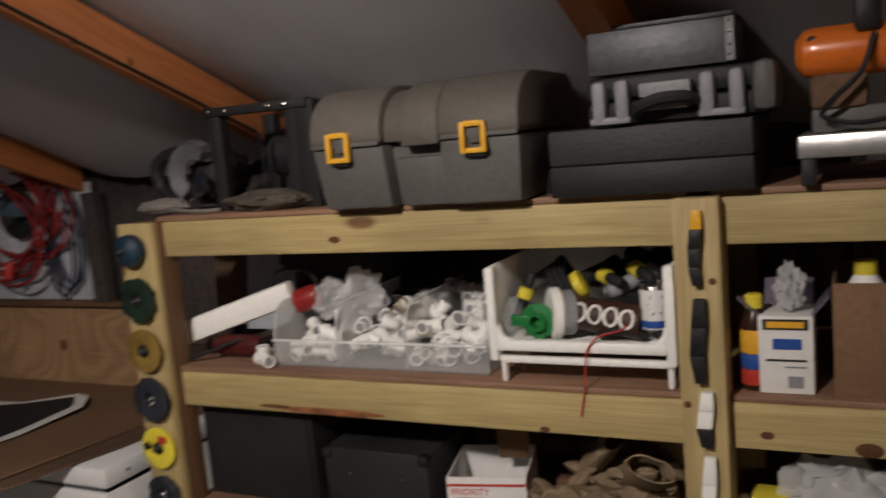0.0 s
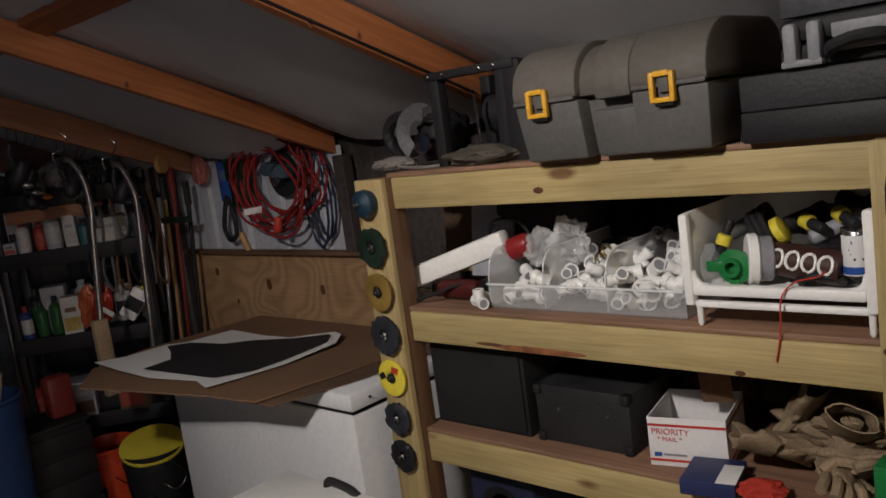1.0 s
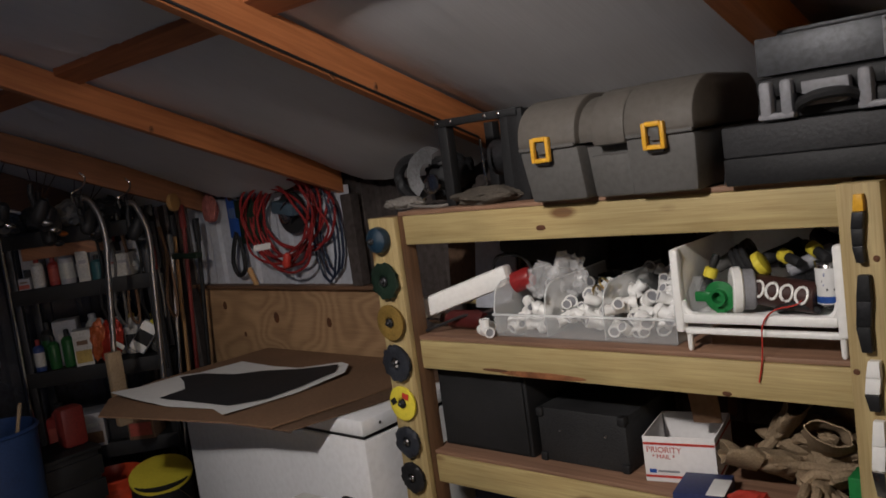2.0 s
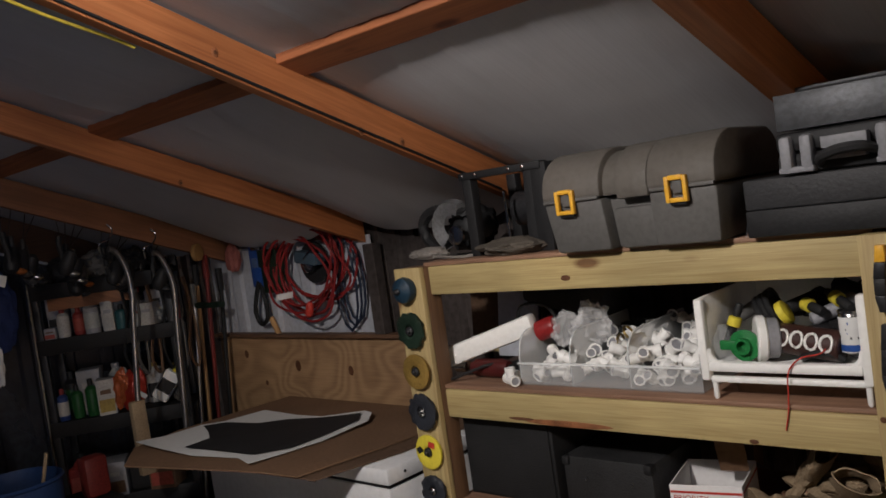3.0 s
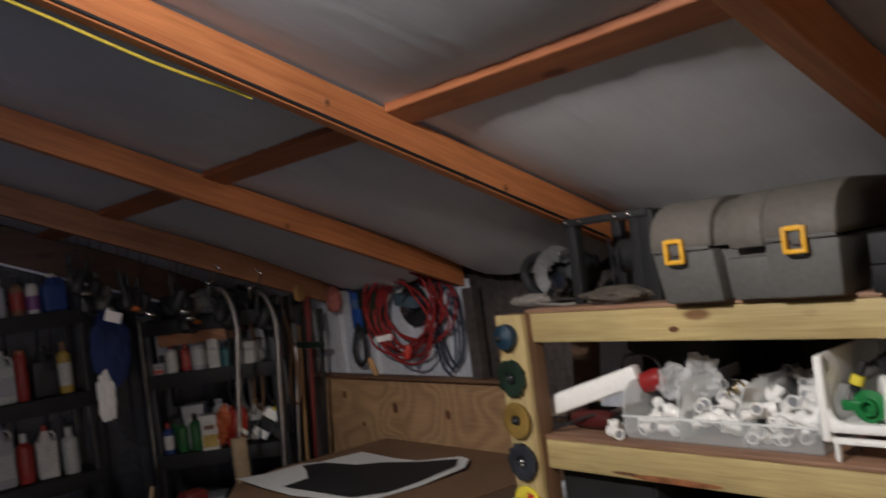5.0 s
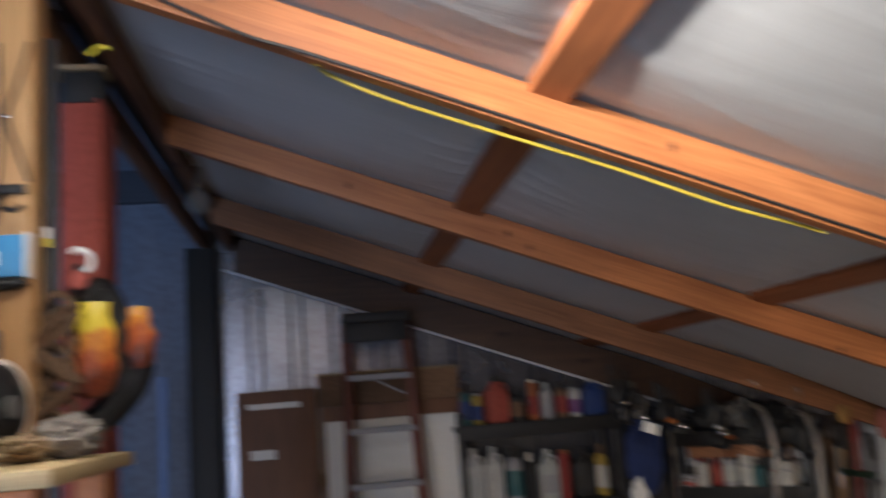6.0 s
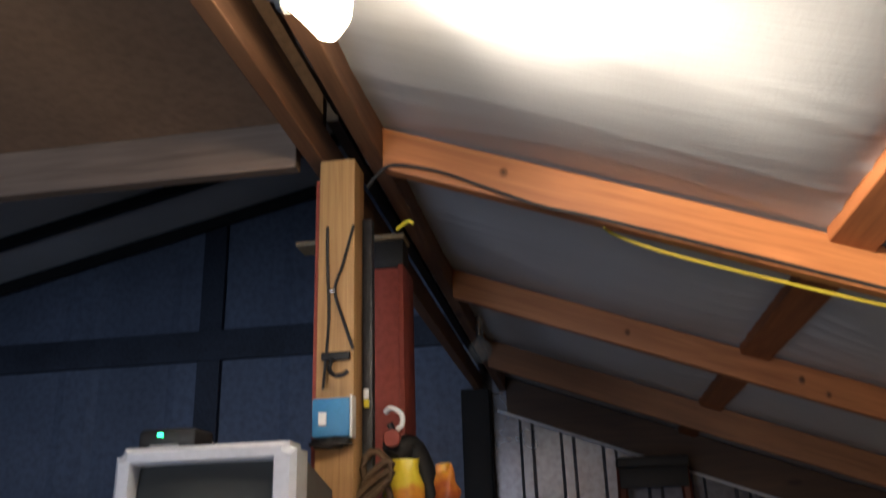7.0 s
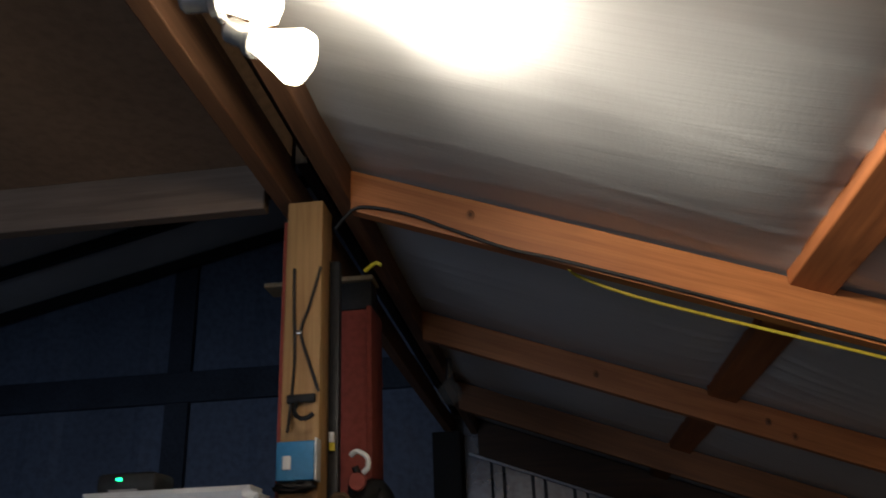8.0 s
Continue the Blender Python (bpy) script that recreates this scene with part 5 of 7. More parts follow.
part("cabinet", B(0, 0.2, -0.12, 0.12, 0, 0.30, 0.005), surf("navy_vinyl", (0.02, 0.025, 0.06), 0.6, 0.2, 10.0, 0.3), ls)
part("cone", L([(0.075, 0.0), (0.08, 0.006), (0.06, 0.004), (0.03, -0.012), (0.012, -0.008)], 26, Matrix.Translation((0, 0, 0.17)) @ FACE), DARKSTEEL, ls)

# ---- eave wall: plywood, pale sheet, freezer ----
structure("wall_sheet", corrugated(1.34, lambda a: 0.9, lambda a: 1.70, 0.30, 0.010), TIN_WHITE, "pale painted steel sheet on the wall").matrix_world = Matrix.Translation((EAST - 0.028, 2.215, 0)) @ pose(0, 0, 0, 0, 0, -90)
PLYWOOD = structure("wall_plywood", B(0.632, 0.645, 0.66, 2.19, 0.05, 1.235, 0.002), PLY, "worn knotty plywood sheet on the wall")
for y, z, w, h in ((1.509, 1.088, 0.028, 0.022), (1.106, 1.076, 0.024, 0.018), (1.95, 1.14, 0.022, 0.018), (1.80, 0.99, 0.014, 0.012)):
    knot(PLYWOOD, (0.632, y, z), w, h, (-1, 0, 0))
structure("wall_girt", B(0.60, 0.655, 0.63, 2.2, 1.237, 1.255, 0.003), wood("dull_edge_timber_y", (0.14, 0.075, 0.04), (0.09, 0.045, 0.024), 1), "thin stained timber edge above the plywood")
structure("corner_post", B(0.60, 0.65, 0.80, 0.865, 1.256, 1.66, 0.003), TIN_DARK, "dark upright strip at the sheet's edge")

fz = thing("chest_freezer", "white enamel chest freezer with closed lid", "freezer")
part("body", B(-0.024, 0.60, 0.2, 1.36, 0.03, 0.85, 0.012), WHITE, fz)
part("plinth", B(0.0, 0.58, 0.22, 1.34, 0, 0.03, 0.002), BLACK, fz)
part("seal", B(-0.018, 0.59, 0.206, 1.354, 0.851, 0.862, 0.002), BLACKPL, fz)
part("lid", B(-0.032, 0.60, 0.192, 1.368, 0.863, 0.925, 0.014), WHITE, fz)
part("lock", B(-0.036, -0.02, 0.60, 0.64, 0.83, 0.86, 0.003), GREY2, fz)
part("screw", L([(0.006, 0), (0.004, 0.003), (0.001, 0.004)], 8, Matrix.Translation((0.05, 0.191, 0.895)) @ pose(0, 0, 0, 90, 0, 0)), DARKSTEEL, fz)


def sheet(pts, thick, subdiv=0):
    """A thin sheet over an outline of (x, y, z)."""
    bm = bmesh.new()
    top = [bm.verts.new(p) for p in pts]
    low = [bm.verts.new((p[0], p[1], p[2] - thick)) for p in pts]
    k = len(pts)
    bm.faces.new(top)
    bm.faces.new(low[::-1])
    for i in range(k):
        bm.faces.new((top[i], low[i], low[(i + 1) % k], top[(i + 1) % k]))
    bmesh.ops.triangulate(bm, faces=bm.faces[:])
    return bm


solid("cardboard_sheet", sheet([(-0.30, 1.28, 0.928), (-0.25, 0.85, 0.932), (-0.215, 0.35, 0.934), (0.12, 0.27, 0.934), (0.59, 0.22, 0.934), (0.59, 1.5, 0.934), (0.0, 1.52, 0.934)], 0.005), CARD_DARK, "worn brown cardboard sheet on the freezer", "cardboard")
solid("cardboard_sheet", sheet([(-0.40, 1.34, 0.935), (-0.33, 0.95, 0.945), (-0.26, 0.62, 0.947), (-0.235, 0.42, 0.945), (0.15, 0.36, 0.943), (0.42, 0.33, 0.943), (0.59, 0.36, 0.943), (0.59, 1.56, 0.943), (0.0, 1.60, 0.943), (-0.25, 1.55, 0.940)], 0.006), CARD, "large brown cardboard sheet overhanging the freezer", "cardboard")
pap = thing("paper_drawing", "white paper with a black cut-out silhouette", "paper")
part("paper", sheet([(-0.235, 1.56, 0.962), (-0.12, 1.53, 0.954), (0.004, 1.46, 0.952), (0.06, 1.52, 0.953), (0.131, 1.45, 0.953), (0.327, 1.40, 0.955), (0.32, 1.15, 0.951), (0.33, 0.98, 0.952), (0.42, 0.80, 0.965), (0.39, 0.72, 0.970), (0.31, 0.655, 0.963), (0.07, 0.66, 0.952), (-0.10, 0.69, 0.952), (-0.235, 0.705, 0.958), (-0.19, 0.84, 0.951), (-0.25, 1.07, 0.956), (-0.255, 1.30, 0.962)], 0.0008), PAPER, pap)
part("silhouette", sheet([(-0.205, 1.20, 0.963), (-0.07, 1.235, 0.957), (0.0, 1.36, 0.956), (0.045, 1.47, 0.957), (0.12, 1.40, 0.958), (0.085, 1.26, 0.957), (0.16, 1.20, 0.957), (0.235, 1.11, 0.9575), (0.305, 0.93, 0.960), (0.372, 0.765, 0.971), (0.30, 0.70, 0.967), (0.12, 0.70, 0.959), (-0.04, 0.705, 0.957), (-0.15, 0.79, 0.957), (-0.17, 0.95, 0.958)], 0.0006), INK, pap, "black silhouette")

# white cooler in front of the rack
co = thing("cooler", "white plastic cooler with a black handle", "cooler", (0, 0, 0))
part("body", B(-0.72, -0.31, -0.32, 0.185, 0, 0.735, 0.02), WHITEPL, co)
part("lid", B(-0.73, -0.30, -0.33, 0.195, 0.737, 0.79, 0.018), WHITEPL, co)
part("handle", T([(-0.325, -0.02, 0.785), (-0.325, -0.03, 0.805), (-0.325, -0.06, 0.808), (-0.325, -0.12, 0.80), (-0.325, -0.15, 0.785)], 0.012, 8), BLACKPL, co, "black handle")

# ---- red cord and tools hung on the eave wall ----
DEEPRED = surf("deep_red_rubber", (0.24, 0.02, 0.02), 0.5, 0.25, 8.0, 0.1)
cord = thing("extension_cord", "coiled red extension cord hung on the wall", "cord")
for k in range(11):
    cy, cz = 1.22 + rng.uniform(-0.06, 0.06), 1.59 + rng.uniform(-0.03, 0.03)
    ry, rzz, ph = rng.uniform(0.17, 0.285), rng.uniform(0.15, 0.22), rng.uniform(-0.4, 0.4)
    pts = []
    for i in range(14):
        a = 2 * math.pi * i / 14
        w1 = 1 + rng.uniform(-0.05, 0.05)
        pts.append((0.615 - 0.009 * k + 0.012 * math.sin(3 * a + k), cy + w1 * ry * math.cos(a + ph), cz + w1 * rzz * math.sin(a) * (1.1 if math.sin(a) < 0 else 0.9)))
    part("loop", tube(bmesh.new(), smooth_path(pts + pts[:2], 3)[:42], 0.006, 7, True), DEEPRED, cord)
part("plug", L([(0.012, 0), (0.02, 0.01), (0.018, 0.06), (0.01, 0.07)], 12, Matrix.Translation((0.51, 1.20, 1.36)) @ pose(0, 0, 0, 20, 0, 0)), REDPL, cord)
part("tie", B(0.50, 0.60, 1.40, 1.42, 1.44, 1.47, 0.004), WHITEPL, cord)
bc = thing("cable_loops", "loops of dark blue cable on the wall", "cable")
for k in range(3):
    pts = [(0.628 - 0.008 * k, 0.99 + 0.02 * k + 0.075 * math.cos(a), 1.50 + (0.19 + 0.02 * k) * math.sin(a)) for a in [2 * math.pi * i / 12 for i in range(12)]]
    part("loop", tube(bmesh.new(), pts, 0.006, 8, True), surf("blue_black_rubber", (0.02, 0.028, 0.055), 0.5, 0.2, 9.0, 0.1), bc)
hs = thing("cord_reel", "grey and black cord reel behind the red cord", "reel")
part("drum", L([(0.09, 0), (0.10, 0.006), (0.10, 0.02), (0.05, 0.03), (0.05, 0.05)], 24, Matrix.Translation((0.64, 1.25, 1.60)) @ FACE), BLACKPL, hs)
part("hub", L([(0.04, 0.05), (0.045, 0.06), (0.02, 0.07)], 18, Matrix.Translation((0.64, 1.25, 1.60)) @ FACE), CHROME, hs)
part("crank", T([(0.57, 1.25, 1.60), (0.55, 1.22, 1.63), (0.55, 1.17, 1.66)], 0.006, 6), CHROME, hs)
st = thing("ratchet_strap", "blue ratchet strap hung from a nail", "strap")
part("webbing", B(0.605, 0.618, 1.67, 1.75, 1.50, 1.73, 0.004), BLUEPL, st)
part("loop", T([(0.61, 1.70, 1.53), (0.60, 1.73, 1.45), (0.60, 1.755, 1.37), (0.60, 1.72, 1.31), (0.60, 1.66, 1.34), (0.60, 1.655, 1.43), (0.61, 1.69, 1.52)], 0.012, 8), BLACKPL, st)
part("ratchet", B(0.585, 0.61, 1.62, 1.70, 1.69, 1.73, 0.005), CHROME, st)
part("label_patch", B(0.601, 0.606, 1.68, 1.73, 1.60, 1.65, 0.002), surf("pale_blue_print", (0.12, 0.18, 0.35), 0.6, 0.2, 9.0, 0.1), st)
solid("pink_glove", blob(0.055, 71, 0.6, 0.9, 1.3, 0.3), surf("faded_red_rubber", (0.35, 0.12, 0.10), 0.7, 0.2, 9.0, 0.2), "faded red rubber glove on the wall", "glove", (0.60, 1.89, 1.59))
gbx = thing("green_case", "dark green tool pouch on the wall", "pouch")
part("pouch", B(0.56, 0.63, 1.46, 1.60, 1.47, 1.69, 0.012), DGREEN, gbx)
part("flap", B(0.553, 0.565, 1.455, 1.605, 1.60, 1.69, 0.006), DGREEN, gbx)
solid("stapler", B(0.55, 0.62, 1.36, 1.52, 1.39, 1.45, 0.012), surf("slate_plastic", (0.06, 0.09, 0.12), 0.5, 0.2, 9.0, 0.1), "slate blue tool on the wall sheet", "tool", m=pose(0, 0.0, 0.02, 8, 0, 0))
solid("wooden_dowel", T([(0.63, 1.62, 1.24), (0.62, 1.66, 1.34)], 0.014, 8, 0), POST_Z, "short brown wooden handle on the ledge", "dowel")

# long-handled tools in the corner
for k, (x0, y0, x1, y1, z1, m, lab) in enumerate(((0.52, 2.12, 0.56, 1.98, 1.52, BLACK, "black"), (0.44, 2.10, 0.50, 2.0, 1.60, DULLRED, "red"), (0.40, 2.24, 0.52, 2.2, 1.45, STEEL, "steel"), (0.50, 2.28, 0.60, 2.28, 1.55, POST_Z, "brown wooden"), (0.36, 2.16, 0.42, 2.22, 1.40, DARKSTEEL, "dark steel"))):
    lt = thing("garden_tool", f"{lab} long-handled yard tool leaning in the corner", "yard tool", group="tools in the corner")
    part("shaft", T([(x0, y0, 0.12), (x1, y1, z1)], 0.011, 8, 0), m, lt)
    part("head", B(x0 - 0.06, x0 + 0.05, y0 - 0.012, y0 + 0.012, 0.0, 0.14, 0.006), DARKSTEEL, lt)
    part("grip", T([(x1 - 0.03 * (x1 - x0), y1, z1 - 0.02), (x1 + 0.02 * (x1 - x0), y1, z1 + 0.10)], 0.017, 8, 0), (BLACKPL, DULLRED, GREYPL)[k % 3], lt)
solid("green_level", B(-0.02, 0.02, -0.12, 0.12, 0, 0.03, 0.004), DGREEN, "short green tool lying on a hook", "tool", m=pose(0.50, 2.02, 1.42, 0, 0, 0))

# two bent steel canes hooked on the third rafter
for k, pts in enumerate((((-0.03, 1.95, 1.80), (0.005, 1.95, 1.785), (0.042, 1.95, 1.70), (0.052, 1.95, 1.58), (0.038, 1.95, 1.46), (-0.006, 1.95, 1.06)), ((0.19, 1.95, 1.75), (0.225, 1.95, 1.735), (0.262, 1.95, 1.64), (0.272, 1.95, 1.55), (0.255, 1.95, 1.335), (0.219, 1.95, 0.86)))):
    cn = thing("steel_cane", "bent dull steel tube hooked on the rafter", "tube", group="canes on the rafter")
    part("tube", T(pts, 0.014, 10, 5), STEEL, cn)
    x, z = pts[0][0], pts[0][2]
    part("hook", T([(x - 0.02, 1.99, z - 0.02), (x - 0.03, 1.97, z + 0.03), (x + 0.02, 1.97, z + 0.05), (x + 0.05, 1.985, z + 0.09), (x + 0.03, 1.99, z + 0.12)], 0.005, 6), CHROME, cn)
    if k == 0:
        part("wooden_end", B(-0.05, 0.02, 1.93, 1.97, 0.70, 1.06, 0.006), TAN, cn, "worn wooden end")
solid("tape_roll", L([(0.03, 0), (0.045, 0), (0.045, 0.022), (0.03, 0.022)], 22, pose(0, 0, 0, 90, 0, 30)), surf("tan_tape", (0.38, 0.22, 0.08), 0.5, 0.2, 9.0, 0.1), "roll of tan tape on a nail", "tape", (0.434, 1.97, 1.72))

# dark tools hung under the third rafter
NAMES_DULL = surf("dull_orange_plastic", (0.33, 0.10, 0.02), 0.5, 0.3, 9.0, 0.1)
for k in range(19):
    x = -0.66 + 0.056 * k
    z = 1.95 - 0.30 * (x + 0.5) + rng.uniform(-0.05, 0.03)
    m0 = (BLACKPL, DARKSTEEL, BLACK, GREYPL)[k % 4]
    ht = thing("hanging_tool", ("black plastic", "dark steel", "black painted", "grey plastic")[k % 4] + " hand tool hung under the rafter", "hand tool", m=pose(x, 2.06 + 0.07 * (k % 4), z - 0.16 - 0.05 * (k % 3 == 1), 0, 0, rng.uniform(-50, 50)), group="tools under the rafter")
    lean = rng.uniform(-40, 40)
    part("body", L([(0.018, 0), (0.032, 0.015), (0.036, 0.04), (0.03, 0.10), (0.018, 0.12)], 12, pose(0, 0, 0.02, lean, 30, 0)), m0, ht)
    part("handle", T([(0.0, 0.0, 0.05), (0.012 * (k % 3 - 1), 0, 0.10), (0.0, 0.012, 0.15), (0.004, 0.02, 0.20)], 0.013, 8, 4), m0, ht)
    part("nose", L([(0.012, 0), (0.016, 0.012), (0.013, 0.03), (0.005, 0.045)], 10, pose(0.03, 0, 0.02, 0, 100, lean)), NAMES_DULL if k in (4, 11) else (CHROME, DARKSTEEL, STEEL)[k % 3], ht)
    part("trigger", B(0.008, 0.022, -0.006, 0.006, 0.06, 0.085, 0.003), (CHROME, BLACKPL)[k % 2], ht)
    up = ht.matrix_world.inverted() @ Vector((x, 2.045, roof(x) - 0.06))
    part("hang_wire", T([(0.0, 0.02, 0.19), (0.006, 0.028, 0.215), up * 0.6 + Vector((0, 0.012, 0.08)), up, up + Vector((0, 0, 0.01))], 0.0022, 6, 3), DARKSTEEL, ht)
solid("white_tag", B(-0.04, 0.04, -0.002, 0.002, -0.025, 0.025, 0.001), PAPER, "small white card on a hook", "card", m=pose(-0.53, 1.98, 1.735, 0, 20, 10))

# ---- black shelving with bottles ----
# bottle colours are darkened: the dim light of the corner is in them
NAMES = {"white": surf("dim_white_plastic", (0.46, 0.45, 0.43), 0.5, 0.3, 9.0, 0.1), "grey": GREY2, "black": BLACKPL, "red": surf("dim_red_plastic", (0.24, 0.03, 0.025), 0.5, 0.3, 9.0, 0.1), "yellow": surf("dim_yellow_plastic", (0.34, 0.24, 0.05), 0.5, 0.3, 9.0, 0.1), "blue": surf("dim_blue_plastic", (0.025, 0.05, 0.17), 0.5, 0.3, 9.0, 0.1), "green": surf("dark_green_plastic", (0.02, 0.09, 0.025), 0.4, 0.3, 9.0, 0.1), "orange": surf("dim_orange_plastic", (0.27, 0.085, 0.03), 0.5, 0.3, 9.0, 0.1),
         "brown": CARD_DARK, "pale": surf("pale_translucent_plastic", (0.36, 0.37, 0.36), 0.4, 0.2, 6.0, 0.05), "rust": RUST,
         "teal": surf("teal_plastic", (0.035, 0.11, 0.12), 0.4, 0.25, 8.0, 0.1), "purple": surf("purple_print", (0.14, 0.05, 0.16), 0.4, 0.15, 8.0, 0.1)}


def bottle(kind, col, cap, band, r, h, m):
    """A jug, bottle, spray can or carton on a shelf."""
    name = {"jug": "plastic_jug", "can": "spray_can", "bottle": "plastic_bottle", "box": "small_carton"}[kind]
    t = thing(name, f"{col} {name.split('_')[1]} with {cap} {'print' if kind == 'box' else 'cap'} on black shelf", name.split("_")[1], m=m, group="bottles on the shelves")
    if kind == "box":
        part("box", B(-r, r, -r * 1.1, r * 1.1, 0, h, 0.003), NAMES[col], t)
        part("label_sheet", B(-r * 0.85, r * 0.85, -r * 1.1 - 0.002, -r * 1.1 + 0.001, h * 0.1, h * 0.45, 0), NAMES[cap], t)
        part("print_bar", B(-r * 0.6, r * 0.6, -r * 1.1 - 0.002, -r * 1.1 + 0.001, h * 0.6, h * 0.72, 0), NAMES[band], t)
        return t
    if kind == "jug":
        bm = bmesh.new()
        box(bm, -r, r, -r * 0.7, r * 0.7, 0, h * 0.72, r * 0.3)
        part("body", bm, NAMES[col], t)
        part("shoulder", L([(r * 0.78, h * 0.66), (r * 0.62, h * 0.78), (r * 0.3, h * 0.88), (r * 0.28, h * 0.92)], 16), NAMES[col], t)
        part("handle", T([(r * 0.25, 0, h * 0.86), (r * 0.75, 0, h * 0.85), (r * 0.95, 0, h * 0.76), (r * 0.9, 0, h * 0.66)], r * 0.13, 7), NAMES[col], t)
        part("cap", L([(r * 0.33, h * 0.9), (r * 0.34, h * 0.99), (r * 0.28, h)], 14), NAMES[cap], t)
        part("label_sheet", B(-r * 0.75, r * 0.75, -r * 0.7 - 0.002, -r * 0.7 + 0.002, h * 0.15, h * 0.5, 0), NAMES[band], t)
        return t
    s = 0.86 if kind == "can" else 0.72
    part("body", L([(r * 0.92, 0), (r, h * 0.02), (r, h * s), (r * 0.6, h * (s + 0.08)), (r * 0.38, h * (s + 0.1))], 18), NAMES[col], t)
    part("cap", L([(r * (0.8 if kind == "can" else 0.42), h * (s + 0.06)), (r * (0.78 if kind == "can" else 0.42), h * 0.99), (r * 0.3, h)], 16), NAMES[cap], t)
    part("label_band", L([(r * 1.005, h * 0.15), (r * 1.015, h * 0.16), (r * 1.015, h * 0.58), (r * 1.005, h * 0.59)], 18), NAMES[band], t)
    return t


def shelf_unit(label, m, width, depth, levels, top):
    u = thing("shelf_unit", label, "shelving", m=m)
    for x in (0.02, width - 0.02):
        for y in (0.02, depth - 0.02):
            part("upright", B(x - 0.02, x + 0.02, y - 0.02, y + 0.02, 0, top, 0.003), DARKSTEEL, u)
    for z in levels:
        part("shelf", B(0, width, 0.0, depth, z - 0.03, z, 0.003), BLACK, u)
        part("shelf_lip", B(0, width, -0.012, 0.006, z - 0.075, z + 0.004, 0.003), BLACK, u)
    return u


def fill(m, items, z, y, width):
    x = 0.035
    for kind, col, cap, band, r, h in items:
        x += r
        if x + r > width - 0.02:
            break
        bottle(kind, col, cap, band, r, h, m @ pose(x, y + rng.uniform(-0.02, 0.03), z + 0.001, 0, 0, rng.uniform(-12, 12)))
        x += r + rng.uniform(0.004, 0.02)


ML = Matrix.Translation((-1.34, 2.64, 0))
shelf_unit("black steel shelf unit crowded with bottles", ML, 0.90, 0.30, (1.79, 1.36, 0.95, 0.50, 0.1), 1.86)
fill(ML, [("bottle", "teal", "black", "blue", 0.03, 0.22), ("can", "yellow", "grey", "blue", 0.028, 0.17), ("jug", "rust", "black", "rust", 0.065, 0.25), ("bottle", "black", "black", "brown", 0.04, 0.18), ("can", "orange", "white", "red", 0.03, 0.22), ("bottle", "grey", "pale", "grey", 0.035, 0.2), ("bottle", "brown", "black", "red", 0.035, 0.2), ("can", "white", "pale", "purple", 0.032, 0.16), ("jug", "blue", "white", "blue", 0.06, 0.2)], 1.79, 0.1, 0.9)
fill(ML, [("jug", "white", "white", "pale", 0.05, 0.31), ("jug", "white", "pale", "white", 0.05, 0.31), ("bottle", "grey", "black", "teal", 0.045, 0.30), ("bottle", "black", "white", "black", 0.035, 0.26), ("jug", "pale", "white", "grey", 0.055, 0.27), ("can", "red", "orange", "red", 0.03, 0.26), ("jug", "black", "black", "black", 0.06, 0.26), ("bottle", "yellow", "brown", "white", 0.035, 0.27), ("jug", "black", "red", "grey", 0.05, 0.2)], 1.36, 0.1, 0.9)
fill(ML, [("jug", "purple", "grey", "purple", 0.055, 0.24), ("jug", "white", "black", "rust", 0.055, 0.28), ("jug", "white", "white", "white", 0.055, 0.29), ("jug", "grey", "grey", "pale", 0.06, 0.33), ("bottle", "red", "white", "red", 0.04, 0.25), ("jug", "white", "red", "white", 0.05, 0.27), ("bottle", "pale", "white", "pale", 0.04, 0.24)], 0.95, 0.1, 0.9)
fill(ML, [("jug", "black", "red", "grey", 0.06, 0.28), ("jug", "blue", "white", "white", 0.06, 0.26), ("jug", "grey", "black", "grey", 0.06, 0.3), ("jug", "black", "yellow", "black", 0.06, 0.28), ("jug", "white", "blue", "white", 0.06, 0.27), ("jug", "rust", "black", "rust", 0.06, 0.27)], 0.50, 0.1, 0.9)

MR = pose(-0.16, 2.66, 0, 0, 0, -41)
shelf_unit("dark steel shelf unit set across the corner", MR, 0.72, 0.28, (1.66, 1.37, 0.93, 0.50), 1.72)
fill(MR, [("box", "grey", "rust", "brown", 0.03, 0.06), ("bottle", "white", "red", "white", 0.032, 0.16), ("bottle", "red", "red", "rust", 0.03, 0.15), ("bottle", "grey", "grey", "pale", 0.04, 0.19), ("box", "white", "pale", "grey", 0.03, 0.16), ("bottle", "teal", "black", "teal", 0.032, 0.13), ("can", "pale", "rust", "white", 0.025, 0.08), ("box", "white", "white", "grey", 0.04, 0.12), ("jug", "white", "blue", "pale", 0.055, 0.2), ("box", "white", "grey", "white", 0.035, 0.08)], 1.37, 0.06, 0.72)
fill(MR, [("bottle", "blue", "red", "white", 0.028, 0.17), ("bottle", "green", "black", "green", 0.03, 0.18), ("bottle", "green", "black", "green", 0.032, 0.2), ("box", "white", "yellow", "brown", 0.045, 0.19)], 0.93, 0.06, 0.72)
cb = thing("chip_bag", "crumpled red foil snack bag on the shelf", "bag", m=MR @ pose(0.41, 0.05, 0.93, 0, 15, 0))
FOILRED = surf("red_foil", (0.36, 0.035, 0.02), 0.28, 0.3, 10.0, 0.2, metal=0.2)
part("bag", blob(0.10, 81, 0.62, 0.34, 1.15, 0.28, 4, 2.2), FOILRED, cb)
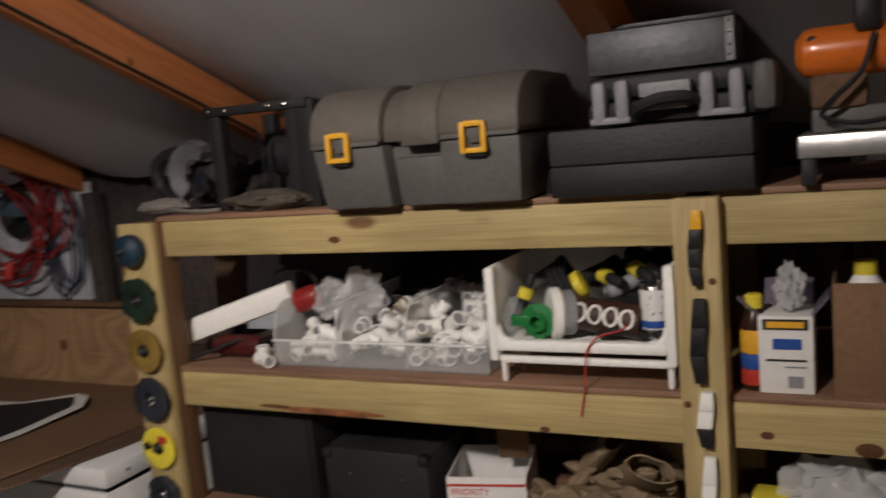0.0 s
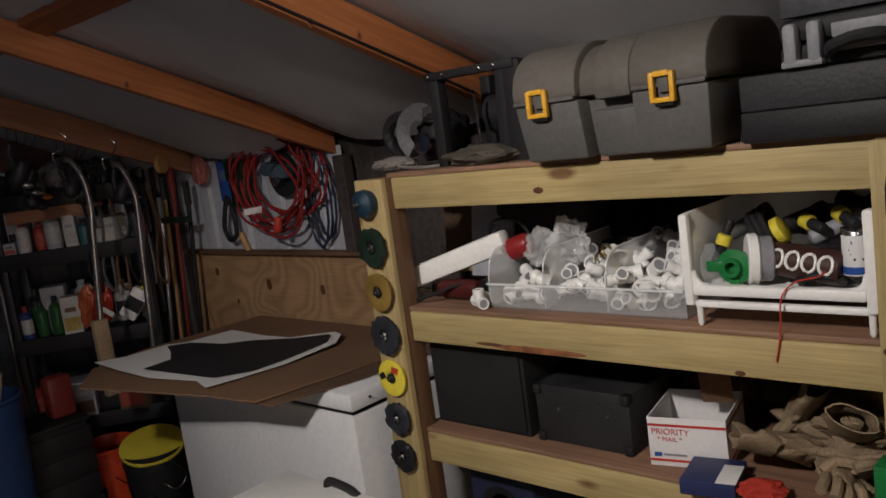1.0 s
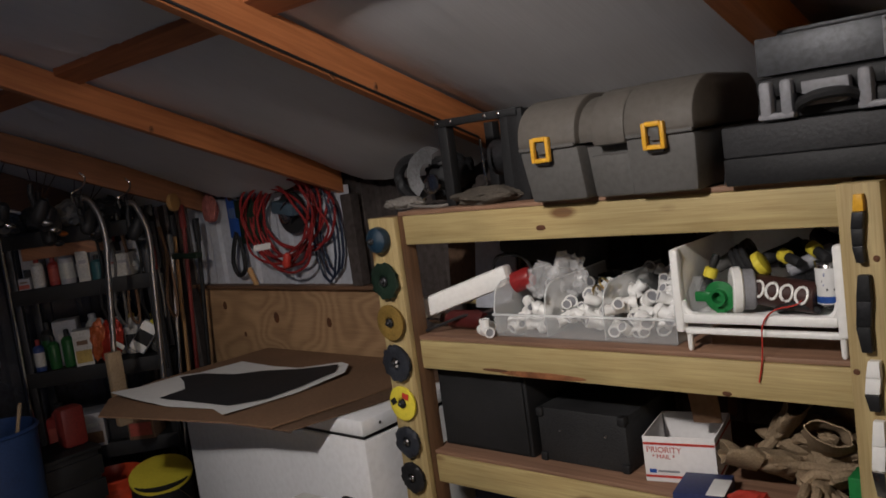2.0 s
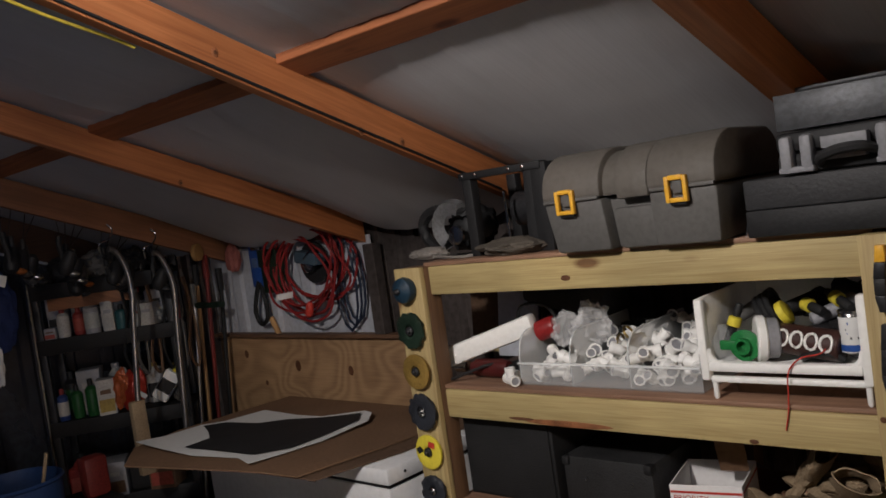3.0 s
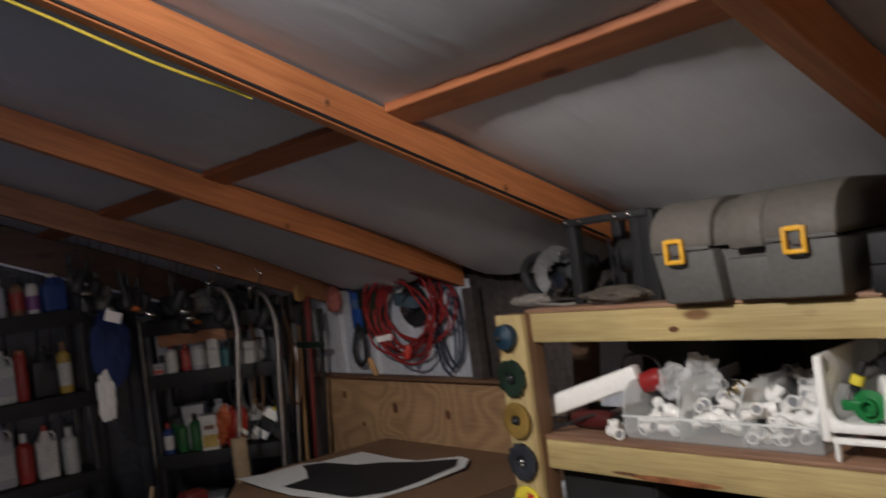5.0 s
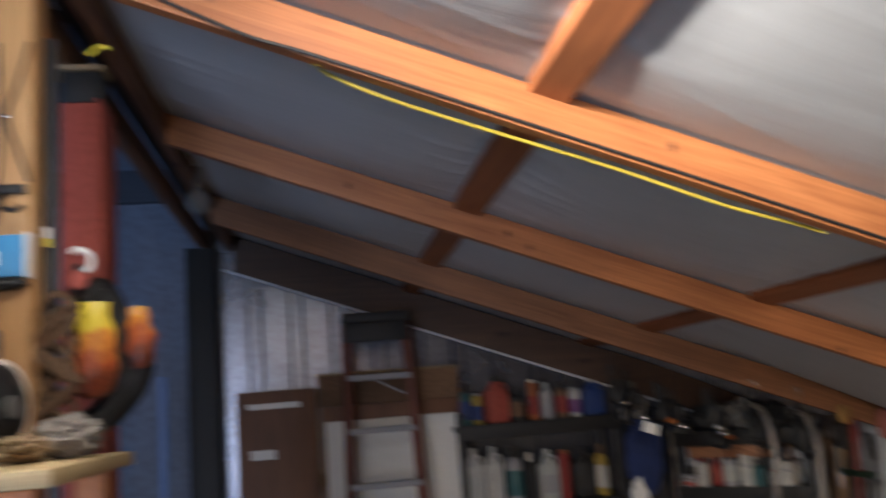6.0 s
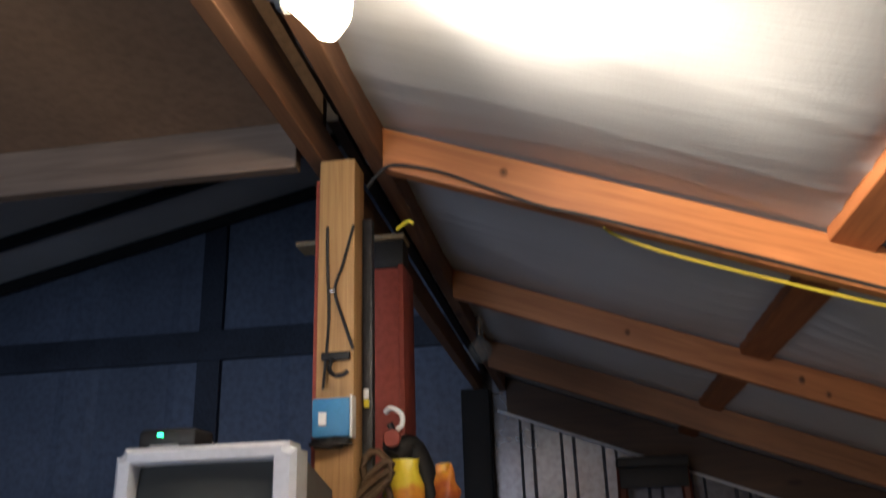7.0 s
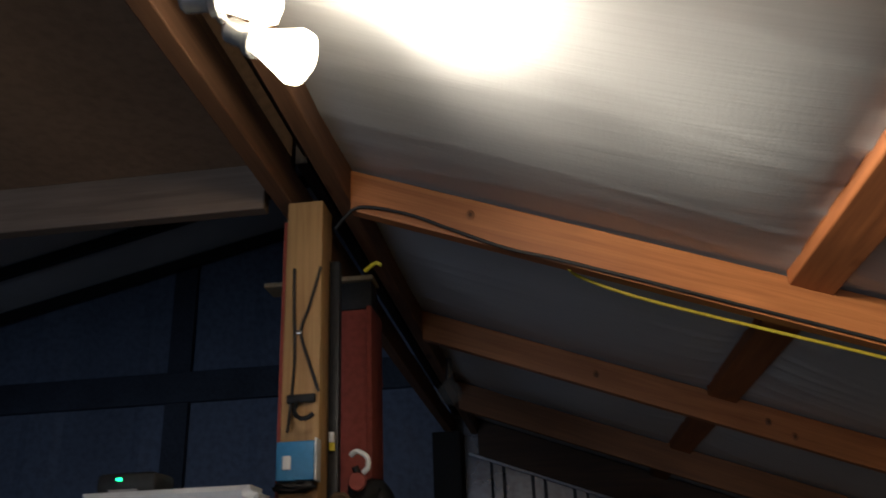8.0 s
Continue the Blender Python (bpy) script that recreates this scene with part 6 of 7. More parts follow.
part("fold", blob(0.085, 84, 0.5, 0.3, 1.3, 0.3, 4, 2.2), surf("orange_foil", (0.42, 0.10, 0.03), 0.28, 0.3, 10.0, 0.2, metal=0.2), cb, "orange printed side").location = (-0.07, -0.02, 0.0)
part("print_bar", B(-0.03, 0.035, -0.046, -0.040, 0.10, 0.125, 0.002, pose(0, 0, 0, 0, 25, 0)), PAPER, cb)
wj = thing("tilted_jug", "white and black jug lying tilted on the shelf", "jug", m=MR @ pose(0.56, 0.05, 0.965, 0, 38, 0))
part("body", B(-0.045, 0.045, -0.03, 0.03, 0, 0.17, 0.014), WHITEPL, wj)
part("label_sheet", B(-0.04, 0.04, -0.032, -0.028, 0.05, 0.12, 0), BLACKPL, wj)
part("cap", L([(0.016, 0.17), (0.016, 0.2)], 12), LEMON, wj)
fill(MR, [("jug", "red", "black", "rust", 0.07, 0.24), ("box", "grey", "brown", "pale", 0.08, 0.18), ("jug", "black", "red", "black", 0.06, 0.22), ("box", "brown", "rust", "grey", 0.07, 0.2)], 0.50, 0.06, 0.72)
# a second row behind, and loose things among the bottles
fill(MR, [("box", "grey", "black", "grey", 0.045, 0.22), ("bottle", "pale", "black", "grey", 0.035, 0.21), ("box", "black", "grey", "black", 0.05, 0.2), ("jug", "pale", "white", "grey", 0.055, 0.24), ("bottle", "black", "red", "grey", 0.04, 0.22), ("box", "grey", "pale", "black", 0.05, 0.18)], 1.37, 0.17, 0.72)
fill(MR, [("bottle", "black", "black", "green", 0.04, 0.24), ("box", "grey", "pale", "white", 0.06, 0.24), ("jug", "pale", "grey", "white", 0.06, 0.25), ("bottle", "grey", "black", "black", 0.04, 0.26), ("jug", "white", "yellow", "black", 0.05, 0.22), ("bottle", "black", "yellow", "black", 0.04, 0.2)], 0.93, 0.18, 0.72)
for k, (x, y, z, r, m0, lab) in enumerate(((0.18, 0.10, 1.66, 0.075, BLACK, "black"), (0.36, 0.12, 1.66, 0.09, GREYPL, "dark grey"), (0.54, 0.10, 1.66, 0.07, BLACKPL, "black"), (0.60, 0.08, 1.37, 0.05, NAMES["pale"], "pale grey"), (0.66, 0.10, 0.93, 0.045, GREYPL, "dark grey"))):
    solid("plastic_sack", blob(r, 131 + 7 * k, 1.2, 0.8, 0.9, 0.35), m0, f"{lab} crumpled sack on the steel shelf", "sack", m=MR @ pose(x, y, z + 0.001, 0, 0, 30 * k))
for k in range(6):
    x, y = 0.18 + 0.055 * k, 2.36 - 0.035 * k
    st = thing("hanging_strap", ("black webbing", "grey rope", "dark brown leather")[k % 3] + " strap hung in the corner", "strap", group="straps in the corner")
    part("strap", T([(x, y, 1.70 - 0.02 * k), (x + 0.02, y - 0.01, 1.45), (x - 0.015, y, 1.25 - 0.03 * (k % 3)), (x + 0.03, y, 1.12), (x + 0.045, y + 0.01, 1.35), (x + 0.02, y + 0.015, 1.70 - 0.02 * k)], 0.008, 6, 5), (BLACK, GREYPL, CARD_DARK)[k % 3], st)
    part("hook", T([(x, y, 1.70 - 0.02 * k), (x + 0.01, y + 0.01, 1.74 - 0.02 * k), (x + 0.02, y + 0.015, 1.70 - 0.02 * k)], 0.004, 6), STEEL, st)
solid("wood_board", B(0.08, 0.5, 0.02, 0.06, 1.52, 1.60, 0.004, None), DIM_X, "red-brown offcut board on the shelf", "board", m=MR)
# rod added to draw the bright edge line of the unit's front upright
solid("steel_conduit", T([(-0.185, 2.63, 0.02), (-0.175, 2.63, 1.68)], 0.011, 8, 0), CHROME, "thin chrome rod for the bright edge of the unit's upright", "conduit")
cv = thing("work_clothes", "navy blue work clothes hung on the shelf unit", "clothes", (-0.36, 2.56, 1.36))
part("coverall", blob(0.13, 91, 0.75, 0.4, 1.5, 0.3), surf("navy_cloth", (0.02, 0.035, 0.12), 0.85, 0.3, 10.0, 0.4), cv)
part("cuff", blob(0.06, 93, 0.7, 0.5, 2.2, 0.4), PAPER, cv, "pale cotton cuff").location = (-0.06, -0.03, -0.16)
part("hanger", T([(0.0, 0.0, 0.36), (0.0, 0.02, 0.43), (0.03, 0.05, 0.46), (0.02, 0.10, 0.44)], 0.004, 6), CHROME, cv)
bk = thing("storage_tub", "dark blue plastic tub on the floor", "tub", (-0.62, 1.95, 0))
part("tub", L([(0.15, 0), (0.17, 0.01), (0.2, 0.85), (0.21, 0.86), (0.2, 0.87), (0.18, 0.6)], 26), surf("dull_navy_plastic", (0.02, 0.045, 0.13), 0.5, 0.25, 8.0, 0.1), bk)
part("stick", T([(0.02, -0.05, 0.5), (0.10, -0.16, 0.98)], 0.008, 8, 0), TAN, bk)


def bucket(label, col, lid, loc, tilt):
    b = thing("bucket", label, "bucket", loc, group="buckets on the floor")
    part("pail", L([(0.13, 0), (0.133, 0.006), (0.148, 0.30), (0.152, 0.302), (0.152, 0.318), (0.149, 0.32), (0.15, 0.345), (0.153, 0.35), (0.153, 0.365), (0.147, 0.368), (0.14, 0.32), (0.126, 0.02)], 36), col, b)
    part("bail", T([(0.0, -0.154, 0.33), (0.06, -0.17, 0.24), (0.0, -0.172, 0.19), (-0.06, -0.17, 0.24)], 0.003, 6), CHROME, b)
    if lid:
        part("lid", L([(0.15, 0.0), (0.155, 0.004), (0.155, 0.02), (0.14, 0.024)], 36, pose(0, 0, 0.37, tilt, -tilt * 0.6, 0)), lid, b)
    else:
        part("rim_fill", L([(0.13, 0.27), (0.128, 0.275)], 30), CARD_DARK, b)
    part("patch", B(-0.157, -0.147, -0.05, 0.02, 0.14, 0.19, 0.002, pose(0, 0, 0, 0, 0, 35)), BLACK, b)
    return b


bucket("orange-red plastic bucket on the floor", surf("orange_red_plastic", (0.55, 0.06, 0.02), 0.4, 0.15, 8.0, 0.1), None, (0.06, 2.33, 0.0), 0)
bucket("black bucket with a tilted yellow lid", BLACKPL, LEMON, (0.145, 2.005, 0.0), 16)
solid("red_gas_can", B(-0.065, 0.055, -0.05, 0.05, 0, 0.20, 0.025), DULLRED, "red plastic fuel can on the shelf edge", "fuel can", (-0.17, 2.18, 0.62))
fc = thing("fuel_crate", "black slatted crate under the fuel can", "crate", (-0.06, 0, 0))
part("core", B(-0.33, -0.06, 2.06, 2.34, 0, 0.60, 0.004), BLACK, fc)
part("top", B(-0.345, -0.045, 2.045, 2.355, 0.601, 0.62, 0.004), BLACK, fc)
for k in range(5):
    part("slat", B(-0.34, -0.05, 2.046, 2.059, 0.02 + 0.115 * k, 0.115 + 0.115 * k, 0.003), BLACK, fc)
    part("slat", B(-0.344, -0.331, 2.06, 2.35, 0.02 + 0.115 * k, 0.115 + 0.115 * k, 0.003), BLACK, fc)
solid("rag_heap", blob(0.13, 97, 1.0, 0.9, 0.9, 0.4), CLOTH, "heap of grey rags beside the freezer", "rag", (0.30, 1.68, 0.0))
solid("paint_tin", L([(0.075, 0), (0.078, 0.005), (0.078, 0.16), (0.07, 0.165)], 24), surf("pale_blue_tin", (0.25, 0.33, 0.45), 0.4, 0.2, 9.0, 0.1), "pale blue tin beside the freezer", "tin", (0.26, 1.46, 0.0))

# ---- gable wall: ladder, cabinet, boards ----
cabn = thing("brown_cabinet", "tall brown wooden cabinet with white labels", "cabinet")
BRN = wood("brown_veneer", (0.16, 0.075, 0.04), (0.11, 0.05, 0.028), 2, knots=False)
part("body", B(-2.50, -2.07, 2.86, 2.975, 0, 2.06, 0.004), BRN, cabn)
part("door", B(-2.49, -2.08, 2.845, 2.859, 0.05, 2.05, 0.003), BRN, cabn)
part("label_sheet", B(-2.44, -2.16, 2.840, 2.845, 1.965, 1.995, 0), PAPER, cabn, "white paper strip")
part("label_sheet", B(-2.43, -2.30, 2.840, 2.845, 1.70, 1.75, 0), PAPER, cabn)
wbd = thing("white_board", "white rounded board leaning on the wall", "board")
part("panel", B(-2.03, -1.31, 2.80, 2.825, 0.02, 1.87, 0.01), PAPER, wbd)
part("frame", B(-2.05, -1.29, 2.826, 2.84, 0.0, 1.95, 0.004), BRN, wbd)
crt = thing("long_carton", "long flat brown carton on the board", "carton", (0, 0, 0))
part("carton", B(-2.06, -1.29, 2.80, 2.975, 1.951, 2.115, 0.004), CARD_DARK, crt)
part("top_flap", B(-2.065, -1.285, 2.795, 2.975, 2.116, 2.128, 0.002), TAN, crt)

ld = thing("step_ladder", "red-brown fibreglass stepladder with black top", "ladder")
FIB = surf("red_brown_fibreglass", (0.13, 0.035, 0.022), 0.5, 0.2, 8.0, 0.2)
LX, LY = -1.74, 2.62


def rail_x(z, side):
    return LX + side * (0.155 + (2.38 - z) * 0.03)


def rail_y(z):
    return LY - (2.38 - z) * 0.15


for s in (-1, 1):
    part("rail", tube(bmesh.new(), [(rail_x(2.37, s), rail_y(2.37), 2.37), (rail_x(0.0, s), rail_y(0.0), 0.0)], 0.026, 6), FIB, ld)
    part("rear_leg", tube(bmesh.new(), [(rail_x(2.37, s), LY + 0.03, 2.37), (rail_x(0.0, s), LY + 0.13, 0.0)], 0.016, 6), FIB, ld)
part("top_cap", B(LX - 0.18, LX + 0.18, LY - 0.07, LY + 0.09, 2.37, 2.425, 0.012), BLACKPL, ld)
part("cap_skirt", B(LX - 0.17, LX + 0.17, LY - 0.055, LY - 0.04, 2.27, 2.37, 0.004), BLACKPL, ld)
for z in (2.10, 1.83, 1.56, 1.29, 1.02, 0.75, 0.48, 0.21):
    part("step", B(rail_x(z, -1), rail_x(z, 1), rail_y(z) - 0.04, rail_y(z) + 0.04, z - 0.03, z, 0.003), GREY2, ld)
part("brace", T([(LX - 0.02, rail_y(2.08), 2.07), (LX + 0.13, rail_y(1.99), 1.99)], 0.006, 6, 0), GREY2, ld)

solid("corner_column", B(-2.745, -2.585, 2.84, 2.95, 0, 2.87, 0.006), BLACK, "black painted corner column", "column")
# rod added for an upright strip of bluish daylight; its blue is that light
solid("blue_pipe", T([(-2.82, 2.5, 0.0), (-2.815, 2.5, 2.16)], 0.02, 10, 0), surf("daylight_blue", (0.14, 0.22, 0.45), 0.4, 0.15, 8.0, 0.05), "upright light blue rod for a strip of daylight", "pipe")
gb = thing("globe_bulb", "unlit clear glass globe bulb", "bulb", (-2.44, 1.2, 2.72))
part("globe", L([(0.012, 0.05), (0.02, 0.04), (0.045, 0.015), (0.048, -0.01), (0.036, -0.036), (0.015, -0.049), (0.003, -0.051)], 26), clear("bulb_glass", (0.3, 0.32, 0.34), 0.02, 0.25), gb)
part("base", L([(0.013, 0.05), (0.014, 0.08), (0.012, 0.13)], 14), CHROME, gb)

# ---- ridge post and what hangs on it ----
rp = solid("ridge_post", B(-2.64, -2.555, -0.218, -0.13, 0, 2.871, 0.005), POST_Z, "square timber post under the ridge", "post")
part("side_strip", B(-2.653, -2.641, -0.20, -0.14, 0.0, 2.83, 0.002), RUST, rp)
part("side_batten", B(-2.554, -2.53, -0.155, -0.13, 0.0, 2.74, 0.003), DARKSTEEL, rp)
rc = thing("steel_column", "red primed steel column behind the post", "column")
part("web", B(-2.652, -2.562, 0.30, 0.32, 0, 2.77, 0.003), RUST, rc)
part("flange", B(-2.56, -2.545, 0.27, 0.42, 0, 2.77, 0.003), RUST, rc)
part("head_block", B(-2.65, -2.55, 0.30, 0.38, 2.772, 2.855, 0.003), BLACK, rc)
structure("cross_timber", B(-2.87, -2.545, 0.29, 0.38, 2.857, 2.871, 0.002), TAN, "short pale timber on the column")
hr = thing("hook_rail", "black iron hook rail on the post", "hook")
part("plate", B(-2.625, -2.562, -0.232, -0.2185, 2.392, 2.410, 0.003), BLACK, hr)
part("hook", T([(-2.60, -0.232, 2.395), (-2.602, -0.245, 2.37), (-2.585, -0.262, 2.352), (-2.568, -0.262, 2.352), (-2.556, -0.262, 2.36)], 0.005, 6), BLACK, hr)
sw = thing("switch_box", "blue plastic switch box on the post", "switch")
CYAN = surf("sky_blue_plastic", (0.05, 0.24, 0.48), 0.45, 0.12, 9.0, 0.05)
part("box", B(-2.637, -2.556, -0.25, -0.219, 2.228, 2.308, 0.004), CYAN, sw)
part("edge_strip", B(-2.555, -2.550, -0.252, -0.219, 2.226, 2.312, 0.001), PAPER, sw)
part("switch", B(-2.622, -2.604, -0.254, -0.25, 2.25, 2.278, 0.002), WHITEPL, sw)
pc = thing("wire_bundle", "loose black wires stapled to the post", "wire")
part("wire", T([(-2.556, -0.223, 2.70), (-2.58, -0.226, 2.607), (-2.598, -0.224, 2.55), (-2.577, -0.226, 2.478), (-2.556, -0.223, 2.415)], 0.0035, 6), BLACKPL, pc)
part("wire", T([(-2.617, -0.224, 2.70), (-2.615, -0.224, 2.60), (-2.611, -0.223, 2.50), (-2.615, -0.224, 2.41), (-2.618, -0.236, 2.33)], 0.0035, 6), BLACKPL, pc)
part("staple", B(-2.612, -2.597, -0.228, -0.2185, 2.545, 2.552, 0.001), CHROME, pc)
tg = thing("key_tag", "white and yellow key tag on a nail", "tag", (-2.543, -0.16, 2.31))
part("tag", B(-0.006, 0.006, -0.004, 0.0, 0.006, 0.028, 0.001), PAPER, tg)
part("tag", B(-0.005, 0.007, -0.004, 0.0, -0.012, 0.005, 0.001), LEMON, tg)
cl = thing("spring_clamp", "dark spring clamp below the switch", "clamp", (-2.60, -0.235, 2.205))
part("jaw", blob(0.028, 101, 1.6, 0.6, 0.5, 0.4, 3), BLACK, cl)

# printed bags hung on a white hook
m_, nt_, b_ = nodes_of("flame_print")
co_ = nt_.nodes.new("ShaderNodeTexCoord")
sp_ = nt_.nodes.new("ShaderNodeSeparateXYZ")
no_ = nt_.nodes.new("ShaderNodeTexNoise")
no_.inputs["Scale"].default_value = 34
ad_ = nt_.nodes.new("ShaderNodeMath")
ad_.operation = "MULTIPLY_ADD"
ad_.inputs[1].default_value = 0.12
ra_ = nt_.nodes.new("ShaderNodeValToRGB")
ra_.color_ramp.elements[0].position, ra_.color_ramp.elements[0].color = 0.07, (0.06, 0.01, 0.005, 1)
ra_.color_ramp.elements[1].position, ra_.color_ramp.elements[1].color = 0.205, (0.70, 0.55, 0.04, 1)
for pos, colr in ((0.13, (0.30, 0.06, 0.012, 1)), (0.175, (0.55, 0.20, 0.02, 1))):
    e_ = ra_.color_ramp.elements.new(pos)
    e_.color = colr
nt_.links.new(co_.outputs["Object"], sp_.inputs[0])
nt_.links.new(co_.outputs["Object"], no_.inputs["Vector"])
nt_.links.new(no_.outputs["Fac"], ad_.inputs[0])
nt_.links.new(sp_.outputs["Z"], ad_.inputs[2])
nt_.links.new(ad_.outputs[0], ra_.inputs[0])
nt_.links.new(ra_.outputs[0], b_.inputs["Base Color"])
b_.inputs["Roughness"].default_value = 0.35
for x, y, w, h, z in ((-2.475, -0.11, 0.048, 0.19, 2.0), (-2.385, -0.08, 0.026, 0.125, 2.055)):
    hb = thing("printed_bag", "yellow and orange printed bag hung up", "bag", (x, y, z), group="bags on the hook")
    bm = bmesh.new()
    lathe(bm, [(w * 0.5, 0.0), (w * 0.85, h * 0.08), (w, h * 0.3), (w * 0.97, h * 0.5), (w * 0.92, h * 0.7), (w * 0.8, h * 0.85), (w * 0.78, h * 0.93), (w * 0.74, h)], 22)
    for v in bm.verts:
        v.co.y *= 0.45
        v.co += Vector((0.011, 0.012, 0.006)) * noise.noise(v.co * 38 + Vector((x, 0, 0)))
    part("bag", bm, m_, hb)
bs = thing("black_sling", "black fabric sling between the bags", "sling")
part("sling", T([(-2.50, -0.08, 2.19), (-2.47, -0.05, 2.22), (-2.435, -0.04, 2.14), (-2.42, -0.05, 2.05), (-2.46, -0.06, 1.97), (-2.53, -0.07, 1.93)], 0.03, 10), BLACK, bs)
part("sling", T([(-2.385, -0.055, 2.07), (-2.41, -0.05, 2.01), (-2.46, -0.05, 1.96)], 0.026, 10), BLACK, bs)
part("disc", L([(0.012, 0), (0.02, 0.003), (0.018, 0.007)], 18, Matrix.Translation((-2.495, -0.12, 2.235)) @ pose(0, 0, 0, 90, 0, 0)), RUST, bs)
wh = thing("white_hook", "white plastic hook with black clip", "hook")
part("hook", T([(-2.515, -0.1, 2.295), (-2.50, -0.105, 2.303), (-2.478, -0.105, 2.29), (-2.475, -0.105, 2.268), (-2.487, -0.105, 2.255)], 0.006, 8), WHITEPL, wh)
part("clip", T([(-2.505, -0.1, 2.27), (-2.50, -0.1, 2.25), (-2.515, -0.1, 2.22), (-2.49, -0.1, 2.2)], 0.008, 8), BLACKPL, wh)
ch = thing("chain_loops", "dark chain loops hung on the post", "chain")
for k in range(11):
    part("loop", tube(bmesh.new(), [(-2.522 + (0.026 + 0.008 * (k % 3)) * math.cos(a) + 0.006 * (k % 2), -0.17 - 0.01 * (k % 3), 2.17 - 0.022 * k + 0.034 * math.sin(a + k)) for a in [2 * math.pi * i / 10 for i in range(10)]], 0.008, 6, True), surf("dark_brown_cord", (0.12, 0.075, 0.045), 0.7, 0.3, 9.0, 0.2) if k == 0 else bpy.data.materials["dark_brown_cord"], ch)

# ---- television on its stand ----
tvs = thing("tv_stand", "plain brown wooden stand", "stand")
part("top", B(-3.05, -2.36, -0.74, -0.28, 1.873, 1.897, 0.004), wood("pale_board", (0.42, 0.33, 0.18), (0.3, 0.22, 0.11), 0), tvs)
for x in (-3.02, -2.44):
    for y in (-0.71, -0.35):
        part("leg", B(x, x + 0.05, y, y + 0.05, 0, 1.872, 0.004), RAFT_X, tvs)
tv = thing("television", "small silver tube television, switched off", "television")
SILV = surf("silver_plastic", (0.50, 0.52, 0.56), 0.35, 0.08, 6.0, 0.05)
TVX0, TVX1, TVZ0, TVZ1 = -2.845, -2.538, 1.898, 2.174
bm = bmesh.new()
rings = []
for y, out, hole in ((-0.575, 0.0, 0.0), (-0.632, 0.0, 0.0), (-0.640, 0.008, -0.004)):
    a = [bm.verts.new((x, y, z)) for x, z in ((TVX0 + out, TVZ0 + out), (TVX1 - out, TVZ0 + out), (TVX1 - out, TVZ1 - out), (TVX0 + out, TVZ1 - out))]
    h = [bm.verts.new((x, y, z)) for x, z in ((-2.814 + hole, 1.957 + hole), (-2.576 - hole, 1.957 + hole), (-2.576 - hole, 2.147 - hole), (-2.814 + hole, 2.147 - hole))]
    rings.append((a, h))
for (a0, h0), (a1, h1) in zip(rings, rings[1:]):
    for i in range(4):
        k = (i + 1) % 4
        bm.faces.new((a0[i], a0[k], a1[k], a1[i]))
        bm.faces.new((h0[k], h0[i], h1[i], h1[k]))
a, h = rings[-1]
for i in range(4):
    k = (i + 1) % 4
    bm.faces.new((a[i], a[k], h[k], h[i]))
edge = [e for e in bm.edges if all(v in a or any(v in r[0] for r in rings) for v in e.verts) and abs(e.verts[0].co.y - e.verts[1].co.y) > 0.001]
bmesh.ops.bevel(bm, geom=edge, offset=0.012, segments=3, affect="EDGES")
part("bezel", bm, SILV, tv)
bm = bmesh.new()
g = []
for i in range(9):
    row = []
    for j in range(9):
        u, v = i / 8 * 2 - 1, j / 8 * 2 - 1
        row.append(bm.verts.new((-2.695 + 0.119 * u, -0.628 + 0.010 * (u * u + v * v), 2.052 + 0.096 * v)))
    g.append(row)
for i in range(8):
    for j in range(8):
        bm.faces.new((g[i][j], g[i + 1][j], g[i + 1][j + 1], g[i][j + 1]))
scr, snt, sb = nodes_of("dark_glass_screen")
sb.inputs["Base Color"].default_value = (0.03, 0.033, 0.033, 1)
sb.inputs["Roughness"].default_value = 0.35
sb.inputs["Specular IOR Level"].default_value = 0.15
part("screen", bm, scr, tv, "dark grey glass screen")
bm = bmesh.new()
q0 = [bm.verts.new(p) for p in ((TVX0 + 0.01, -0.575, TVZ0 + 0.004), (TVX1 - 0.01, -0.575, TVZ0 + 0.004), (TVX1 - 0.01, -0.575, TVZ1 - 0.006), (TVX0 + 0.01, -0.575, TVZ1 - 0.006))]
q1 = [bm.verts.new(p) for p in ((TVX0 + 0.05, -0.32, TVZ0 + 0.004), (TVX1 - 0.03, -0.32, TVZ0 + 0.004), (TVX1 - 0.03, -0.32, TVZ1 - 0.05), (TVX0 + 0.05, -0.32, TVZ1 - 0.05))]
bm.faces.new(q0)
bm.faces.new(q1[::-1])
for i in range(4):
    bm.faces.new((q0[i], q1[i], q1[(i + 1) % 4], q0[(i + 1) % 4]))
bmesh.ops.bevel(bm, geom=bm.edges[:], offset=0.01, segments=2, affect="EDGES")
part("back_shell", bm, GREYPL, tv)
part("maker_mark", B(-2.708, -2.688, -0.642, -0.639, 1.943, 1.949, 0), GREYPL, tv)
part("button", L([(0.008, 0), (0.008, 0.003), (0.004, 0.004)], 14, Matrix.Translation((-2.70, -0.639, 1.92)) @ pose(0, 0, 0, 90, 0, 0)), GREYPL, tv)
stb = thing("set_top_box", "small black receiver box with a green light", "receiver", (-2.775, -0.56, 2.1745))
part("case", B(-0.055, 0.05, -0.04, 0.04, 0, 0.036, 0.010), BLACKPL, stb)
part("front_strip", B(-0.03, 0.02, -0.042, -0.039, 0.003, 0.008, 0), GREY2, stb)
part("indicator_light", B(-0.018, -0.008, -0.043, -0.039, 0.022, 0.027, 0.001), glow("green_indicator", (0.02, 1.0, 0.35), 6.0), stb)
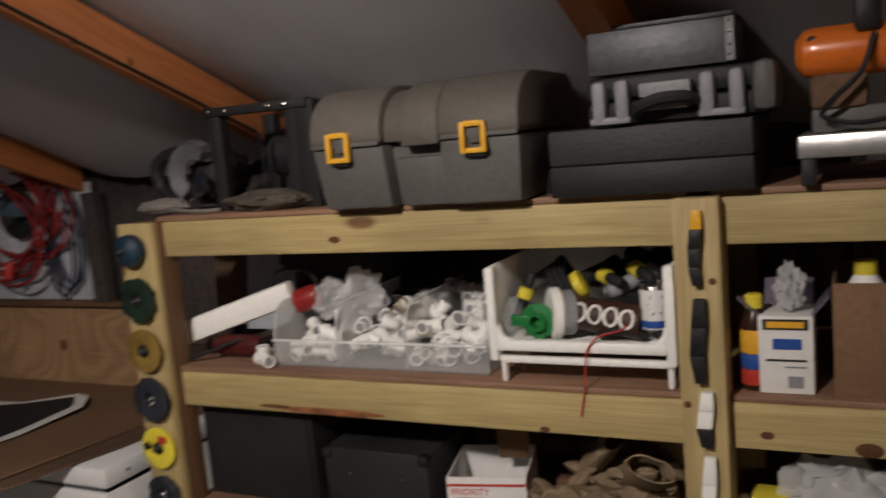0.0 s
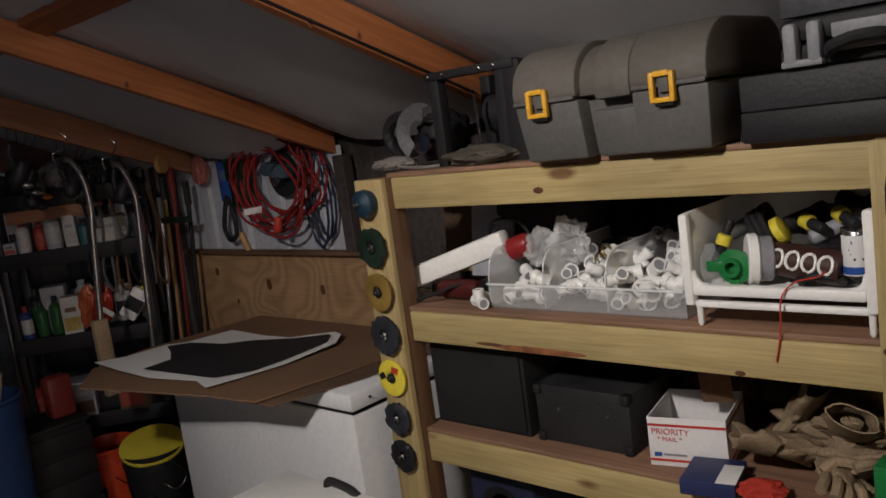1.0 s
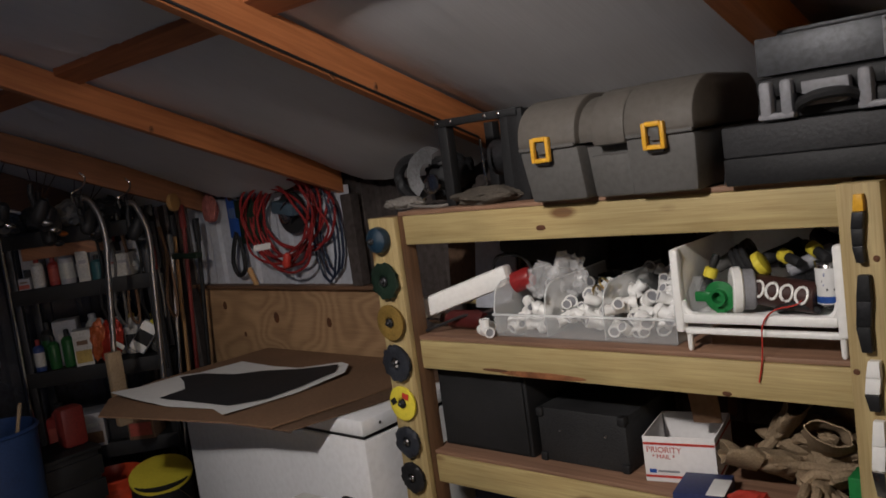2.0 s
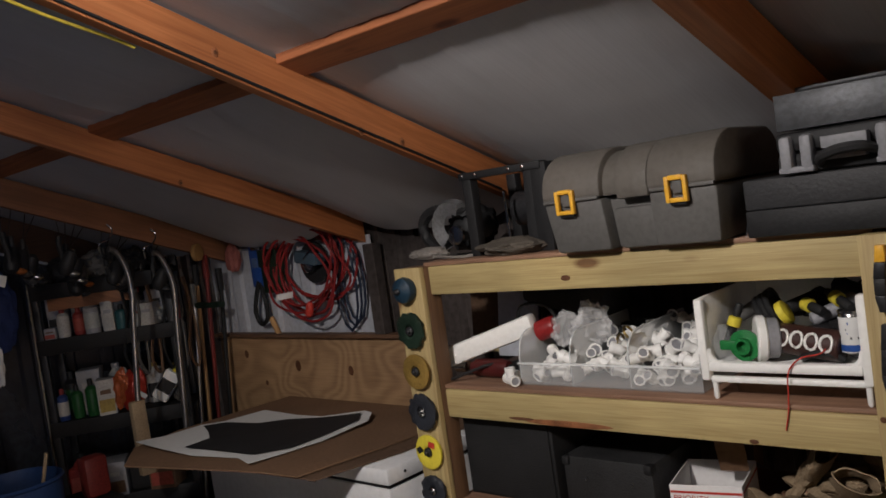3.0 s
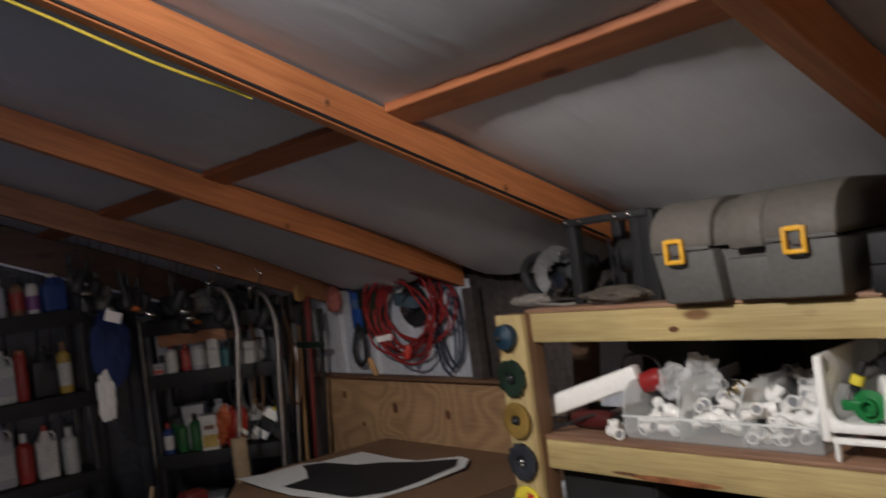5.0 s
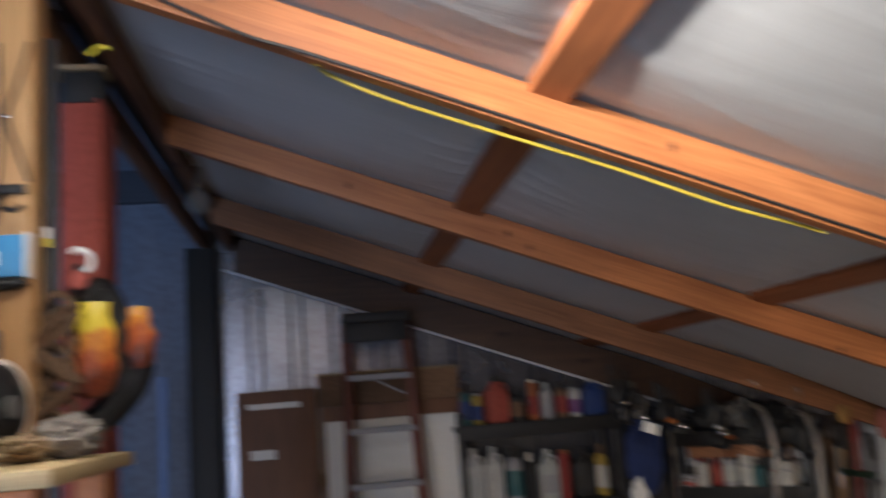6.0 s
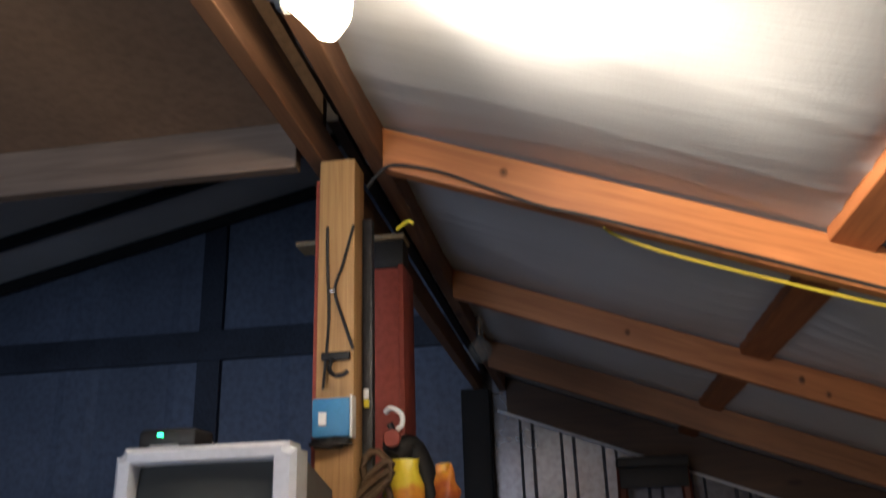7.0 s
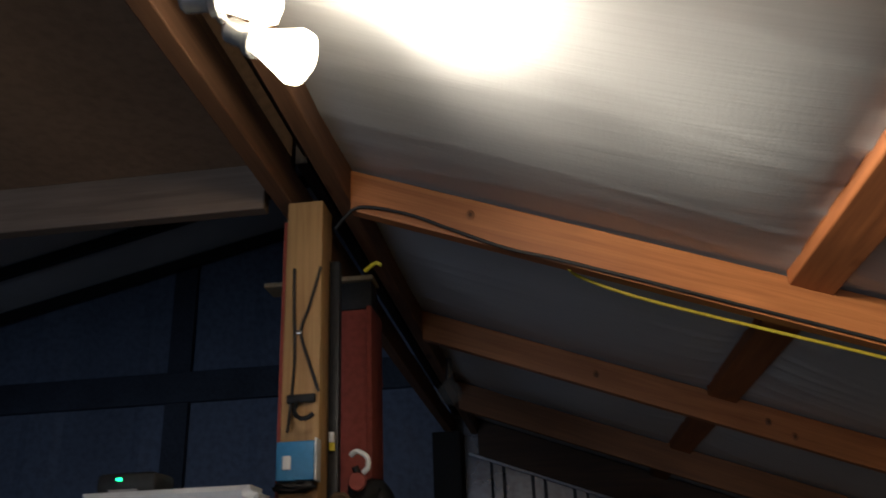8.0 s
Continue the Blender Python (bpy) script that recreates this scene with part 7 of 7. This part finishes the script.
solid("remote_control", B(0, 0.07, 0, 0.02, 0, 0.008, 0.003), GREYPL, "grey remote lying on the television", "remote", (-2.71, -0.52, 2.1745))
fn = thing("desk_fan", "dark desk fan with a white rim", "fan", m=Matrix.Translation((-2.548, -0.40, 1.985)) @ Vector((0.95, -0.30, 0.0)).to_track_quat("Z", "Y").to_matrix().to_4x4())
part("rim", tube(bmesh.new(), [(0.075 * math.cos(a), 0.075 * math.sin(a), 0) for a in [2 * math.pi * i / 28 for i in range(28)]], 0.007, 8, True), WHITEPL, fn)
part("grille", L([(0.02, -0.05), (0.06, -0.045), (0.072, -0.01), (0.072, 0.006), (0.055, 0.02), (0.02, 0.03)], 28), BLACKPL, fn)
part("hub", L([(0.02, 0.028), (0.018, 0.036)], 16), GREYPL, fn)
part("foot", B(-0.09, -0.075, -0.05, 0.05, -0.04, 0.03, 0.004), BLACKPL, fn)
rg = thing("grey_rag", "crumpled grey work gloves on the stand", "glove", (-2.425, -0.44, 1.898))
part("glove", blob(0.042, 111, 1.2, 0.9, 0.75, 0.4), CLOTH, rg)
part("glove", blob(0.035, 115, 1.0, 1.2, 0.6, 0.4), TAN, rg).location = (-0.05, -0.05, 0)
solid("leather_glove", blob(0.045, 113, 1.5, 0.7, 0.35, 0.35), TAN, "stiff tan glove on the stand", "glove", (-2.52, -0.66, 1.898))

# ---- lamp on the ridge, cables along the rafter ----
fl = thing("flood_lamp", "double flood lamp fixed to the ridge", "lamp")
part("junction_box", L([(0.03, 0), (0.034, 0.004), (0.034, 0.022), (0.025, 0.026)], 20, Matrix.Translation((-2.515, -1.05, 2.843))), DARKSTEEL, fl)
ALU = surf("spun_aluminium", (0.72, 0.71, 0.70), 0.25, 0.1, 9.0, 0.05, metal=0.7)
BULB = glow("lit_bulb", (1.0, 0.88, 0.70), 14.0)
for p, aim in ((LAMP_A, AIM_A), (LAMP_B, AIM_B)):
    q = Matrix.Translation(p) @ aim.to_track_quat("Z", "Y").to_matrix().to_4x4()
    part("holder", L([(0.016, -0.10), (0.02, -0.095), (0.02, -0.055), (0.022, -0.05)], 18, q), ALU, fl)
    part("arm", T([(-2.515, -1.05, 2.845), (-2.512, -1.04, 2.82), p - aim * 0.10 + Vector((-0.01, 0, 0.02)), p - aim * 0.095], 0.008, 8), ALU, fl)
    part("collar", L([(0.022, -0.062), (0.028, -0.058), (0.028, -0.048), (0.022, -0.045)], 18, q), ALU, fl)
    part("bulb", L([(0.018, -0.05), (0.024, -0.03), (0.035, 0.0), (0.042, 0.018), (0.040, 0.03), (0.023, 0.040), (0.004, 0.043)], 26, q), BULB, fl, "lit frosted flood bulb")
CABLE_Y = surf("dull_yellow_rubber", (0.46, 0.36, 0.04), 0.55, 0.2, 9.0, 0.1)
solid("yellow_cable", T([(-2.0, -0.17, 2.664), (-1.971, -0.13, 2.655), (-1.849, -0.13, 2.597), (-1.603, -0.13, 2.507), (-1.356, -0.13, 2.42), (-1.108, -0.13, 2.323), (-0.931, -0.13, 2.268), (-0.88, -0.14, 2.245)], 0.004, 8), CABLE_Y, "yellow extension cable slung along the rafter", "cable")
solid("black_cable", T([(-2.53, -0.20, 2.80), (-2.504, -0.204, 2.828), (-2.466, -0.204, 2.849), (-2.36, -0.204, 2.821), (-2.256, -0.204, 2.771), (-2.131, -0.204, 2.712), (-2.0, -0.204, 2.668), (-1.6, -0.203, 2.52), (-1.0, -0.203, 2.296), (-0.4, -0.203, 2.070), (0.3, -0.203, 1.810)], 0.004, 6), BLACKPL, "black cable stapled along the rafter", "cable")
solid("yellow_plug", T([(-2.50, -0.02, 2.76), (-2.47, -0.03, 2.775), (-2.455, -0.03, 2.768)], 0.005, 8), LEMON, "yellow cable end behind the post", "plug")
